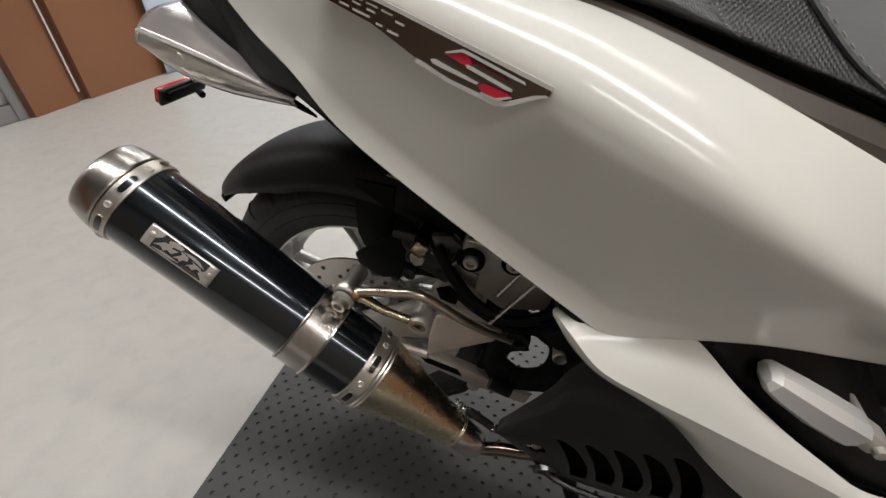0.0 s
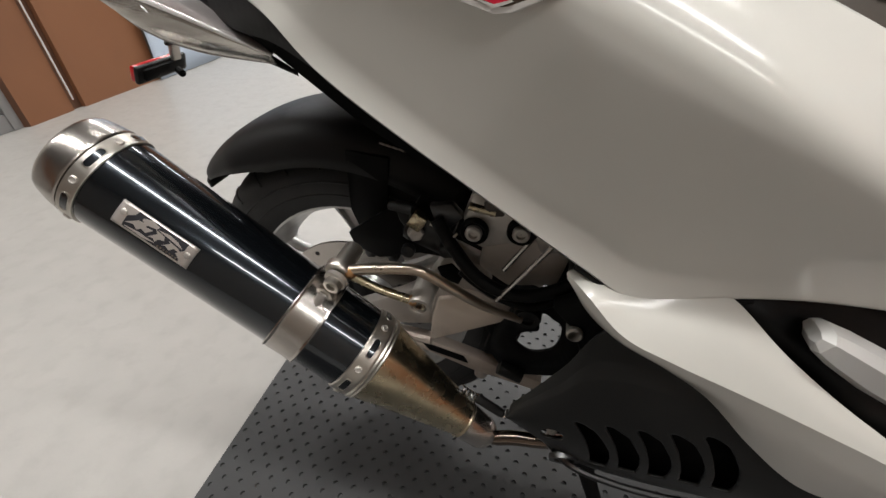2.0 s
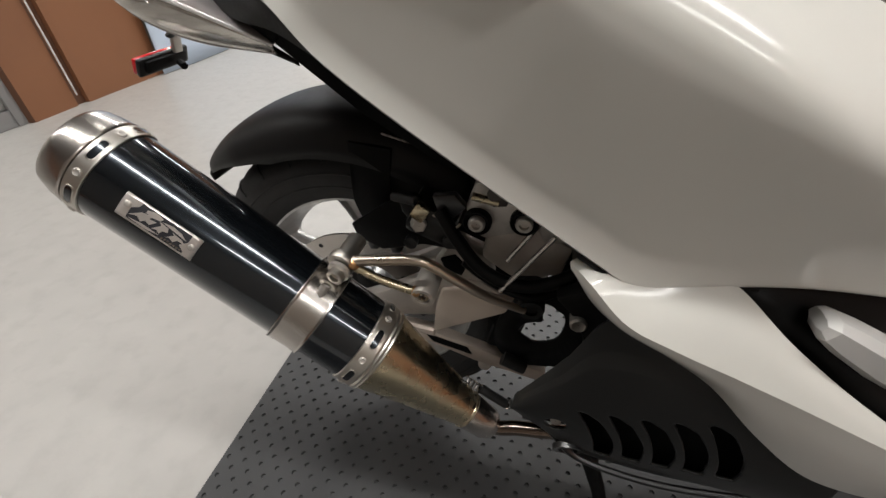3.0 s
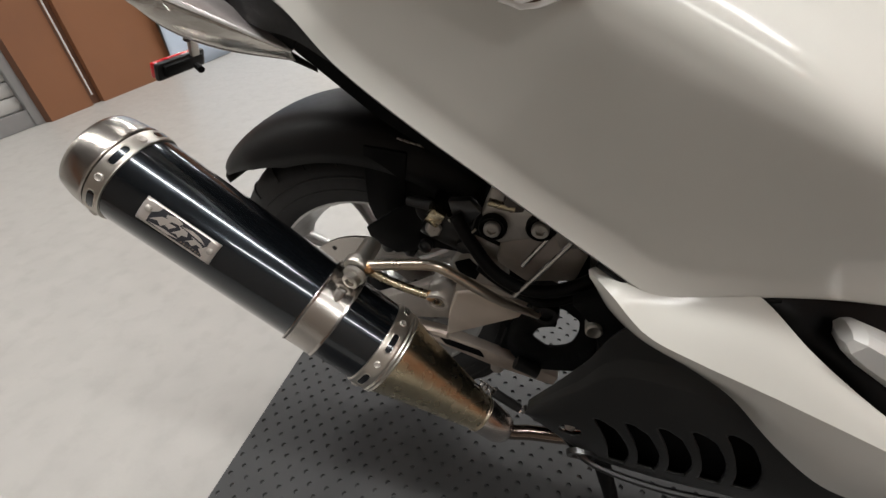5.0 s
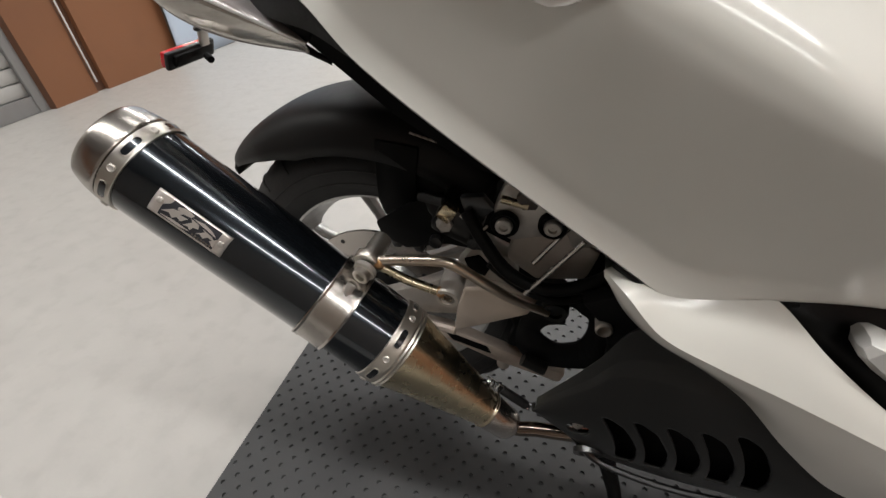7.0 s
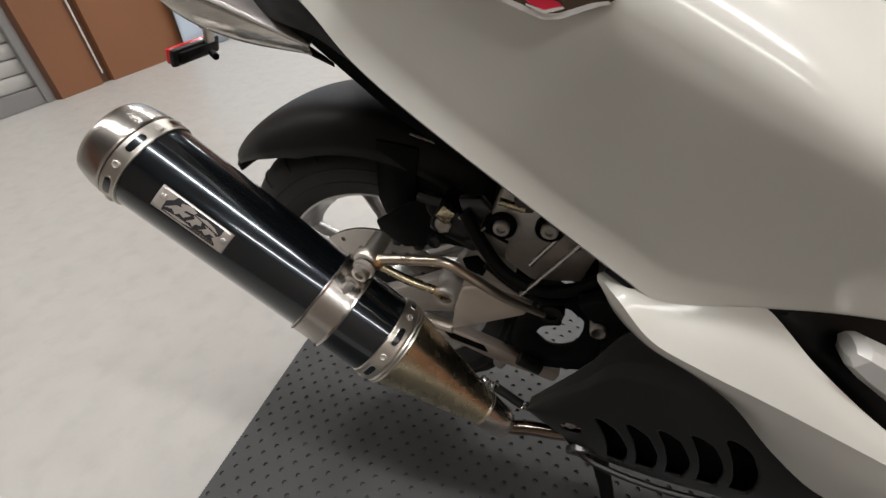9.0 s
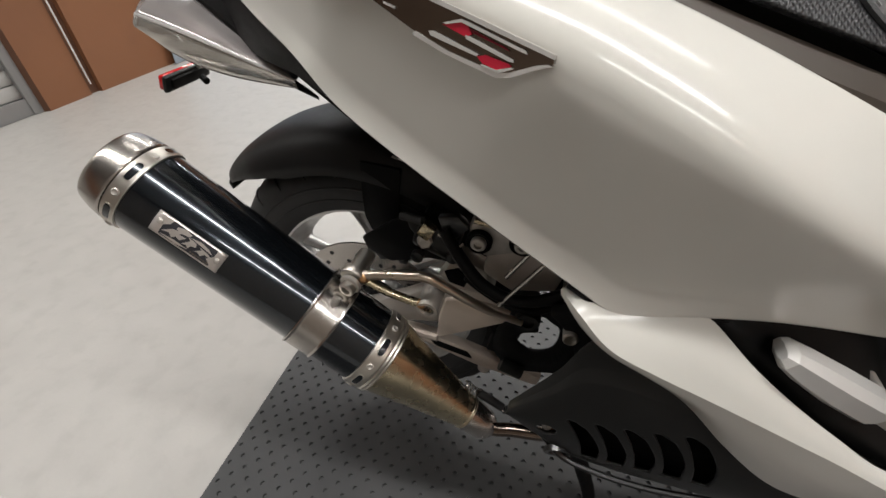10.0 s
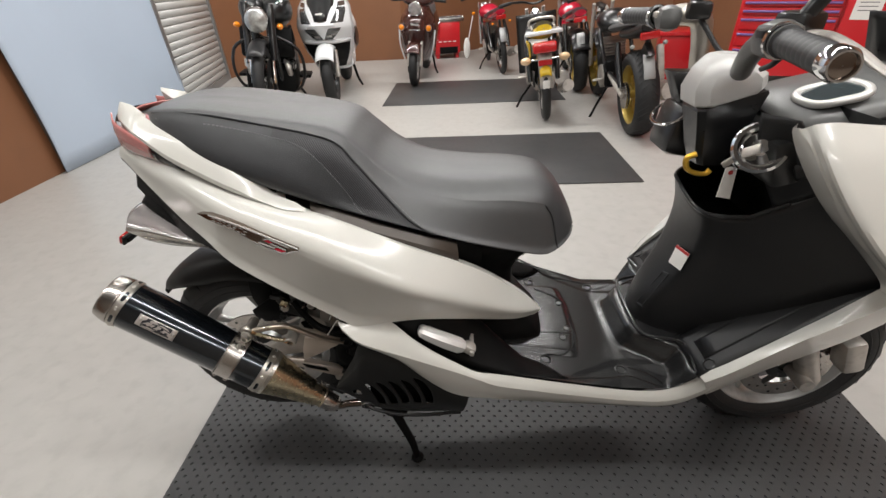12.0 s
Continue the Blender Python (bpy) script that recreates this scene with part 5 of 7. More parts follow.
RAX, RAZ = 0.008, 0.325
wheel(sc, "rear_wheel", (RAX, 0, RAZ), 0.252, 0.168, 0.125, RIMSILVER, 5, -1, 0.118, label="silver cast rear wheel")
wheel(sc, "front_wheel", (1.378, 0, 0.253), 0.247, 0.168, 0.115, RIMSILVER, 5, -1, 0.115, label="silver cast front wheel")

# rear hugger fender
rows = []
for i, a in enumerate(np.linspace(137, 52, 40)):
    th = radians(a)
    f = i / 39
    rr = 0.297 - 0.004 * f
    hwid = 0.044 + 0.036 * min(1.0, f * 5) ** 0.6
    drop = 0.036 * min(1.0, f * 3)
    sec = []
    for q in np.linspace(-1, 1, 21):
        rad = rr - drop * abs(q) ** 4 - 0.018 * q * q
        sec.append((RAX + rad * math.cos(th), hwid * math.sin(q * 1.45) / math.sin(1.45) * 1.0, RAZ + rad * math.sin(th)))
    rows.append(sec)
fn = part("rear_fender", Geo().grid(rows), FENDERP, sc, "black plastic rear mudguard hugging the tyre", solid=0.005, angle=50)
g = Geo().plate([(0.038, -0.080, 0.590), (0.092, -0.083, 0.585), (0.086, -0.083, 0.540), (0.082, -0.083, 0.490), (0.074, -0.083, 0.470), (0.052, -0.083, 0.478), (0.040, -0.083, 0.492), (0.034, -0.083, 0.512), (0.035, -0.083, 0.540)], (0, 0.006, 0), 0.002)
part("fender_arm", g, BLACKM, fn, "black fender bracket")
part("fender_tip", Geo().grid([[(RAX + rr * math.cos(radians(a)), y, RAZ + rr * math.sin(radians(a))) for y in np.linspace(-0.040, 0.040, 7)] for a, rr in ((130, 0.288), (137, 0.287), (140, 0.284), (141, 0.276))]), SHIELDP, fn, "paler worn fender lip", solid=0.004)
for x, z in ((0.055, 0.455), (0.085, 0.452)):
    part("arm_bolt", Geo().lathe((x, -0.086, z), (0, -1, 0), [(0, 0.009), (0.005, 0.009), (0.006, 0.007), (0.006, 0.0005)], 6), BLACKG, fn)
for k in range(9):
    part("vent_tooth", Geo().box((0.090 + 0.0072 * k, -0.091, 0.6055 - 0.0019 * k), (0.0065, 0.003, 0.0012), Matrix.Rotation(0.35, 4, "Y"), 0.0004), GREYMETAL, fn)
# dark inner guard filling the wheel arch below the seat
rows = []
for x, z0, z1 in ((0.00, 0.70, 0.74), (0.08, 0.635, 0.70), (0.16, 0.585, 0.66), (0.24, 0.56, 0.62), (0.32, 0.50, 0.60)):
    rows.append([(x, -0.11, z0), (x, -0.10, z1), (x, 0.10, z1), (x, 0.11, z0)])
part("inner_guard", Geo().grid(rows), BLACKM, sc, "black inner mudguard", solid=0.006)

# licence bracket with red reflector
br = part("plate_bracket", Geo().tube(smooth_curve([(-0.05, 0.02, 0.75), (-0.13, 0.02, 0.725), (-0.20, 0.02, 0.70), (-0.245, 0.02, 0.68)], 14), [0.024, 0.018, 0.012, 0.008], 10, flat=0.5), BLACKP, sc, "black licence plate bracket")
part("red_reflector", Geo().box((-0.264, 0.005, 0.654), (0.007, 0.084, 0.021), Matrix.Rotation(0.35, 4, "Y"), 0.003), REDLENS, br, "red plastic reflector")
part("reflector_frame", Geo().box((-0.257, 0.005, 0.652), (0.007, 0.088, 0.023), Matrix.Rotation(0.35, 4, "Y"), 0.003), SHIELDP, br)
part("frame_back", Geo().box((-0.252, 0.005, 0.651), (0.006, 0.070, 0.015), Matrix.Rotation(0.35, 4, "Y"), 0.002), BLACKM, br)
part("bracket_strut", Geo().box((-0.247, 0.028, 0.672), (0.006, 0.016, 0.050), Matrix.Rotation(0.25, 4, "Y"), 0.002), ALLOY, br)
part("bracket_bolt", Geo().lathe((-0.246, 0.020, 0.646), (0.8, -0.4, -0.3), [(0, 0.005), (0.012, 0.005), (0.012, 0.0005)], 8), BLACKM, br)

# turn signals: long clear wedge lamps under the tail
def ruled(a, b, n, m, bulge, flip):
    """A gently bowed skin between two curves, mirrored by flip."""
    A_, B_ = smooth_curve(a, n), smooth_curve(b, n)
    rows = []
    for i in range(n):
        f = i / (n - 1)
        rows.append([((A_[i] * (1 - q) + B_[i] * q + V3(bulge) * math.sin(math.pi * q) * (1 - f) ** 0.6) * V3((1, flip, 1))) for q in np.linspace(0, 1, m)])
    return Geo().grid(rows)


for s in (1, -1):
    ridge_line = [(-0.109, -0.168, 0.763), (-0.07, -0.165, 0.749), (-0.02, -0.160, 0.728), (0.026, -0.152, 0.706)]
    top_line = [(-0.122, -0.088, 0.777), (-0.078, -0.118, 0.762), (-0.02, -0.140, 0.734), (0.027, -0.150, 0.708)]
    low_line = [(-0.113, -0.166, 0.753), (-0.088, -0.158, 0.726), (-0.045, -0.150, 0.708), (0.025, -0.148, 0.699)]
    in_line = [(-0.108, -0.085, 0.742), (-0.075, -0.105, 0.726), (-0.02, -0.130, 0.706), (0.025, -0.146, 0.698)]
    sg = part("turn_signal", ruled(top_line, ridge_line, 24, 10, (-0.006, -0.004, 0.004), s), REFLECTOR, sc, "clear wedge-shaped rear turn signal", solid=0.002)
    part("lens_flank", ruled(ridge_line, low_line, 24, 8, (-0.001, -0.004, -0.003), s), FACETS, sg, "finely faceted lens flank", solid=0.002)
    part("lens_underside", ruled(low_line, in_line, 24, 6, (0, 0, -0.003), s), FACETS, sg, solid=0.002)
    cap_pts = [V3(q) * V3((1, s, 1)) for q in (ridge_line[0], low_line[0], in_line[0], top_line[0])]
    part("lens_end", Geo().grid([[cap_pts[0], cap_pts[3]], [cap_pts[1], cap_pts[2]]]), FACETS, sg, solid=0.002)
    # bright tube laid on as the highlight of the lens edge
    part("lens_edge", Geo().tube(smooth_curve(ridge_line, 24) * V3((1, s, 1)), 0.0016, 8), BRIGHT, sg, "bright line painted as the lens edge highlight")
    part("lens_edge", Geo().tube(smooth_curve(top_line, 24) * V3((1, s, 1)), 0.0018, 8), GREYMETAL, sg)
    part("lens_edge", Geo().tube(smooth_curve(low_line, 24) * V3((1, s, 1)), 0.0014, 8), REFLECTOR, sg)
    # bright slivers painted on the flank as glints
    for k in range(7):
        f = 0.10 + 0.11 * k
        ra, rb = smooth_curve(ridge_line, 101), smooth_curve(low_line, 101)
        q = 0.30 + 0.18 * math.sin(2.3 * k)
        off = V3((0, -0.0028, -0.0012)) * (1 - f) ** 0.6
        pts = [(ra[int(f * 100) + j] * (1 - q - 0.03 * j) + rb[int(f * 100) + j] * (q + 0.03 * j) + off) * V3((1, s, 1)) for j in (0, 4, 8)]
        part("lens_streak", Geo().tube(pts, [0.0003, 0.0011, 0.0003], 6), BRIGHT, sg)
    base_line = [(-0.098, -0.080, 0.800), (-0.055, -0.108, 0.785), (-0.01, -0.135, 0.752), (0.036, -0.152, 0.716)]
    part("lamp_base", ruled(top_line, base_line, 16, 5, (0, -0.002, 0.002), s), BLACKM, sg, "black lamp base", solid=0.004)
    base_low = [(-0.098, -0.070, 0.765), (-0.055, -0.095, 0.745), (-0.01, -0.125, 0.715), (0.045, -0.148, 0.690)]
    part("lamp_base", ruled(in_line, base_low, 16, 5, (0, 0, -0.002), s), BLACKM, sg, solid=0.004)

# ---- exhaust ----
AXP, AXD = V3((0.0, -0.2026, 0.4678)), V3((1.0, -0.0133, -0.8082))
AXD /= np.linalg.norm(AXD)
E1 = V3((0, -1, 0)) - (V3((0, -1, 0)) @ AXD) * AXD
E1 /= np.linalg.norm(E1)
E2 = np.cross(E1, AXD)
E2 = E2 if E2[2] > 0 else -E2


def ax(s, ang=0.0, r=0.0):
    a = radians(ang)
    return AXP + s * AXD + r * (math.cos(a) * E1 + math.sin(a) * E2)


def ring_loft(stations, n=64):
    """Rings about the exhaust's axis: (s, radius, slant)."""
    return Geo().grid([[ax(s + sl * math.cos(radians(a)), a, r) for a in np.arange(n) * 360 / n] for s, r, sl in stations], True)


mf = part("muffler", ring_loft([(-0.205, 0.044, 0), (-0.2035, 0.0492, 0), (0.10, 0.0492, 0), (0.1015, 0.044, 0)]), MUFFLER, sc, "polished blue-black muffler can")
part("end_cap", ring_loft([(-0.204, 0.0480, 0), (-0.2150, 0.0480, 0), (-0.2156, 0.0474, 0), (-0.2164, 0.0474, 0), (-0.2168, 0.0502, 0), (-0.2180, 0.0508, 0), (-0.2200, 0.0505, 0), (-0.2290, 0.0492, 0), (-0.2410, 0.0462, 0.001), (-0.2446, 0.0448, 0.001), (-0.2460, 0.0434, 0.001), (-0.2452, 0.0410, 0.001), (-0.238, 0.0385, 0.001), (-0.215, 0.034, 0)]), STEEL, mf, "brushed steel conical end cap")
part("outlet_bore", ring_loft([(-0.236, 0.0382, 0.001), (-0.19, 0.034, 0), (-0.19, 0.001, 0)]), MATHOLE, mf)
band1 = part("rivet_band", ring_loft([(-0.2154, 0.0493, 0), (-0.2148, 0.0509, 0), (-0.2142, 0.0512, 0), (-0.2134, 0.0512, 0), (-0.2014, 0.0512, 0), (-0.2006, 0.0512, 0), (-0.1998, 0.0509, 0), (-0.1994, 0.0493, 0)]), SATIN, mf, "steel band with rivets and slots")
band2 = part("rivet_band", ring_loft([(0.0950, 0.0493, 0), (0.0956, 0.0508, 0), (0.0964, 0.0511, 0), (0.0972, 0.0511, 0), (0.1120, 0.0511, 0), (0.1130, 0.0511, 0), (0.1150, 0.0500, 0), (0.1172, 0.0512, 0), (0.1196, 0.0500, 0), (0.1215, 0.0508, 0), (0.1232, 0.0480, 0)]), SATIN, mf)
for band, s0 in ((band1, -0.2072), (band2, 0.1048)):
    for k in range(6):
        a = 33 + 60 * k
        o = ax(s0, a, 0.0510)
        part("rivet", Geo().lathe(o, o - ax(s0, a, 0), [(0, 0.0042), (0.0010, 0.0040), (0.0017, 0.0031), (0.0010, 0.0018), (0.0010, 0.0003)], 14), ALLOY, band)
        g = Geo()
        b0 = a + 30
        g.grid([[ax(s0 + q * 0.0034 * min(1.0, math.sqrt(max(0.0, 1 - max(0.0, (abs(f) - 0.70) / 0.30) ** 2)) + 0.02), b0 + 12.4 * f, 0.05155) for q in (-1, 0, 1)] for f in np.linspace(-1, 1, 19)])
        part("slot", g, MUFFLER, band)
        pts = [ax(s0 + 0.0039 * math.sin(t), b0 + 8.8 * (1 if math.cos(t) > 0 else -1) + 4.2 * math.cos(t), 0.0514) for t in np.arange(33) * 2 * math.pi / 32]
        part("slot_lip", Geo().tube(pts, 0.0007, 6, False), SATIN, band)
# name plate riveted to the can; its raised device is drawn as plain strokes
def on_can(s, a, r=0.0498):
    return ax(s, a, r)


def can_patch(pts, r, t=0.0008):
    m = len(pts)
    a = [on_can(s, an, r) for s, an in pts]
    b = [on_can(s, an, r + t) for s, an in pts]
    return Geo().add(a + b, [tuple(range(m))[::-1], tuple(range(m, 2 * m))] + [(i, (i + 1) % m, m + (i + 1) % m, m + i) for i in range(m)])


S0, S1, A0, A1 = -0.1655, -0.0880, 18.5, 46.0


def plate_grid(s0, s1, a0, a1, r):
    return Geo().grid([[on_can(s, a, r) for a in np.linspace(a0, a1, 9)] for s in np.linspace(s0, s1, 12)])


npl = part("name_plate", plate_grid(S0, S1, A0, A1, 0.0500), PLATE, mf, "riveted steel plate with a raised emblem", solid=0.0012)
part("plate_field", plate_grid(S0 + (S1 - S0) * 0.13, S0 + (S1 - S0) * 0.87, A0 + (A1 - A0) * 0.09, A0 + (A1 - A0) * 0.92, 0.0508), DARKINK, npl)


def emblem(pts):
    """A flat raised shape on the plate: points in (0..1, 0..1) of its face."""
    return can_patch([(S0 + (S1 - S0) * a, A0 + (A1 - A0) * b) for a, b in pts], 0.0509, 0.0006)


for pts in ([(0.15, 0.30), (0.26, 0.62), (0.40, 0.72), (0.36, 0.56), (0.46, 0.60), (0.40, 0.36), (0.34, 0.42), (0.30, 0.28), (0.24, 0.40)],
            [(0.30, 0.80), (0.40, 0.92), (0.50, 0.84), (0.48, 0.72), (0.38, 0.66), (0.30, 0.70)],
            [(0.44, 0.30), (0.52, 0.60), (0.48, 0.70), (0.60, 0.66), (0.62, 0.50), (0.56, 0.44), (0.54, 0.28), (0.50, 0.36)],
            [(0.50, 0.74), (0.64, 0.82), (0.76, 0.76), (0.84, 0.62), (0.74, 0.66), (0.62, 0.70)],
            [(0.62, 0.30), (0.70, 0.56), (0.66, 0.62), (0.80, 0.56), (0.86, 0.44), (0.76, 0.46), (0.72, 0.30), (0.66, 0.38)],
            [(0.16, 0.16), (0.34, 0.24), (0.54, 0.22), (0.40, 0.13), (0.28, 0.14)], [(0.13, 0.55), (0.13, 0.92), (0.22, 0.92), (0.20, 0.72)], [(0.87, 0.20), (0.80, 0.36), (0.87, 0.62)]):
    part("emblem_shape", emblem(pts), PLATE, npl)
for k in range(7):
    part("emblem_bar", emblem([(0.58 + 0.040 * k, 0.15), (0.602 + 0.040 * k, 0.15), (0.606 + 0.040 * k, 0.24), (0.584 + 0.040 * k, 0.24)]), STEEL, npl)
for a, b in ((0.08, 0.60), (0.93, 0.52)):
    o = on_can(S0 + (S1 - S0) * a, A0 + (A1 - A0) * b, 0.0506)
    part("rivet", Geo().lathe(o, o - ax(S0 + (S1 - S0) * a), [(0, 0.0034), (0.0012, 0.0032), (0.0020, 0.0020), (0.0020, 0.0003)], 12), ALLOY, npl)
# clamp with lug and bolts
clamp = part("clamp", ring_loft([(0.0100, 0.0494, 0), (0.0104, 0.0524, 0), (0.0114, 0.0530, 0), (0.0126, 0.0524, 0), (0.0134, 0.0519, 0), (0.0142, 0.05185, 0), (0.0430, 0.05185, 0), (0.0438, 0.0519, 0), (0.0446, 0.0524, 0), (0.0458, 0.0530, 0), (0.0468, 0.0524, 0), (0.0472, 0.0494, 0)]), STEEL, mf, "brushed steel muffler clamp")
lug = V3((0.062, -0.196, 0.502))
# welded sleeve and bolt on the band
part("clamp_sleeve", Geo().lathe(lug + V3((0.006, 0.030, 0.006)), (-0.10, -1, -0.16), [(-0.012, 0.001), (-0.012, 0.0105), (0.020, 0.0105), (0.018, 0.0150), (0.025, 0.0152), (0.027, 0.0140), (0.027, 0.001)], 28), SATIN, clamp, "welded steel sleeve")
part("clamp_washer", Geo().lathe(lug + V3((0.002, -0.0005, -0.004)), (-0.15, -1, -0.08), [(-0.003, 0.0125), (0.0012, 0.0125), (0.0018, 0.0118), (0.0018, 0.0060)], 28), ALLOY, clamp)
part("clamp_bolt", Geo().lathe(lug + V3((0.0015, -0.002, -0.0055)), (-0.15, -1, -0.08), [(0.0, 0.0094), (0.0070, 0.0092), (0.0080, 0.0082), (0.0080, 0.0052), (0.0035, 0.0050), (0.0035, 0.0003)], 20), SATIN, clamp, "hex socket bolt")
o = ax(0.0290, 74, 0.0560)
part("clamp_nib", Geo().lathe(o, V3((-0.35, -0.6, -0.75)), [(-0.004, 0.0048), (0.004, 0.0046), (0.009, 0.0016), (0.010, 0.0003)], 10), ALLOY, clamp)
for ss in (0.018, 0.043):
    o = ax(ss, -70, 0.052)
    part("clamp_nut", Geo().lathe(o, ax(ss, -70, 0.06) - o, [(-0.002, 0.008), (0.008, 0.008), (0.009, 0.006), (0.013, 0.005), (0.013, 0.0005)], 6), GREYMETAL, clamp)
cone = part("exhaust_cone", ring_loft([(0.123, 0.0482, 0), (0.126, 0.0478, 0), (0.160, 0.0405, 0), (0.252, 0.0228, 0), (0.256, 0.0222, 0)]), GOLDSTEEL, mf, "heat-tinted steel cone")
part("sleeve_step", ring_loft([(0.2545, 0.0226, 0), (0.2565, 0.0236, 0), (0.2585, 0.0230, 0)]), TUBESTEEL, cone)
part("weld_bead", Geo().tube([ax(0.2565, a, 0.0224) for a in np.arange(0, 361, 8)], 0.0014, 6, False), GOLDSTEEL, cone)
part("outlet_sleeve", ring_loft([(0.256, 0.0222, 0), (0.262, 0.0224, 0), (0.288, 0.0205, 0), (0.296, 0.0170, 0), (0.299, 0.0140, 0)]), STEEL, mf, "steel coupling sleeve")
c = [ax(0.285), ax(0.296), ax(0.306) + V3((0.003, 0.001, 0.003)), (0.262, -0.203, 0.283), (0.300, -0.200, 0.285), (0.36, -0.19, 0.29), (0.46, -0.15, 0.30)]
part("header_pipe", Geo().tube(smooth_curve(c, 30), 0.0090, 14), DARKCHROME, mf, "dull darkened steel header pipe")
# retaining spring and hook
hk = V3((0.190, -0.188, 0.338))
part("spring_hook", Geo().tube(smooth_curve([hk + V3((-0.012, 0.0, 0.002)), hk + V3((-0.004, -0.006, 0.010)), hk + V3((0.006, -0.004, 0.002)), hk + V3((-0.002, -0.002, -0.004))], 16), 0.0018, 6), CHROME, cone)
a, b = hk + V3((0.004, 0.004, -0.002)), V3((0.252, -0.186, 0.298))
hel = []
for k in range(121):
    f = k / 120
    p = a + (b - a) * f
    d, u1, w1 = turned(b - a)
    hel.append(p + 0.0042 * (math.cos(f * 16 * 2 * math.pi) * u1 + math.sin(f * 16 * 2 * math.pi) * w1))
part("retaining_spring", Geo().tube(hel, 0.0010, 5), CHROME, cone, "coiled retaining spring")
part("spring_sleeve", Geo().rod(a + (b - a) * 0.32, a + (b - a) * 0.88, 0.0058, 12), RUBBER, cone, "black rubber spring sleeve")
# tubular hanger bracket
c = smooth_curve([(0.076, -0.188, 0.507), (0.107, -0.184, 0.510), (0.145, -0.180, 0.512), (0.163, -0.176, 0.502), (0.189, -0.168, 0.478), (0.217, -0.155, 0.450), (0.255, -0.143, 0.426)], 40)
hg = part("hanger_bracket", Geo().tube(c, [0.0058, 0.0056, 0.0056, 0.0054, 0.0044], 14), TUBESTEEL, sc, "heat-tinted tubular exhaust hanger")
part("hanger_strut", Geo().tube(smooth_curve([(0.074, -0.186, 0.500), (0.105, -0.186, 0.485), (0.143, -0.180, 0.468)], 12), 0.0052, 12), GOLDSTEEL, hg)
for o, r_ in (((0.079, -0.189, 0.505), 0.0068), ((0.141, -0.181, 0.470), 0.0062)):
    part("weld_bead", Geo().ball(o, (r_, r_, r_ * 1.1), 12), COPPERWELD, hg, "copper-coloured weld")
part("mount_boss", Geo().lathe((0.149, -0.150, 0.468), (0, -1, -0.08), [(-0.01, 0.0005), (-0.01, 0.0135), (0.034, 0.0135), (0.036, 0.0125), (0.036, 0.0085), (0.030, 0.008), (0.030, 0.0003)], 24), ALLOY, hg, "bolted mounting boss")
part("mount_bolt", Geo().lathe((0.1485, -0.183, 0.4655), (0, -1, -0.08), [(-0.004, 0.0078), (0.001, 0.0076), (0.001, 0.0045), (-0.003, 0.0042), (-0.003, 0.0003)], 6), STEEL, hg)
part("mount_boss", Geo().lathe((0.262, -0.112, 0.430), (0, -1, -0.05), [(-0.01, 0.0005), (-0.01, 0.0155), (0.030, 0.0155), (0.033, 0.0140), (0.033, 0.0085), (0.029, 0.008), (0.029, 0.0003)], 24), SHIELDP, hg, "dark rubber-bushed boss")

# ---- swing arm, engine, brake ----
g = Geo().plate([(0.02, -0.112, 0.335), (0.09, -0.112, 0.352), (0.142, -0.112, 0.362), (0.20, -0.112, 0.375), (0.255, -0.112, 0.400), (0.20, -0.112, 0.432), (0.145, -0.112, 0.440), (0.09, -0.112, 0.405), (0.02, -0.112, 0.37)], (0, 0.022, 0), 0.005)
swa = part("swing_arm", g, GREYMETAL, sc, "grey cast swing arm")
outline = [(0.140, -0.132, 0.352), (0.180, -0.130, 0.372), (0.214, -0.126, 0.388), (0.252, -0.120, 0.404), (0.214, -0.117, 0.416), (0.178, -0.116, 0.422), (0.150, -0.117, 0.414), (0.142, -0.124, 0.385)]
part("arm_web", Geo().plate(outline, (0.0, 0.012, 0.004), 0.003), WARMCAST, swa, "warm grey cast web of the swing arm")
part("arm_rib", Geo().tube(smooth_curve([(0.030, -0.118, 0.352), (0.090, -0.120, 0.345), (0.140, -0.126, 0.346)], 12), 0.006, 8), WARMCAST, swa)
# black plate painted in as the shade of an opening
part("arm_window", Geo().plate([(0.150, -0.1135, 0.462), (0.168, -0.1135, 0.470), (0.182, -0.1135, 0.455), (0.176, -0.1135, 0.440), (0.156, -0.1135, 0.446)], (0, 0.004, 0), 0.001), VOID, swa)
g = Geo().plate([(0.06, -0.106, 0.330), (0.125, -0.106, 0.322), (0.21, -0.106, 0.295), (0.292, -0.106, 0.270), (0.286, -0.106, 0.248), (0.19, -0.106, 0.271), (0.11, -0.106, 0.302), (0.06, -0.106, 0.30)], (0, 0.02, 0), 0.005)
part("lower_link", g, WARMCAST, swa, "grey cast lower link")
# the link's slot is a black patch standing for its shade
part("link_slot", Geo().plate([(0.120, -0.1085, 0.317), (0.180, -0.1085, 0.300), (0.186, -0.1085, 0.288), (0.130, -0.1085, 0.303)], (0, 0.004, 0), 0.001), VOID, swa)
part("link_knuckle", Geo().rod((0.232, -0.128, 0.318), (0.262, -0.128, 0.306), 0.010, 12), SHIELDP, swa, "dark link knuckle")
part("drain_plug", Geo().lathe((0.203, -0.09, 0.262), (0, -0.3, -1), [(-0.012, 0.010), (0.012, 0.010), (0.016, 0.007), (0.016, 0.0005)], 12), GREYMETAL, swa)
g = Geo().plate([(0.135, -0.110, 0.44), (0.165, -0.110, 0.488), (0.205, -0.110, 0.470), (0.215, -0.110, 0.43), (0.18, -0.110, 0.415)], (0, 0.03, 0), 0.006)
part("caliper_mount", g, ALLOY, swa)
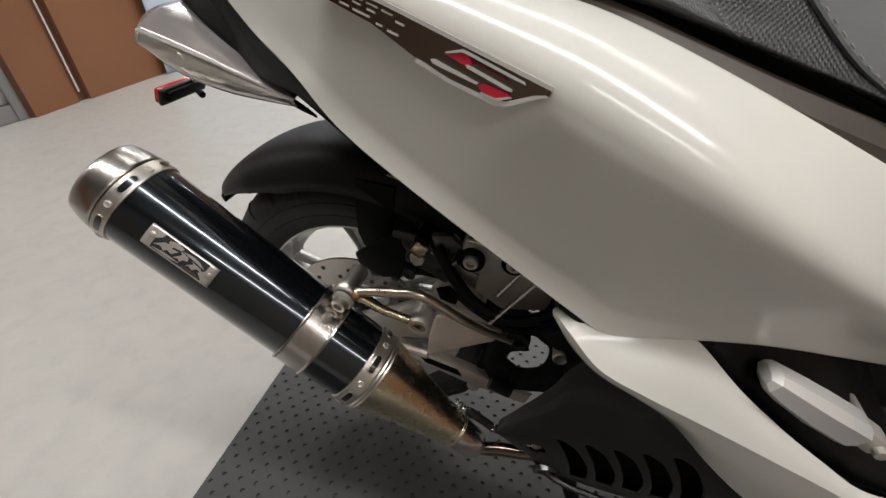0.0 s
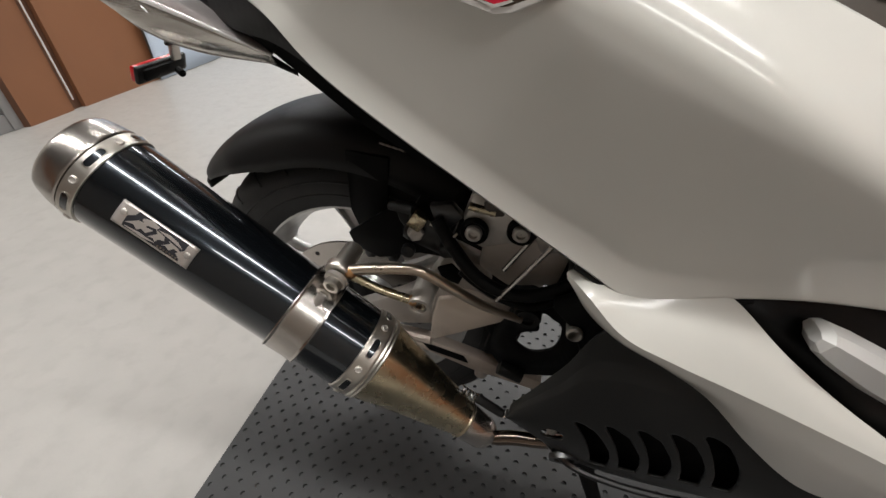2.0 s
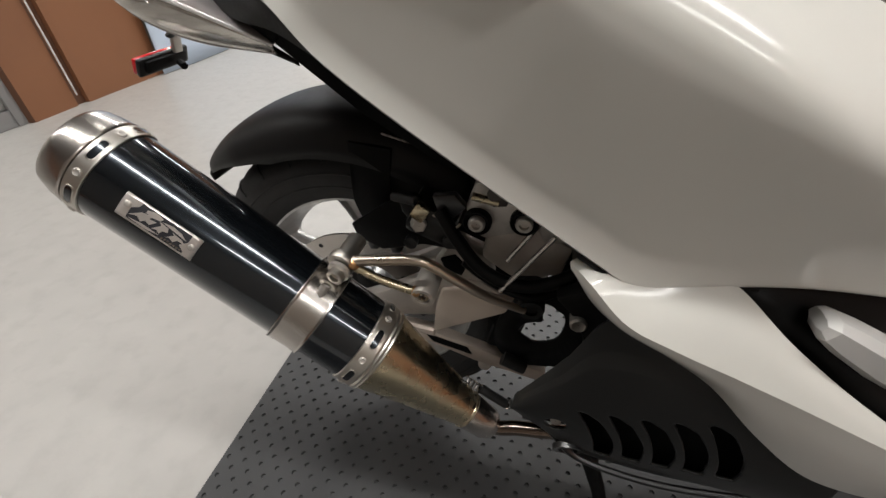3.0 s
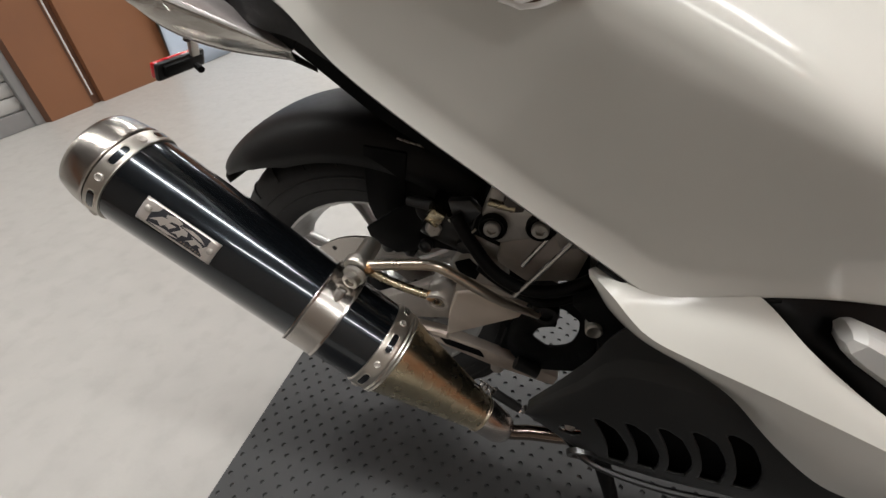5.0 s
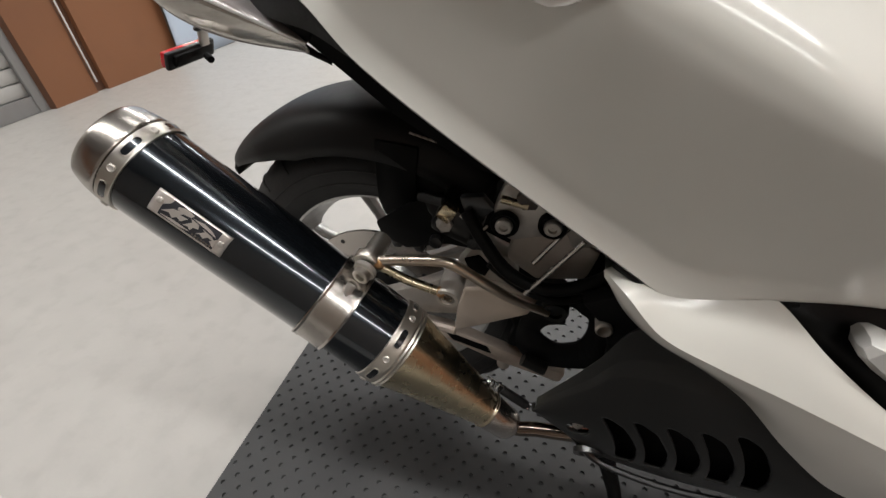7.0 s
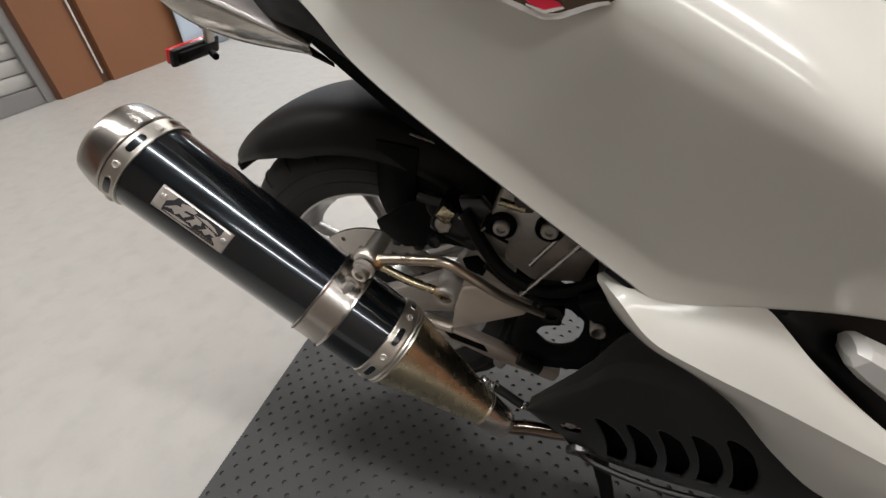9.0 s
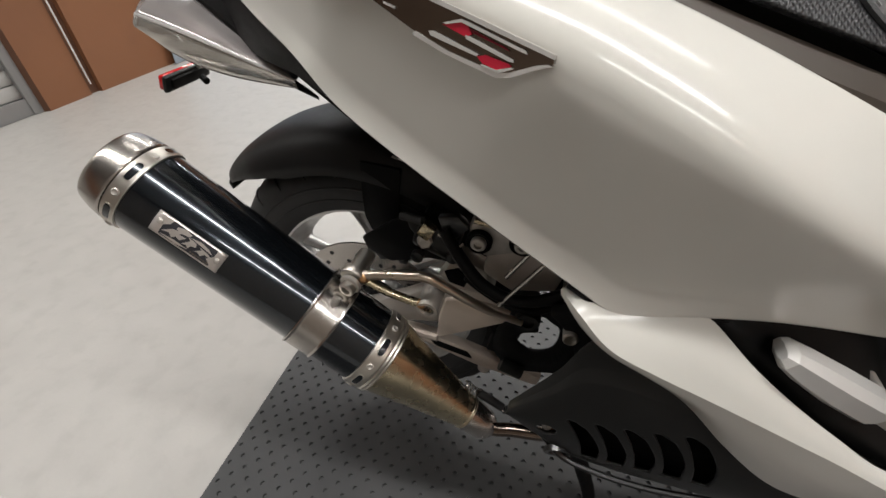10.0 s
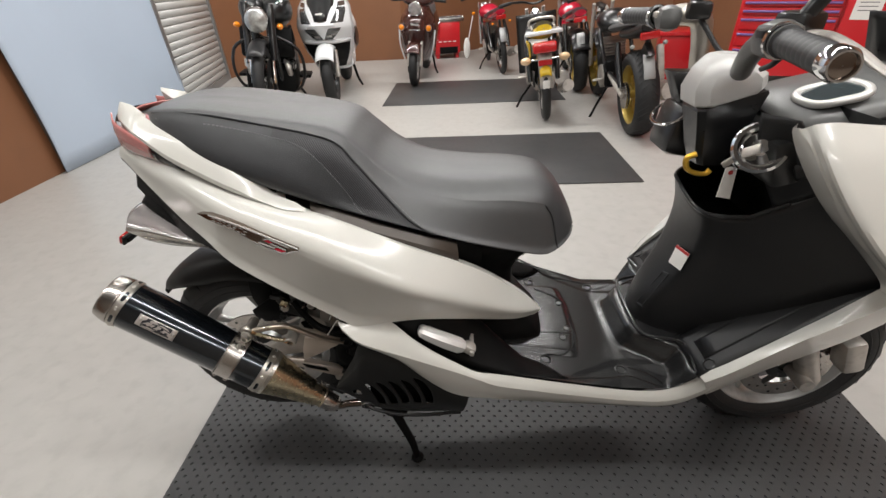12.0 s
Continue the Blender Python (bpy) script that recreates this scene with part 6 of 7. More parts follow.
part("axle_nut", Geo().lathe((RAX, -0.118, RAZ), (0, -1, 0), [(-0.02, 0.018), (0.0, 0.018), (0.004, 0.014), (0.012, 0.014), (0.013, 0.011), (0.018, 0.009), (0.018, 0.0005)], 6), ALLOY, swa)
g = Geo().plate([(0.195, -0.10, 0.385), (0.235, -0.10, 0.392), (0.246, -0.10, 0.372), (0.243, -0.10, 0.33), (0.235, -0.10, 0.30), (0.205, -0.10, 0.305), (0.215, -0.10, 0.345)], (0, 0.02, 0), 0.004)
part("link_arm", g, BLACKM, swa, "black suspension link")
# added black blocker plate; its large hole leaves the bright gap open
hole = [(0.269, 0.42), (0.281, 0.425), (0.292, 0.417), (0.301, 0.409), (0.303, 0.386), (0.295, 0.364), (0.273, 0.354), (0.26, 0.359), (0.249, 0.371), (0.255, 0.386), (0.266, 0.392), (0.277, 0.397)]
rim_ = [(0.262, 0.452), (0.315, 0.455), (0.340, 0.410), (0.340, 0.345), (0.320, 0.318), (0.252, 0.306), (0.222, 0.335), (0.222, 0.378), (0.236, 0.405), (0.245, 0.430)]
part("frame_plate", Geo().grid([[(x, -0.124, z) for x, z in smooth_curve(hole + hole[:1], 41)[:-1]], [(x, -0.120, z) for x, z in smooth_curve(rim_ + rim_[:1], 41)[:-1]]], True), BLACKM, sc, "added black blocker plate with a hole", solid=0.006)
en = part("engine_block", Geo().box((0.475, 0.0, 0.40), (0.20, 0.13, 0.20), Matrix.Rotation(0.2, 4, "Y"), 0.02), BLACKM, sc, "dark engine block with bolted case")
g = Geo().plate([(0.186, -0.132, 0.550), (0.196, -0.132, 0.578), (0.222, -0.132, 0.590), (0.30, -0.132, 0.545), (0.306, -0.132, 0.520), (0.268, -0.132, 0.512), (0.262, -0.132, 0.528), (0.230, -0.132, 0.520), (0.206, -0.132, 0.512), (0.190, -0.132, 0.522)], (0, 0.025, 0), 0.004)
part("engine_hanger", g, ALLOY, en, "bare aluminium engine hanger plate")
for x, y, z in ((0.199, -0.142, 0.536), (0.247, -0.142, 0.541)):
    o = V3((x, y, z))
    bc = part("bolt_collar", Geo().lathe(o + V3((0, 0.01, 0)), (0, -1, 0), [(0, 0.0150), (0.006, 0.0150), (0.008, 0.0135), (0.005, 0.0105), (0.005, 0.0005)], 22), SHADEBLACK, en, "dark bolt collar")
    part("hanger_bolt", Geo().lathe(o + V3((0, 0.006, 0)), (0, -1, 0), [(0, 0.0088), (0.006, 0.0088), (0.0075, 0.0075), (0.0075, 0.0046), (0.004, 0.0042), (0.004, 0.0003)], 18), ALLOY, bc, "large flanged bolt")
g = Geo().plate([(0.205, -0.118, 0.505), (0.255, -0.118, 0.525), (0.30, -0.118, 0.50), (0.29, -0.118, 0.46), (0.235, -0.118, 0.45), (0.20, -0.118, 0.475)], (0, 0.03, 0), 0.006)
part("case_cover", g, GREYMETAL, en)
# added black filler that hides bright floor behind the engine gap
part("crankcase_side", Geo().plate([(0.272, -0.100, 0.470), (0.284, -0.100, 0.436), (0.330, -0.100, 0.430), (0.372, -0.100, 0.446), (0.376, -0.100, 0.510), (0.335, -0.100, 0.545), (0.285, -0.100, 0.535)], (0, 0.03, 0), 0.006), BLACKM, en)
part("drain_fitting", Geo().rod((0.196, -0.146, 0.572), (0.222, -0.146, 0.567), 0.0042, 10), GOLDSTEEL, en, "tarnished brass drain fitting")
part("fitting_nut", Geo().lathe((0.222, -0.142, 0.574), (0.2, -1, 0.1), [(-0.004, 0.012), (0.005, 0.012), (0.006, 0.010), (0.006, 0.0005)], 6), TRIMBROWN, en)
c = smooth_curve([(0.160, -0.138, 0.548), (0.168, -0.142, 0.536), (0.180, -0.146, 0.518), (0.205, -0.148, 0.485), (0.238, -0.148, 0.468), (0.275, -0.146, 0.472), (0.312, -0.140, 0.495), (0.33, -0.13, 0.53)], 40)
part("black_hose", Geo().tube(c, 0.0075, 12), SHADEBLACK, en, "black rubber hose")
c = smooth_curve([(0.185, -0.14, 0.485), (0.205, -0.142, 0.470), (0.235, -0.142, 0.452), (0.265, -0.14, 0.445), (0.30, -0.13, 0.455)], 24)
part("black_hose", Geo().tube(c, 0.005, 10), SHADEBLACK, en)
for a, b in (((0.227, -0.154, 0.461), (0.278, -0.146, 0.534)), ((0.232, -0.138, 0.492), (0.268, -0.135, 0.550))):
    part("cable_rod", Geo().rod(a, b, 0.0027, 8), STEEL, en, "thin bright cable rod")
cal = part("brake_caliper", Geo().box((0.143, -0.098, 0.515), (0.055, 0.05, 0.042), Matrix.Rotation(0.4, 4, "Y"), 0.008), BLACKG, sc, "rear brake caliper with a brass fitting")
part("caliper_bracket", Geo().plate([(x, -0.112, z) for x, z in ((0.041, 0.499), (0.085, 0.530), (0.124, 0.549), (0.160, 0.522), (0.173, 0.502), (0.172, 0.477), (0.13, 0.480), (0.077, 0.465), (0.046, 0.480))], (0, 0.006, 0), 0.002), SHADEBLACK, cal, "black caliper bracket")
part("banjo_bolt", Geo().lathe((0.130, -0.122, 0.520), (0.4, -1, 0.2), [(0, 0.009), (0.012, 0.009), (0.014, 0.007), (0.014, 0.0005)], 6), ALLOY, cal)
part("hose_fitting", Geo().box((0.139, -0.136, 0.543), (0.017, 0.014, 0.020), Matrix.Rotation(0.6, 4, "Y"), 0.003), GOLDSTEEL, cal, "brass hose fitting")
part("hose_sleeve", Geo().rod((0.106, -0.128, 0.553), (0.134, -0.134, 0.553), 0.0050, 12), RUBBER, cal, "dark hose sleeve")
part("hose_clip", Geo().tube(smooth_curve([(0.154, -0.142, 0.544), (0.164, -0.143, 0.538), (0.177, -0.144, 0.532), (0.183, -0.143, 0.536)], 18), 0.0014, 6), SATIN, cal, "bent wire clip")
part("clip_bracket", Geo().plate([(0.152, -0.136, 0.562), (0.176, -0.137, 0.566), (0.188, -0.137, 0.552), (0.174, -0.138, 0.537), (0.157, -0.138, 0.546)], (0, 0.010, 0), 0.002), BLACKG, cal)
part("caliper_lug", Geo().plate([(0.106, -0.118, 0.550), (0.128, -0.120, 0.548), (0.146, -0.121, 0.528), (0.140, -0.121, 0.510), (0.122, -0.120, 0.512), (0.110, -0.118, 0.528)], (0, 0.010, 0), 0.003), SHIELDP, cal, "dark grey caliper casting")
for x, z in ((0.120, 0.492), (0.165, 0.498)):
    part("caliper_pin", Geo().lathe((x, -0.120, z), (0, -1, 0), [(0, 0.008), (0.008, 0.008), (0.009, 0.006), (0.009, 0.0005)], 12), BLACKG, cal)
# shock absorber on the far side
hel = [(0.10 + 0.10 * f + 0.028 * math.cos(f * 50), 0.13 + 0.028 * math.sin(f * 50), 0.36 + 0.22 * f) for f in np.linspace(0, 1, 160)]
part("shock_spring", Geo().tube(hel, 0.005, 6), BLACKG, sc, "black coil spring of the rear shock")
part("gear_case", Geo().box((0.12, 0.115, 0.33), (0.34, 0.08, 0.13), Matrix.Rotation(0.12, 4, "Y"), 0.03), GREYMETAL, sc, "grey transmission case on the far side")

# ---- black engine shield with slanted slots ----
lo_c = smooth_curve([(0.252, 0.374), (0.288, 0.335), (0.330, 0.303), (0.42, 0.288), (0.53, 0.292)], 241)
hi_c = smooth_curve([(0.257, 0.382), (0.300, 0.455), (0.335, 0.515), (0.42, 0.50), (0.56, 0.40)], 241)


def in_slot(x, z):
    """Slanted openings, leaning forward as they go down, and one round bolt hole."""
    if math.hypot((x - 0.300) / 0.0115, (z - 0.368) / 0.0105) < 1:
        return True
    for k in range(5):
        f = (z - 0.325 - 0.004 * k) / 0.075
        xc = 0.352 + 0.0275 * k - 0.026 * f + 0.007 * math.sin(math.pi * min(1, max(0, f)))
        if 0.0 < f < 1.02 - 14 * max(0.0, x - xc) and abs(x - xc) < 0.0105 - 0.004 * abs(f - 0.5):
            return True
    return False


verts, faces, cut = [], [], []
NV, NU = 150, 241
for i in range(NU):
    u = i / (NU - 1)
    for v in np.linspace(0, 1, NV):
        p = lo_c[i] * (1 - v) + hi_c[i] * v
        y = -0.232 - 0.012 * math.sin(math.pi * min(1, v * 1.2)) * (0.4 + u) + 0.03 * max(0.0, v - 0.75) + 0.05 * max(0.0, 0.12 - v)
        verts.append((p[0], y, p[1]))
for i in range(NU - 1):
    for j in range(NV - 1):
        q = (i * NV + j, i * NV + j + 1, (i + 1) * NV + j + 1, (i + 1) * NV + j)
        m = np.mean([verts[k] for k in q], axis=0)
        (cut if in_slot(m[0], m[2]) else faces).append(q)
# round off the slot outlines
side_of = {}
for group, fs in ((0, faces), (1, cut)):
    for q in fs:
        for k in range(4):
            side_of.setdefault(frozenset((q[k], q[(k + 1) % 4])), set()).add(group)
rim_near = {}
for e, groups in side_of.items():
    if len(groups) == 2:
        a, b = e
        rim_near.setdefault(a, []).append(b)
        rim_near.setdefault(b, []).append(a)
for _ in range(8):
    moved = {k: tuple(0.4 * np.array(verts[k]) + 0.6 * np.mean([verts[m] for m in ns], axis=0)) for k, ns in rim_near.items()}
    for k, p in moved.items():
        verts[k] = p
hs = part("engine_shield", Geo().add(verts, faces), SHIELDP, sc, "black plastic engine side shield with slanted slots", solid=0.003, angle=50)
# added black sheets stand for the unlit space behind slots and bolt hole
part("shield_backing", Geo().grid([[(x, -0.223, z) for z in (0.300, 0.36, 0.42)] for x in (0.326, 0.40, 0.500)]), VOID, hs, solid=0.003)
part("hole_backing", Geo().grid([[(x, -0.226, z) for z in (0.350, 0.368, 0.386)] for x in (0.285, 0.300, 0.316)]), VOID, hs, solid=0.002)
part("shield_bolt", Geo().lathe((0.3005, -0.2325, 0.3605), (0, -1, 0.25), [(-0.004, 0.0058), (0, 0.0054), (0, 0.0005)], 12), ALLOY, hs)
part("shield_lip", Geo().tube(smooth_curve([(0.30, -0.228, 0.330), (0.335, -0.236, 0.302), (0.42, -0.238, 0.287), (0.53, -0.232, 0.291)], 24), 0.004, 8), BLACKG, hs)
part("oval_boss", Geo().lathe((0.318, -0.236, 0.318), (0.1, -1, -0.3), [(-0.004, 0.016), (0.002, 0.016), (0.002, 0.011), (-0.003, 0.009), (-0.003, 0.0005)], 24), BLACKG, hs)
part("bracket_bolt", Geo().lathe((0.312, -0.165, 0.443), (0, -1, 0.1), [(-0.01, 0.009), (0.006, 0.009), (0.008, 0.007), (0.006, 0.004), (0.006, 0.0005)], 20), ALLOY, hs)
g = Geo().plate([(0.285, -0.17, 0.475), (0.33, -0.19, 0.52), (0.36, -0.20, 0.47), (0.36, -0.18, 0.36), (0.324, -0.165, 0.36), (0.322, -0.165, 0.41), (0.312, -0.165, 0.44)], (0, 0.02, 0), 0.004)
part("frame_bracket", g, BLACKM, sc, "black frame bracket")
part("belly_pan", Geo().grid([[(x, y, z + 0.02 * (abs(y) / 0.22) ** 2) for y in np.linspace(-0.165, 0.165, 9)] for x, z in ((0.345, 0.30), (0.45, 0.275), (0.70, 0.285), (0.95, 0.27), (1.08, 0.34))]), BLACKM, sc, "black belly pan", solid=0.008)

# ---- passenger foot pegs ----
for s in (1, -1):
    rows = []
    ends = [((0.452, -0.242, 0.558), 0.004, 0.010), ((0.457, -0.243, 0.555), 0.009, 0.013), ((0.470, -0.243, 0.547), 0.0115, 0.0145), ((0.50, -0.242, 0.529), 0.0140, 0.0155), ((0.530, -0.240, 0.512), 0.0145, 0.0150), ((0.540, -0.239, 0.506), 0.010, 0.011)]
    d = V3((0.845, 0.055, -0.53))
    upv = V3((0.53, 0.0, 0.845))
    for cpt, h, wd in ends:
        prof = [(1, 0.45), (0.6, 1.0), (-0.55, 1.0), (-1, 0.55), (-1, -0.6), (-0.6, -1), (0.6, -1), (1, -0.5)]
        rows.append([((V3(cpt) + upv * h * a + V3((0, -1, 0)) * wd * b) * V3((1, s, 1))) for a, b in prof])
    pg = part("foot_peg", Geo().grid(rows, True, True), PEGSILVER, sc, "folded silver passenger foot peg", angle=28)
    part("peg_pivot", Geo().box(V3((0.551, -0.234 * s, 0.499)), (0.026, 0.024, 0.020), Matrix.Rotation(0.56, 4, "Y"), 0.006), ALLOY, pg, "cast peg pivot")
    part("pivot_pin", Geo().rod((0.556, -0.252 * s, 0.497), (0.556, -0.195 * s, 0.497), 0.005, 10), ALLOY, pg)

# ---- centre stand ----
for s in (1, -1):
    c = smooth_curve([(0.330, -0.125 * s, 0.260), (0.352, -0.155 * s, 0.205), (0.372, -0.166 * s, 0.150), (0.392, -0.168 * s, 0.083), (0.402, -0.170 * s, MATZ + 0.010)], 24)
    leg = part("stand_leg", Geo().tube(c, [0.014, 0.013, 0.011, 0.010, 0.009], 12), BLACKM, sc, "black tubular centre stand leg")
    part("stand_foot", Geo().lathe((0.403, -0.170 * s, MATZ), (0, 0, 1), [(0.0, 0.0005), (0.0, 0.016), (0.006, 0.017), (0.012, 0.012), (0.014, 0.004)], 18), BLACKM, leg)
    part("pivot_lug", Geo().plate([(0.322, -0.165 * s, 0.215), (0.345, -0.165 * s, 0.225), (0.392, -0.165 * s, 0.205), (0.386, -0.165 * s, 0.182), (0.360, -0.165 * s, 0.170), (0.334, -0.165 * s, 0.186)], (0, 0.012 * s, 0), 0.003), BLACKM, leg)
part("stand_crossbar", Geo().rod((0.35, -0.11, 0.20), (0.35, 0.11, 0.20), 0.012, 10), BLACKM, sc)
part("stand_spring", Geo().rod((0.30, -0.10, 0.25), (0.37, -0.115, 0.15), 0.008, 10), GREYMETAL, sc)

# ---- fork, front mudguard ----
for s in (1, -1):
    top, bot = V3((1.235, -0.085 * s, 0.66)), V3((1.415, -0.085 * s, 0.24))
    fk = part("fork_leg", Geo().tube([bot, bot * 0.5 + top * 0.5, top], [0.021, 0.021, 0.018], 16), GREYMETAL, sc, "grey telescopic fork leg")
    part("fork_slider", Geo().tube([bot + V3((0.012, 0, -0.03)), bot, bot * 0.65 + top * 0.35], [0.016, 0.027, 0.026], 16), ALLOY, fk)
    part("axle_clamp", Geo().lathe((1.385, -0.115 * s, 0.250), (0, 1, 0), [(-0.012, 0.001), (-0.012, 0.018), (0.05, 0.018), (0.05, 0.001)], 18), ALLOY, fk)
part("front_caliper", Geo().box((1.475, -0.088, 0.330), (0.05, 0.055, 0.10), Matrix.Rotation(-0.3, 4, "Y"), 0.012), ALLOY, sc, "aluminium front brake caliper")
rows = []
for a in np.linspace(165, 35, 26):
    th = radians(a)
    rows.append([(1.378 + (0.272 - 0.02 * q * q) * math.cos(th), 0.075 * q, 0.253 + (0.272 - 0.035 * q * q) * math.sin(th)) for q in np.linspace(-1, 1, 13)])
part("front_fender", Geo().grid(rows), PEARL, sc, "pearl white front mudguard", solid=0.004)
# front screen and nose filler, seen from outside only
rows = []
for f in np.linspace(0, 1, 8):
    rows.append([(1.38 - 0.05 * f + 0.05 * (1 - q * q), 0.12 * q * (1 - 0.2 * f), 0.955 + 0.10 * f) for q in np.linspace(-1, 1, 13)])
part("wind_screen", Geo().grid(rows), BLACKG, sc, "short dark wind screen", solid=0.003)


# ---- the other motorcycles along the back of the room ----
LAMPGLASS = mat("headlamp_glass", (0.42, 0.42, 0.40), 0.15, 0.5, 0.8, 0.5, 45)

def headlamp(root, c, r, axis=(1, 0, -0.1)):
    hl = part("headlamp", Geo().lathe(c, axis, [(-0.10, 0.02), (-0.08, r * 0.7), (-0.02, r), (0.0, r * 1.05), (0.012, r * 1.05), (0.014, r * 0.98)], 24), CHROME, root, "round chrome headlamp")
    part("lens", Geo().lathe(c, axis, [(0.010, r), (0.020, r * 0.8), (0.026, r * 0.4), (0.027, 0.001)], 24), REFLECTOR, hl)
    return hl


def signal(root, c, material=AMBER, r=0.028):
    return part("turn_signal", Geo().ball(c, (r * 1.1, r, r * 0.85), 12), material, root)


def street_bike(name, label, at, base=1.35, R=0.30, tyre_w=0.12, rim=RIMSILVER, paint=REDP, tank=True, naked=True, spokes=5, twin=True, tail_lamp=True, exhaust_side=-1, big_can=False, wire=False):
    root = thing(name, label, "motorcycle", "parked motorcycles", at)
    rim_r = R * 0.70
    wheel(root, "rear_wheel", (0, 0, R), R, rim_r, tyre_w, rim, spokes, 1, 0.10, twin, False, n=40)
    wheel(root, "front_wheel", (base, 0, R), R, rim_r, tyre_w * 0.7, rim, spokes, -1, 0.14, twin, False, n=40)
    for s in (1, -1):
        part("swing_arm", Geo().tube([(0, s * (tyre_w * 0.5 + 0.03), R), (base * 0.2, s * 0.10, R + 0.03), (base * 0.38, s * 0.08, R + 0.06)], [0.016, 0.02, 0.024], 8), GREYMETAL, root)
        part("fork_leg", Geo().tube([(base, s * 0.085, R), (base - 0.07, s * 0.085, R + 0.25), (base - 0.17, s * 0.085, R + 0.58)], [0.022, 0.02, 0.018], 10), CHROME if wire else GREYMETAL, root)
        part("frame_tube", Geo().tube(smooth_curve([(base - 0.2, s * 0.03, R + 0.5), (base * 0.55, s * 0.12, R + 0.36), (base * 0.4, s * 0.11, R + 0.08)], 12), 0.018, 8), BLACKG, root)
        part("rear_shock", Geo().tube([(0.03, s * 0.12, R + 0.06), (0.12, s * 0.12, R + 0.22), (0.2, s * 0.11, R + 0.36)], [0.02, 0.028, 0.02], 10), BLACKG, root)
        part("foot_peg", Geo().rod((base * 0.42, s * 0.13, R + 0.02), (base * 0.42, s * 0.22, R + 0.02), 0.012, 8), ALLOY, root)
        part("mirror_stem", Geo().tube(smooth_curve([(base - 0.26, s * 0.22, R + 0.68), (base - 0.28, s * 0.27, R + 0.78), (base - 0.28, s * 0.30, R + 0.84)], 8), 0.006, 6), BLACKG, root)
        part("mirror", Geo().ball((base - 0.28, s * 0.32, R + 0.87), (0.015, 0.06, 0.035), 12), BLACKG, root)
        part("grip", Geo().rod((base - 0.31, s * 0.24, R + 0.665), (base - 0.35, s * 0.36, R + 0.65), 0.017, 10), RUBBER, root)
        signal(root, (base - 0.10, s * 0.17, R + 0.44), AMBER if wire else LAMPGLASS, 0.028 if wire else 0.02)
    part("handlebar", Geo().tube(smooth_curve([(base - 0.31, -0.25, R + 0.665), (base - 0.24, -0.12, R + 0.65), (base - 0.22, 0, R + 0.62), (base - 0.24, 0.12, R + 0.65), (base - 0.31, 0.25, R + 0.665)], 20), 0.011, 8), CHROME if wire else BLACKG, root)
    en = part("engine", Geo().box((base * 0.5, 0, R + 0.06), (0.34, 0.24, 0.24), None, 0.04), BLACKM, root, "dark engine with bright covers")
    for k in range(6):
        part("fin", Geo().box((base * 0.58, 0, R + 0.18 + 0.024 * k), (0.17, 0.19, 0.008), Matrix.Rotation(-0.2, 4, "Y"), 0.002), ALLOY, en)
    for s in (1, -1):
        part("side_cover", Geo().lathe((base * 0.48, s * 0.12, R + 0.03), (0, s, 0), [(-0.02, 0.10), (0.012, 0.10), (0.02, 0.085), (0.024, 0.03), (0.024, 0.001)], 20), ALLOY, en)
    if tank:
        rows = []
        for f, w, zt, zb in ((0.0, 0.05, 0.46, 0.42), (0.12, 0.11, 0.52, 0.38), (0.4, 0.145, 0.56, 0.36), (0.75, 0.13, 0.55, 0.37), (1.0, 0.05, 0.46, 0.42)):
            x = base * 0.42 + 0.42 * f
            rows.append([(x, w * math.cos(a), R + (zt + zb) / 2 + (zt - zb) / 2 * math.sin(a)) for a in np.arange(16) * 2 * math.pi / 16])
        part("fuel_tank", Geo().grid(rows, True, True), paint, root, "glossy fuel tank")
    rows = []
    for x, w, zt in ((base * 0.45, 0.09, 0.42), (base * 0.32, 0.125, 0.44), (base * 0.12, 0.12, 0.48), (-0.06, 0.07, 0.51)):
        rows.append([(x, w * math.cos(a), R + zt + 0.035 * math.sin(a)) for a in np.arange(14) * 2 * math.pi / 14])
    part("seat", Geo().grid(rows, True, True), VINYL, root, "black padded seat")
    rows = []
    for a in np.linspace(150, 50, 14):
        th = radians(a)
        rows.append([((R + 0.035) * math.cos(th), tyre_w * 0.62 * q, R + (R + 0.035 - 0.03 * q * q) * math.sin(th)) for q in np.linspace(-1, 1, 9)])
    if not big_can:
        part("rear_fender", Geo().grid(rows), BLACKG if naked else paint, root, solid=0.004)
    rows = []
    for a in np.linspace(140, 45, 14):
        th = radians(a)
        rows.append([(base + (R + 0.03) * math.cos(th), tyre_w * 0.5 * q, R + (R + 0.03 - 0.03 * q * q) * math.sin(th)) for q in np.linspace(-1, 1, 9)])
    part("front_fender", Geo().grid(rows), paint, root, solid=0.004)
    part("tail_cowl", Geo().grid([[(x, w * math.cos(a), R + z + h * math.sin(a)) for a in np.arange(12) * 2 * math.pi / 12] for x, w, z, h in ((0.16, 0.12, 0.43, 0.05), (-0.02, 0.10, 0.45, 0.05), (-0.20, 0.06, 0.50, 0.03))], True, True), paint, root)
    if tail_lamp:
        part("tail_lamp", Geo().box((-0.20, 0, R + 0.44), (0.03, 0.13, 0.05), None, 0.01), REDLENS, root, "red tail lamp")
        part("plate_holder", Geo().box((-0.24, 0, R + 0.24), (0.012, 0.08, 0.17), Matrix.Rotation(0.4, 4, "Y"), 0.004), GREYTRIM, root)
        for s in (1, -1):
            signal(root, (-0.19, s * 0.11, R + 0.38), AMBER if wire else LAMPGLASS, 0.018)
    headlamp(root, (base - 0.06, 0, R + 0.50), 0.085)
    s = exhaust_side
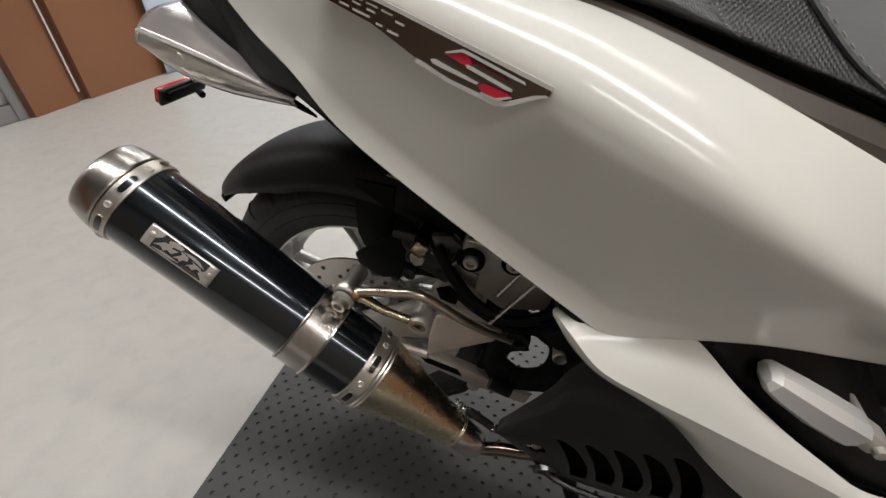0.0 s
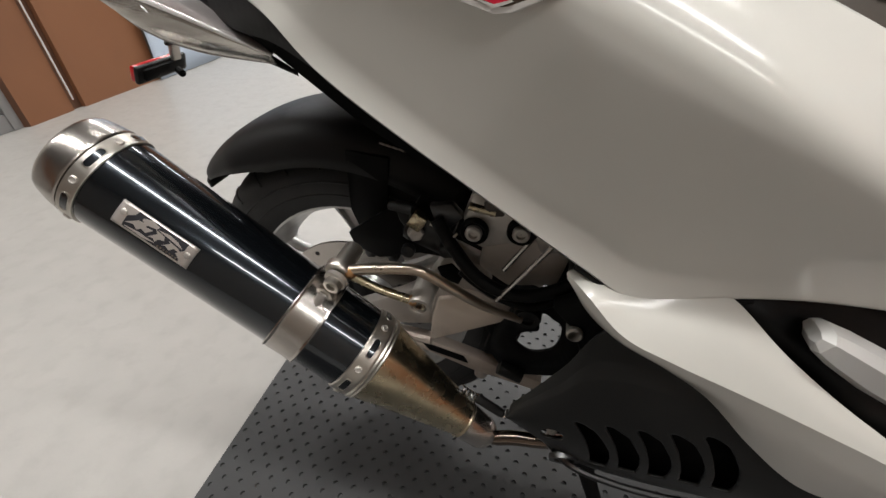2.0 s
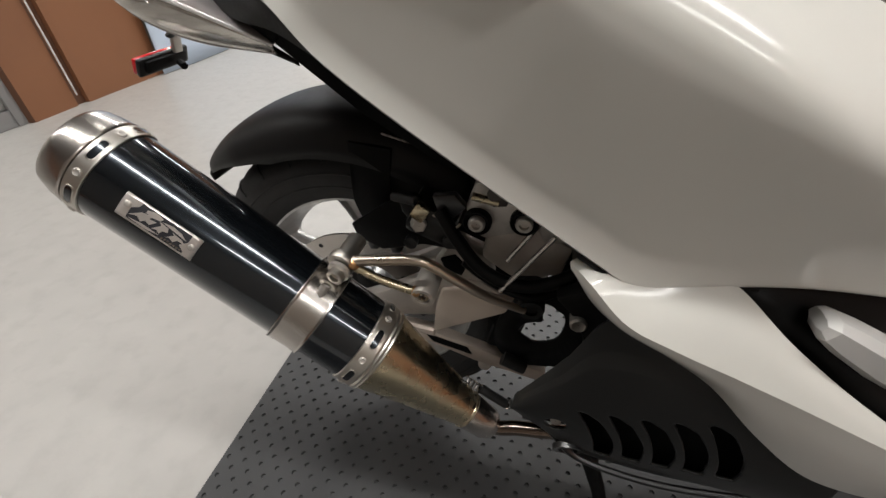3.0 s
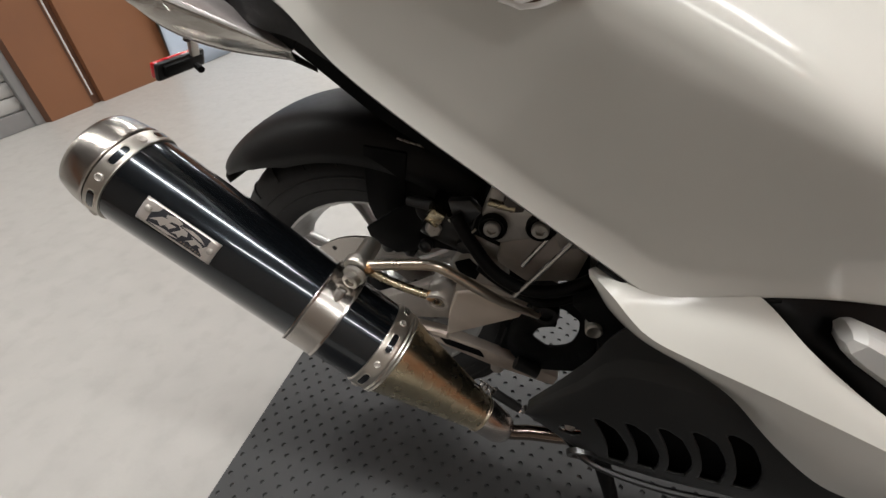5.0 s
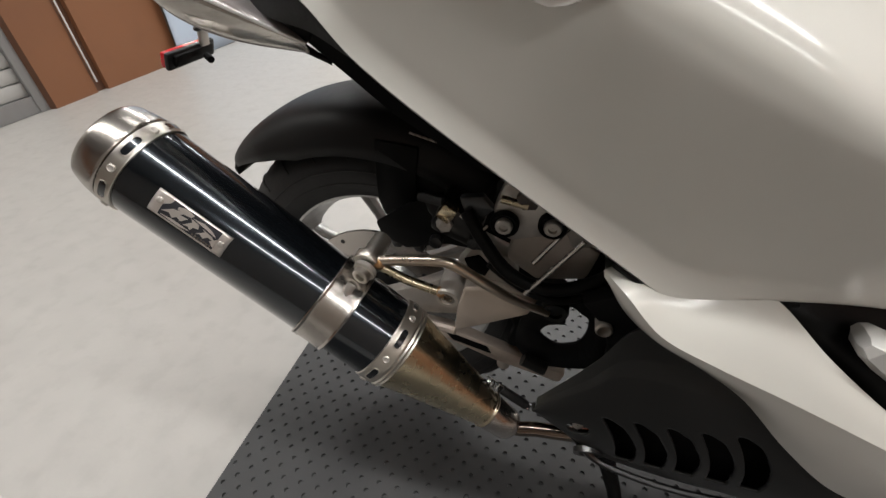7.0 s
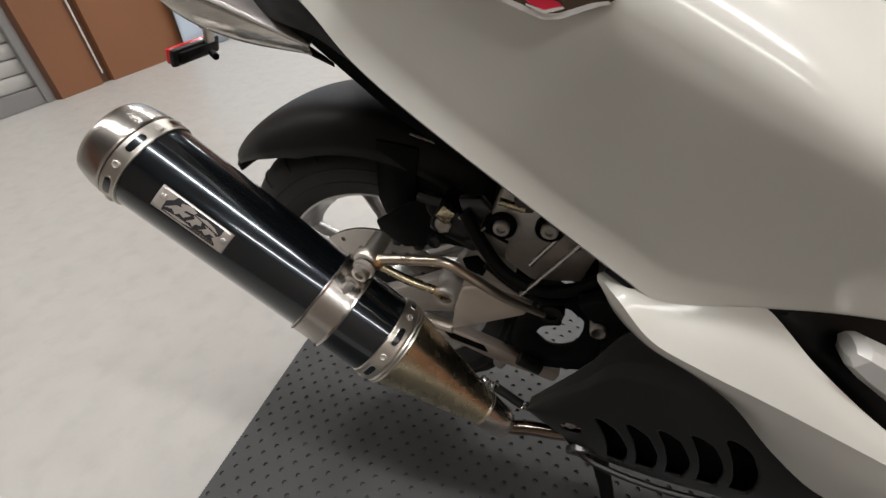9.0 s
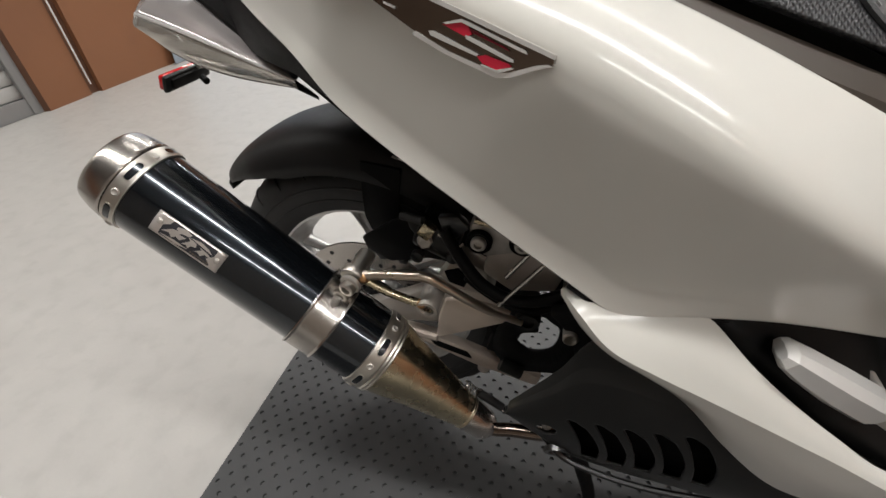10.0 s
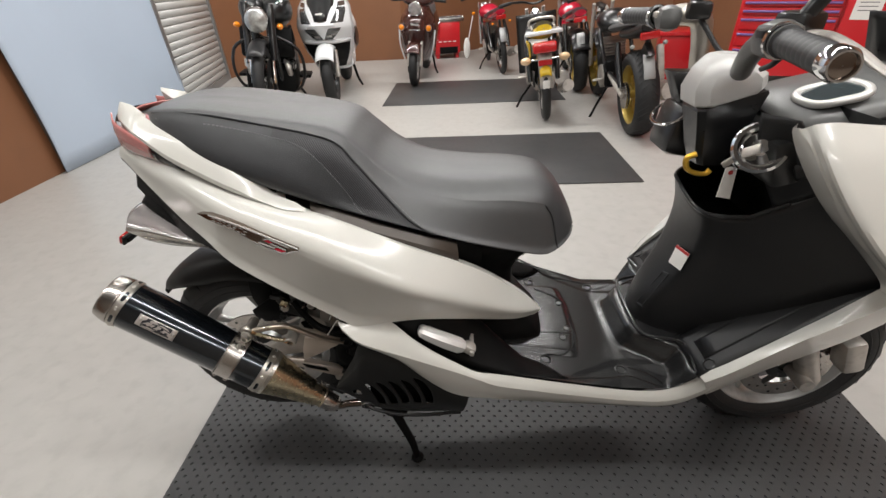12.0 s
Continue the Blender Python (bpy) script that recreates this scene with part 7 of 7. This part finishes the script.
    c = smooth_curve([(base * 0.66, 0.05 * s, R + 0.1), (base * 0.62, 0.12 * s, R - 0.10), (base * 0.4, 0.16 * s, R - 0.12), (0.05, 0.17 * s, R - 0.06), (-0.10, 0.17 * s, R - 0.02)], 24)
    ep = part("exhaust_pipe", Geo().tube(c, 0.022, 10), CHROME, root)
    part("silencer", Geo().tube([(0.28, 0.17 * s, R - 0.09), (0.2, 0.175 * s, R - 0.06), (-0.16, 0.19 * s, R + 0.03)], [0.03, 0.05, 0.048] if not big_can else [0.05, 0.068, 0.066], 14), GREYMETAL, ep, "grey silencer")
    part("side_stand", Geo().tube([(base * 0.4, 0.10, R - 0.05), (base * 0.38, 0.2, 0.12), (base * 0.36, 0.27, 0.012)], 0.011, 8), BLACKM, root)
    part("chain_guard", Geo().box((base * 0.2, 0.09, R + 0.05), (base * 0.4, 0.02, 0.05), Matrix.Rotation(-0.06, 4, "Y"), 0.008), BLACKG, root)
    part("sprocket", Geo().lathe((0, tyre_w * 0.5 + 0.015, R), (0, 1, 0), [(-0.004, 0.02), (-0.004, 0.10), (0.004, 0.10), (0.004, 0.02)], 30), STEEL, root)
    return root


def heading(x, y, fx, fy, lean=0.0):
    return pose(x, y, 0, lean, 0, math.degrees(math.atan2(fy, fx)))


# naked bike with gold wheels, tail towards the room
nb = street_bike("naked_motorcycle", "black naked motorcycle with gold wheels on its side stand", heading(1.95, 2.68, 0.05, 0.99, -7), 1.40, 0.315, 0.17, GOLDP, BLACKG, big_can=True)
part("tail_plate", Geo().plate([(-0.30, -0.02, 0.64), (-0.12, -0.04, 0.70), (0.02, -0.05, 0.60), (-0.08, -0.05, 0.58)], (0, 0.05, 0), 0.006), BLACKG, nb)
g = Geo()
for k in range(40):
    a = 2 * math.pi * k / 40
    for s in (1, -1):
        pts = [(0.0 + 0.318 * math.cos(a + 0.2 * f) * (1 - 0.035 * f * f * 2), s * 0.08 * f, 0.315 + 0.318 * math.sin(a + 0.2 * f) * (1 - 0.035 * f * f * 2)) for f in (0.15, 0.5, 0.85)]
        g.tube(pts, 0.003, 4)
part("tread_groove", g, MATHOLE, nb)["kind"] = "stuff"
part("grey_fork_guard", Geo().box((0.02, -0.16, 0.52), (0.05, 0.05, 0.26), Matrix.Rotation(0.3, 4, "Y"), 0.012), GREYMETAL, nb)
# red sport bike further back
street_bike("sport_motorcycle", "red and black motorcycle with gold wheels", heading(1.86, 4.3, 0.10, 0.99, -7), 1.36, 0.30, 0.15, GOLDP, REDP)
# small commuter with rear rack
cub = street_bike("commuter_motorcycle", "small commuter motorcycle with white rear rack and red tail lamp", heading(1.31, 3.18, 0.09, 0.99, -7), 1.20, 0.28, 0.075, RIMSILVER, YELLOW, tank=False, naked=False, tail_lamp=False, spokes=12, twin=False)
rk = part("rear_rack", Geo().plate([(0.12, -0.13, 0.72), (0.12, 0.13, 0.72), (-0.22, 0.15, 0.735), (-0.25, 0.0, 0.735), (-0.22, -0.15, 0.735)], (0, 0, 0.03), 0.01), WHITE, cub, "white luggage rack")
for y in (-0.09, 0.0, 0.09):
    part("rack_bar", Geo().tube(smooth_curve([(0.1, y, 0.77), (0.0, y, 0.785), (-0.2, y, 0.775)], 10), 0.008, 6), ALLOY, rk)
part("rack_handle", Geo().tube(smooth_curve([(0.06, -0.10, 0.77), (0.04, -0.09, 0.83), (0.04, 0.09, 0.83), (0.06, 0.10, 0.77)], 16), 0.012, 8), ALLOY, rk)
part("tail_lamp", Geo().box((-0.24, 0, 0.645), (0.07, 0.19, 0.085), Matrix.Rotation(0.2, 4, "Y"), 0.02), REDLENS, cub, "large red tail lamp")
part("lower_reflector", Geo().box((-0.245, 0, 0.53), (0.02, 0.11, 0.045), None, 0.008), REDLENS, cub)
part("tail_mudguard", Geo().grid([[(-0.20 - 0.06 * f, y * (1 - 0.2 * f), 0.60 - 0.27 * f) for y in (-0.06, -0.02, 0.02, 0.06)] for f in np.linspace(0, 1, 6)]), GREYMETAL, cub, solid=0.004)
part("white_reflector", Geo().box((-0.265, 0, 0.36), (0.02, 0.06, 0.07), None, 0.01), PAPER, cub)
for s in (1, -1):
    part("signal_stalk", Geo().rod((-0.2, 0.05 * s, 0.55), (-0.2, 0.13 * s, 0.555), 0.009, 8), CHROME, cub)
    part("turn_signal", Geo().ball((-0.215, 0.155 * s, 0.555), (0.035, 0.045, 0.032), 14), mat("pale_amber_lens", (0.75, 0.52, 0.30), 0.2, 0, 0.5), cub)
    part("side_panel", Geo().plate([(0.25, 0.09 * s, 0.55), (0.05, 0.12 * s, 0.68), (-0.14, 0.11 * s, 0.68), (-0.02, 0.10 * s, 0.55)], (0, 0.02 * s, 0), 0.006), YELLOW if s > 0 else BLACKG, cub)
rows = []
for z in np.linspace(0.25, 0.82, 10):
    rows.append([(0.93 + 0.07 * (q * q) - 0.12 * (z - 0.25), 0.20 * q, z) for q in np.linspace(-1, 1, 11)])
part("leg_shield", Geo().grid(rows), BLACKG, cub, "dark leg shield", solid=0.006)
# light moped at the back
street_bike("light_motorcycle", "slim red and black light motorcycle on its side stand", heading(1.10, 5.50, -0.12, 0.99, -7), 1.15, 0.27, 0.07, CHROME, REDP, spokes=14, twin=False, wire=True)
# black cruiser, front towards the room
cr = street_bike("cruiser_motorcycle", "black and chrome cruiser motorcycle with amber signals", heading(-1.42, 3.45, 0.22, -0.97, -6) @ Matrix.Scale(1.12, 4) @ pose(-1.45, 0, 0), 1.45, 0.32, 0.13, CHROME, BLACKG, spokes=16, twin=False, wire=True, tail_lamp=False)
part("headlamp_big", Geo().lathe((1.44, 0, 0.80), (1, 0, -0.08), [(-0.14, 0.03), (-0.10, 0.07), (-0.02, 0.083), (0.012, 0.088), (0.02, 0.082), (0.045, 0.045), (0.05, 0.001)], 28), LAMPGLASS, cr, "large round headlamp")
for s in (1, -1):
    part("fork_cover", Geo().rod((1.40, 0.10 * s, 0.50), (1.30, 0.10 * s, 0.92), 0.03, 12), BLACKG, cr)
    part("cylinder_head", Geo().box((0.86, 0.13 * s, 0.52), (0.20, 0.16, 0.24), Matrix.Rotation(-0.3, 4, "Y"), 0.03), BLACKG, cr)
    part("side_case", Geo().lathe((0.66, 0.14 * s, 0.36), (0, s, 0), [(-0.02, 0.15), (0.05, 0.15), (0.07, 0.13), (0.085, 0.05), (0.085, 0.001)], 24), BLACKG, cr)
    part("header_pipe", Geo().tube(smooth_curve([(0.98, 0.14 * s, 0.50), (1.05, 0.17 * s, 0.36), (0.92, 0.19 * s, 0.20), (0.60, 0.21 * s, 0.17)], 18), 0.022, 10), CHROME, cr)
    part("foot_board", Geo().box((0.70, 0.28 * s, 0.28), (0.26, 0.12, 0.03), None, 0.01), BLACKM, cr)
    part("tank_flank", Geo().ball((0.86, 0.10 * s, 0.86), (0.27, 0.13, 0.14), 18), BLACKG, cr, "glossy black tank flank")
    part("tank_strip", Geo().tube(smooth_curve([(1.10, 0.12 * s, 0.92), (0.95, 0.20 * s, 0.95), (0.70, 0.20 * s, 0.93)], 14), 0.006, 6), CHROME, cr)
    part("crash_guard", Geo().tube(smooth_curve([(1.12, 0.10 * s, 0.66), (1.12, 0.27 * s, 0.56), (1.08, 0.31 * s, 0.36), (1.02, 0.24 * s, 0.20), (0.98, 0.10 * s, 0.18)], 20), 0.014, 8), BLACKG, cr)
    part("down_tube", Geo().rod((1.20, 0.07 * s, 0.78), (1.02, 0.10 * s, 0.18), 0.022, 10), BLACKG, cr)
    part("cooling_shroud", Geo().box((1.02, 0.15 * s, 0.60), (0.10, 0.16, 0.26), Matrix.Rotation(-0.2, 4, "Y"), 0.03), BLACKM, cr)
    part("lower_case", Geo().box((0.90, 0.13 * s, 0.27), (0.34, 0.20, 0.22), None, 0.05), BLACKM, cr)
    part("case_cap", Geo().lathe((1.03, 0.20 * s, 0.42), (0.5, s, 0), [(0, 0.045), (0.015, 0.045), (0.022, 0.03), (0.022, 0.001)], 16), CHROME, cr)
    part("fender_side", Geo().lathe((1.45, 0.060 * s, 0.32), (0, s, 0), [(0.0, 0.20), (0.004, 0.20), (0.004, 0.05), (0.0, 0.05)], 28), BLACKM, cr)
    part("air_duct", Geo().tube(smooth_curve([(1.0, 0.14 * s, 0.45), (1.08, 0.17 * s, 0.38), (0.98, 0.18 * s, 0.27)], 12), 0.026, 10), ALLOY, cr)


# scooters facing the room
def scooter_front(name, label, at, paint, tall, retro):
    root = thing(name, label, "scooter", "parked motorcycles", at)
    R = 0.255 if not retro else 0.235
    wheel(root, "front_wheel", (0, 0, R), R, R * 0.64, 0.11 if not retro else 0.10, RIMSILVER if retro else BLACKG, 5, -1, 0.10, False, False, n=40)
    wheel(root, "rear_wheel", (-1.30, 0, R), R, R * 0.64, 0.12, RIMSILVER if retro else BLACKG, 5, -1, 0.10, False, False, n=36)
    for s in (1, -1):
        part("fork_leg", Geo().tube([(0.0, 0.075 * s, R), (-0.06, 0.075 * s, R + 0.18), (-0.14, 0.07 * s, R + 0.36)], [0.024, 0.02, 0.018], 10), ALLOY, root)
    rows = []
    for a in np.linspace(160, 40, 18):
        th = radians(a)
        rows.append([((R + 0.04) * math.cos(th), 0.085 * math.sin(1.4 * q), R + (R + 0.045 - 0.05 * q * q) * math.sin(th)) for q in np.linspace(-1, 1, 11)])
    part("front_fender", Geo().grid(rows), paint, root, "rounded front mudguard", solid=0.005)
    # front apron, a shell that narrows downwards
    rows = []
    for f in np.linspace(0, 1, 16):
        z = 0.30 + (tall - 0.30) * f if not retro else 0.26 + (tall - 0.26) * f
        w = np.interp(f, [0, 0.25, 0.55, 0.8, 1], [0.17, 0.235, 0.27, 0.25, 0.17] if not retro else [0.14, 0.20, 0.225, 0.21, 0.13])
        xb = np.interp(f, [0, 0.3, 0.6, 1], [-0.30, -0.16, -0.10, -0.34] if not retro else [-0.28, -0.18, -0.15, -0.26])
        nose = np.interp(f, [0, 0.3, 0.6, 0.8, 1], [0.02, 0.10, 0.20, 0.18, 0.06] if not retro else [0.03, 0.08, 0.13, 0.15, 0.08])
        rows.append([(xb + nose * (1 - abs(q) ** 2.4) - 0.10 * abs(q) ** 3, w * q, z) for q in np.linspace(-1, 1, 25)])
    part("front_apron", Geo().grid(rows), paint, root, "glossy front apron", solid=0.006, angle=60)
    rows = []
    for x, w, zt, zb in ((-0.42, 0.20, 0.42, 0.26), (-0.70, 0.20, 0.40, 0.24), (-0.80, 0.20, 0.70, 0.28), (-1.1, 0.22, 0.76, 0.34), (-1.45, 0.16, 0.80, 0.50), (-1.62, 0.06, 0.80, 0.68)):
        rows.append([(x, w * math.copysign(abs(math.cos(a)) ** 0.6, math.cos(a)), (zt + zb) / 2 + (zt - zb) / 2 * math.copysign(abs(math.sin(a)) ** 0.6, math.sin(a))) for a in np.arange(20) * 2 * math.pi / 20])
    part("rear_body", Geo().grid(rows, True, True), paint, root)
    rows = [[(x, w * math.cos(a), z + 0.05 * math.sin(a)) for a in np.arange(14) * 2 * math.pi / 14] for x, w, z in ((-0.72, 0.08, 0.74), (-0.85, 0.15, 0.76), (-1.15, 0.15, 0.79), (-1.5, 0.11, 0.84))]
    part("seat", Geo().grid(rows, True, True), VINYL, root, "black seat")
    for s in (1, -1):
        part("grip", Geo().rod((-0.36, 0.20 * s, tall + 0.06), (-0.42, 0.34 * s, tall + 0.05), 0.018, 10), RUBBER, root)
        part("mirror_stem", Geo().rod((-0.34, 0.18 * s, tall + 0.07), (-0.34, 0.27 * s, tall + 0.20), 0.006, 6), BLACKG, root)
        part("mirror", Geo().ball((-0.34, 0.30 * s, tall + 0.23), (0.015, 0.065, 0.04), 12), BLACKG, root)
    part("handlebar_shroud", Geo().ball((-0.36, 0, tall + 0.05), (0.09, 0.20, 0.06), 16), paint if retro else BLACKG, root)
    part("stand_bar", Geo().tube(smooth_curve([(-0.75, -0.16, 0.25), (-0.78, -0.19, 0.1), (-0.85, -0.2, 0.012)], 8), 0.014, 8), BLACKM, root)
    part("stand_bar", Geo().tube(smooth_curve([(-0.75, 0.16, 0.25), (-0.78, 0.19, 0.1), (-0.85, 0.22, 0.012)], 8), 0.014, 8), BLACKM, root)
    return root


ws = scooter_front("white_scooter", "white maxi scooter facing the room, with a dark screen", heading(-0.90, 4.06, 0.13, -1.0) @ Matrix.Scale(1.12, 4), WHITE, 0.98, False)


def apron(q, f, out=0.012):
    """A point just proud of the white scooter's apron: q across, f upwards."""
    z = 0.30 + 0.68 * f
    w = np.interp(f, [0, 0.25, 0.55, 0.8, 1], [0.17, 0.235, 0.27, 0.25, 0.17])
    xb = np.interp(f, [0, 0.3, 0.6, 1], [-0.30, -0.16, -0.10, -0.34])
    nose = np.interp(f, [0, 0.3, 0.6, 0.8, 1], [0.02, 0.10, 0.20, 0.18, 0.06])
    return (xb + nose * (1 - abs(q) ** 2.4) - 0.10 * abs(q) ** 3 + out, w * q, z)


def apron_patch(q0s, q1s, f0, f1):
    return Geo().grid([[apron(a + (b - a) * k / 11, f, 0.017) for k in range(12)] for a, b, f in zip(q0s, q1s, np.linspace(f0, f1, len(q0s)))])


DARKLENS = mat("headlamp_lens", (0.10, 0.10, 0.10), 0.1, 0.4, 0.8, 0.3, 60)
for s in (1, -1):
    part("headlamp", apron_patch([0.02 * s, 0.18 * s, 0.36 * s, 0.54 * s, 0.68 * s], [0.30 * s, 0.58 * s, 0.74 * s, 0.84 * s, 0.90 * s], 0.42, 0.86), DARKLENS, ws, "angular headlamp", solid=0.006)
    part("lamp_bar", apron_patch([0.10 * s, 0.12 * s], [0.30 * s, 0.30 * s], 0.455, 0.475), LAMPGLASS, ws, solid=0.014)
    part("lower_duct", apron_patch([0.32 * s, 0.26 * s, 0.20 * s, 0.14 * s], [0.74 * s, 0.82 * s, 0.86 * s, 0.88 * s], 0.02, 0.36), BLACKM, ws, "dark opening beside the front wheel", solid=0.006)
    part("side_recess", Geo().ball((-0.95, 0.215 * s, 0.52), (0.22, 0.02, 0.10), 14), BLACKG, ws)
part("duct_lip", apron_patch([-0.9, -0.9], [0.9, 0.9], 0.37, 0.41), WHITE, ws, solid=0.02)
rows = [[(0.09 - 0.34 * f - 0.09 * q * q, (0.10 + 0.06 * f) * q, 0.74 + 0.40 * f) for q in np.linspace(-1, 1, 11)] for f in np.linspace(0, 1, 8)]
part("wind_screen", Geo().grid(rows), BLACKG, ws, "dark smoked wind screen", solid=0.004)
part("badge_bar", Geo().box((0.09, 0, 0.80), (0.01, 0.06, 0.012), Matrix.Rotation(-0.6, 4, "Y"), 0.003), PAPER, ws)
bs2 = scooter_front("retro_scooter", "dark brown retro scooter with a round headlamp and amber signals", heading(-0.07, 4.88, -0.04, -0.99, -4), MAROON, 0.88, True)
headlamp(bs2, (-0.06, 0, 0.86), 0.075)
for s in (1, -1):
    part("signal_rim", Geo().lathe((-0.045, 0.165 * s, 0.66), (1, 0.15 * s, 0), [(-0.03, 0.02), (0.0, 0.038), (0.012, 0.038), (0.012, 0.030)], 18), CHROME, bs2)
    part("turn_signal", Geo().ball((-0.03, 0.165 * s, 0.66), (0.022, 0.033, 0.033), 14), AMBER, bs2)
    part("white_edge", Geo().tube(smooth_curve([(-0.24, 0.225 * s, 0.62), (-0.22, 0.21 * s, 0.45), (-0.28, 0.165 * s, 0.27)], 14), 0.010, 8), WHITE, bs2)
part("nose_trim", Geo().box((0.0, 0, 0.70), (0.012, 0.10, 0.03), None, 0.008), CHROME, bs2)
part("nose_bar", Geo().box((0.005, 0, 0.64), (0.012, 0.14, 0.012), None, 0.004), CHROME, bs2)

# ---- red tool furniture ----
rc = thing("tool_cart", "red steel tool cart on black castors", "tool cart", "red tool furniture", pose(2.82, 4.2, 0, 0, 0, -18))
part("cabinet", Geo().box((0, 0.1, 0.335), (0.37, 0.45, 0.43), None, 0.008), REDCAB, rc)
part("tray", Geo().box((0.0, 0.1, 0.565), (0.40, 0.49, 0.04), None, 0.008), REDCAB, rc)
part("push_handle", Geo().tube(smooth_curve([(-0.19, 0.3, 0.55), (-0.26, 0.3, 0.58), (-0.26, -0.1, 0.58), (-0.19, -0.1, 0.55)], 16), 0.011, 8), BLACKG, rc)
part("lower_shelf", Geo().box((-0.22, -0.02, 0.16), (0.14, 0.2, 0.03), None, 0.006), REDCAB, rc)
for x in (-0.14, 0.14):
    for y in (-0.08, 0.28):
        w = part("castor", Geo().lathe((x, y - 0.012, 0.048), (0, 1, 0), [(0, 0.001), (0, 0.042), (0.004, 0.048), (0.022, 0.048), (0.026, 0.042), (0.026, 0.001)], 20), RUBBER, rc)
        part("fork", Geo().box((x, y, 0.09), (0.04, 0.036, 0.06), None, 0.004), GREYMETAL, w)

d = V3((0.75, -0.66))
ang = math.degrees(math.atan2(-0.66, 0.75))
tc = thing("tool_chest", "tall red tool chest with drawers and purple pulls", "tool chest", "red tool furniture", pose(2.52, 2.70, 0, 0, 0, ang))
W, D, H0, H1, SPLIT = 0.83, 0.46, 0.125, 1.30, 0.575
part("carcass", Geo().box((W / 2, D / 2 + 0.01, (H0 + H1) / 2), (W, D - 0.02, H1 - H0), None, 0.008), REDCAB, tc)
z = H0 + 0.03
for h in (0.198, 0.281, 0.104, 0.093, 0.053, 0.052, 0.052, 0.052, 0.10, 0.10):
    dw = part("drawer", Geo().box(((SPLIT + 0.03) / 2, -0.001, z + h / 2), (SPLIT - 0.03, 0.022, h - 0.008), None, 0.004), REDCAB, tc)
    part("drawer_pull", Geo().tube(smooth_curve([(0.036, -0.015, z + h - 0.026), (SPLIT * 0.5, -0.018, z + h - 0.026), (SPLIT - 0.008, -0.015, z + h - 0.026)], 8), 0.0085, 8), PURPLE, dw, "purple drawer pull")
    z += h
side_door = part("side_door", Geo().box(((SPLIT + W) / 2, -0.001, (H0 + H1) / 2), (W - SPLIT - 0.03, 0.022, H1 - H0 - 0.05), None, 0.005), REDCAB, tc)
note = part("paper_note", Geo().plate([(0.628, -0.0135, 0.816), (0.763, -0.0135, 0.816), (0.763, -0.0135, 0.985), (0.628, -0.0135, 0.985)], (0, -0.001, 0)), PAPER, side_door, "pale paper note")
for k in range(5):
    part("note_line", Geo().box((0.695, -0.0147, 0.955 - 0.022 * k), (0.09, 0.0006, 0.004)), DARKINK, note)
for x in (0.07, W - 0.07):
    for y in (0.07, D - 0.07):
        w = part("castor", Geo().lathe((x, y - 0.016, 0.055), (0, 1, 0), [(0, 0.001), (0, 0.048), (0.004, 0.055), (0.028, 0.055), (0.032, 0.048), (0.032, 0.001)], 20), RUBBER, tc)
        part("fork", Geo().box((x, y, 0.105), (0.05, 0.044, 0.06), None, 0.004), GREYMETAL, w)

sb = thing("tool_stand", "small red roller stand with white drawer labels against the wall", "tool cart", "red tool furniture", pose(0.30, 6.98, 0, 0, 0, 8))
part("cabinet", Geo().box((0, 0.15, 0.31), (0.42, 0.30, 0.46), None, 0.01), REDCAB, sb)
for k in range(4):
    part("label_plate", Geo().box((-0.12 + 0.08 * k, -0.002, 0.26), (0.05, 0.006, 0.016), None, 0.002), PAPER, sb)
part("lower_bin", Geo().box((0.02, 0.0, 0.13), (0.30, 0.02, 0.10), None, 0.004), BLACKM, sb)
for x in (-0.16, 0.16):
    part("foot", Geo().box((x, 0.15, 0.04), (0.06, 0.24, 0.08), None, 0.006), REDCAB, sb)
tr = thing("steel_tray", "bright steel parts tray on the red stand", "tray", at=pose(0.28, 7.05, 0.545, 0, 0, 8))
part("pan", Geo().box((0, 0.08, 0.03), (0.58, 0.30, 0.05), None, 0.012), STEEL, tr)
part("rim", Geo().tube([(-0.29, -0.07, 0.06), (0.29, -0.07, 0.06), (0.29, 0.23, 0.06), (-0.29, 0.23, 0.06), (-0.29, -0.07, 0.06)], 0.008, 6), CHROME, tr)
jug = thing("fly_swatter", "pale long-handled swatter leaning on the red stand", "swatter", at=pose(0.62, 6.90, 0, 0, 0, 0))
part("handle", Geo().rod((0.03, 0.0, 0.30), (0.10, 0.06, 0.62), 0.008, 8), PAPER, jug)
part("paddle", Geo().ball((0.0, 0.0, 0.16), (0.055, 0.02, 0.16), 16), PAPER, jug)
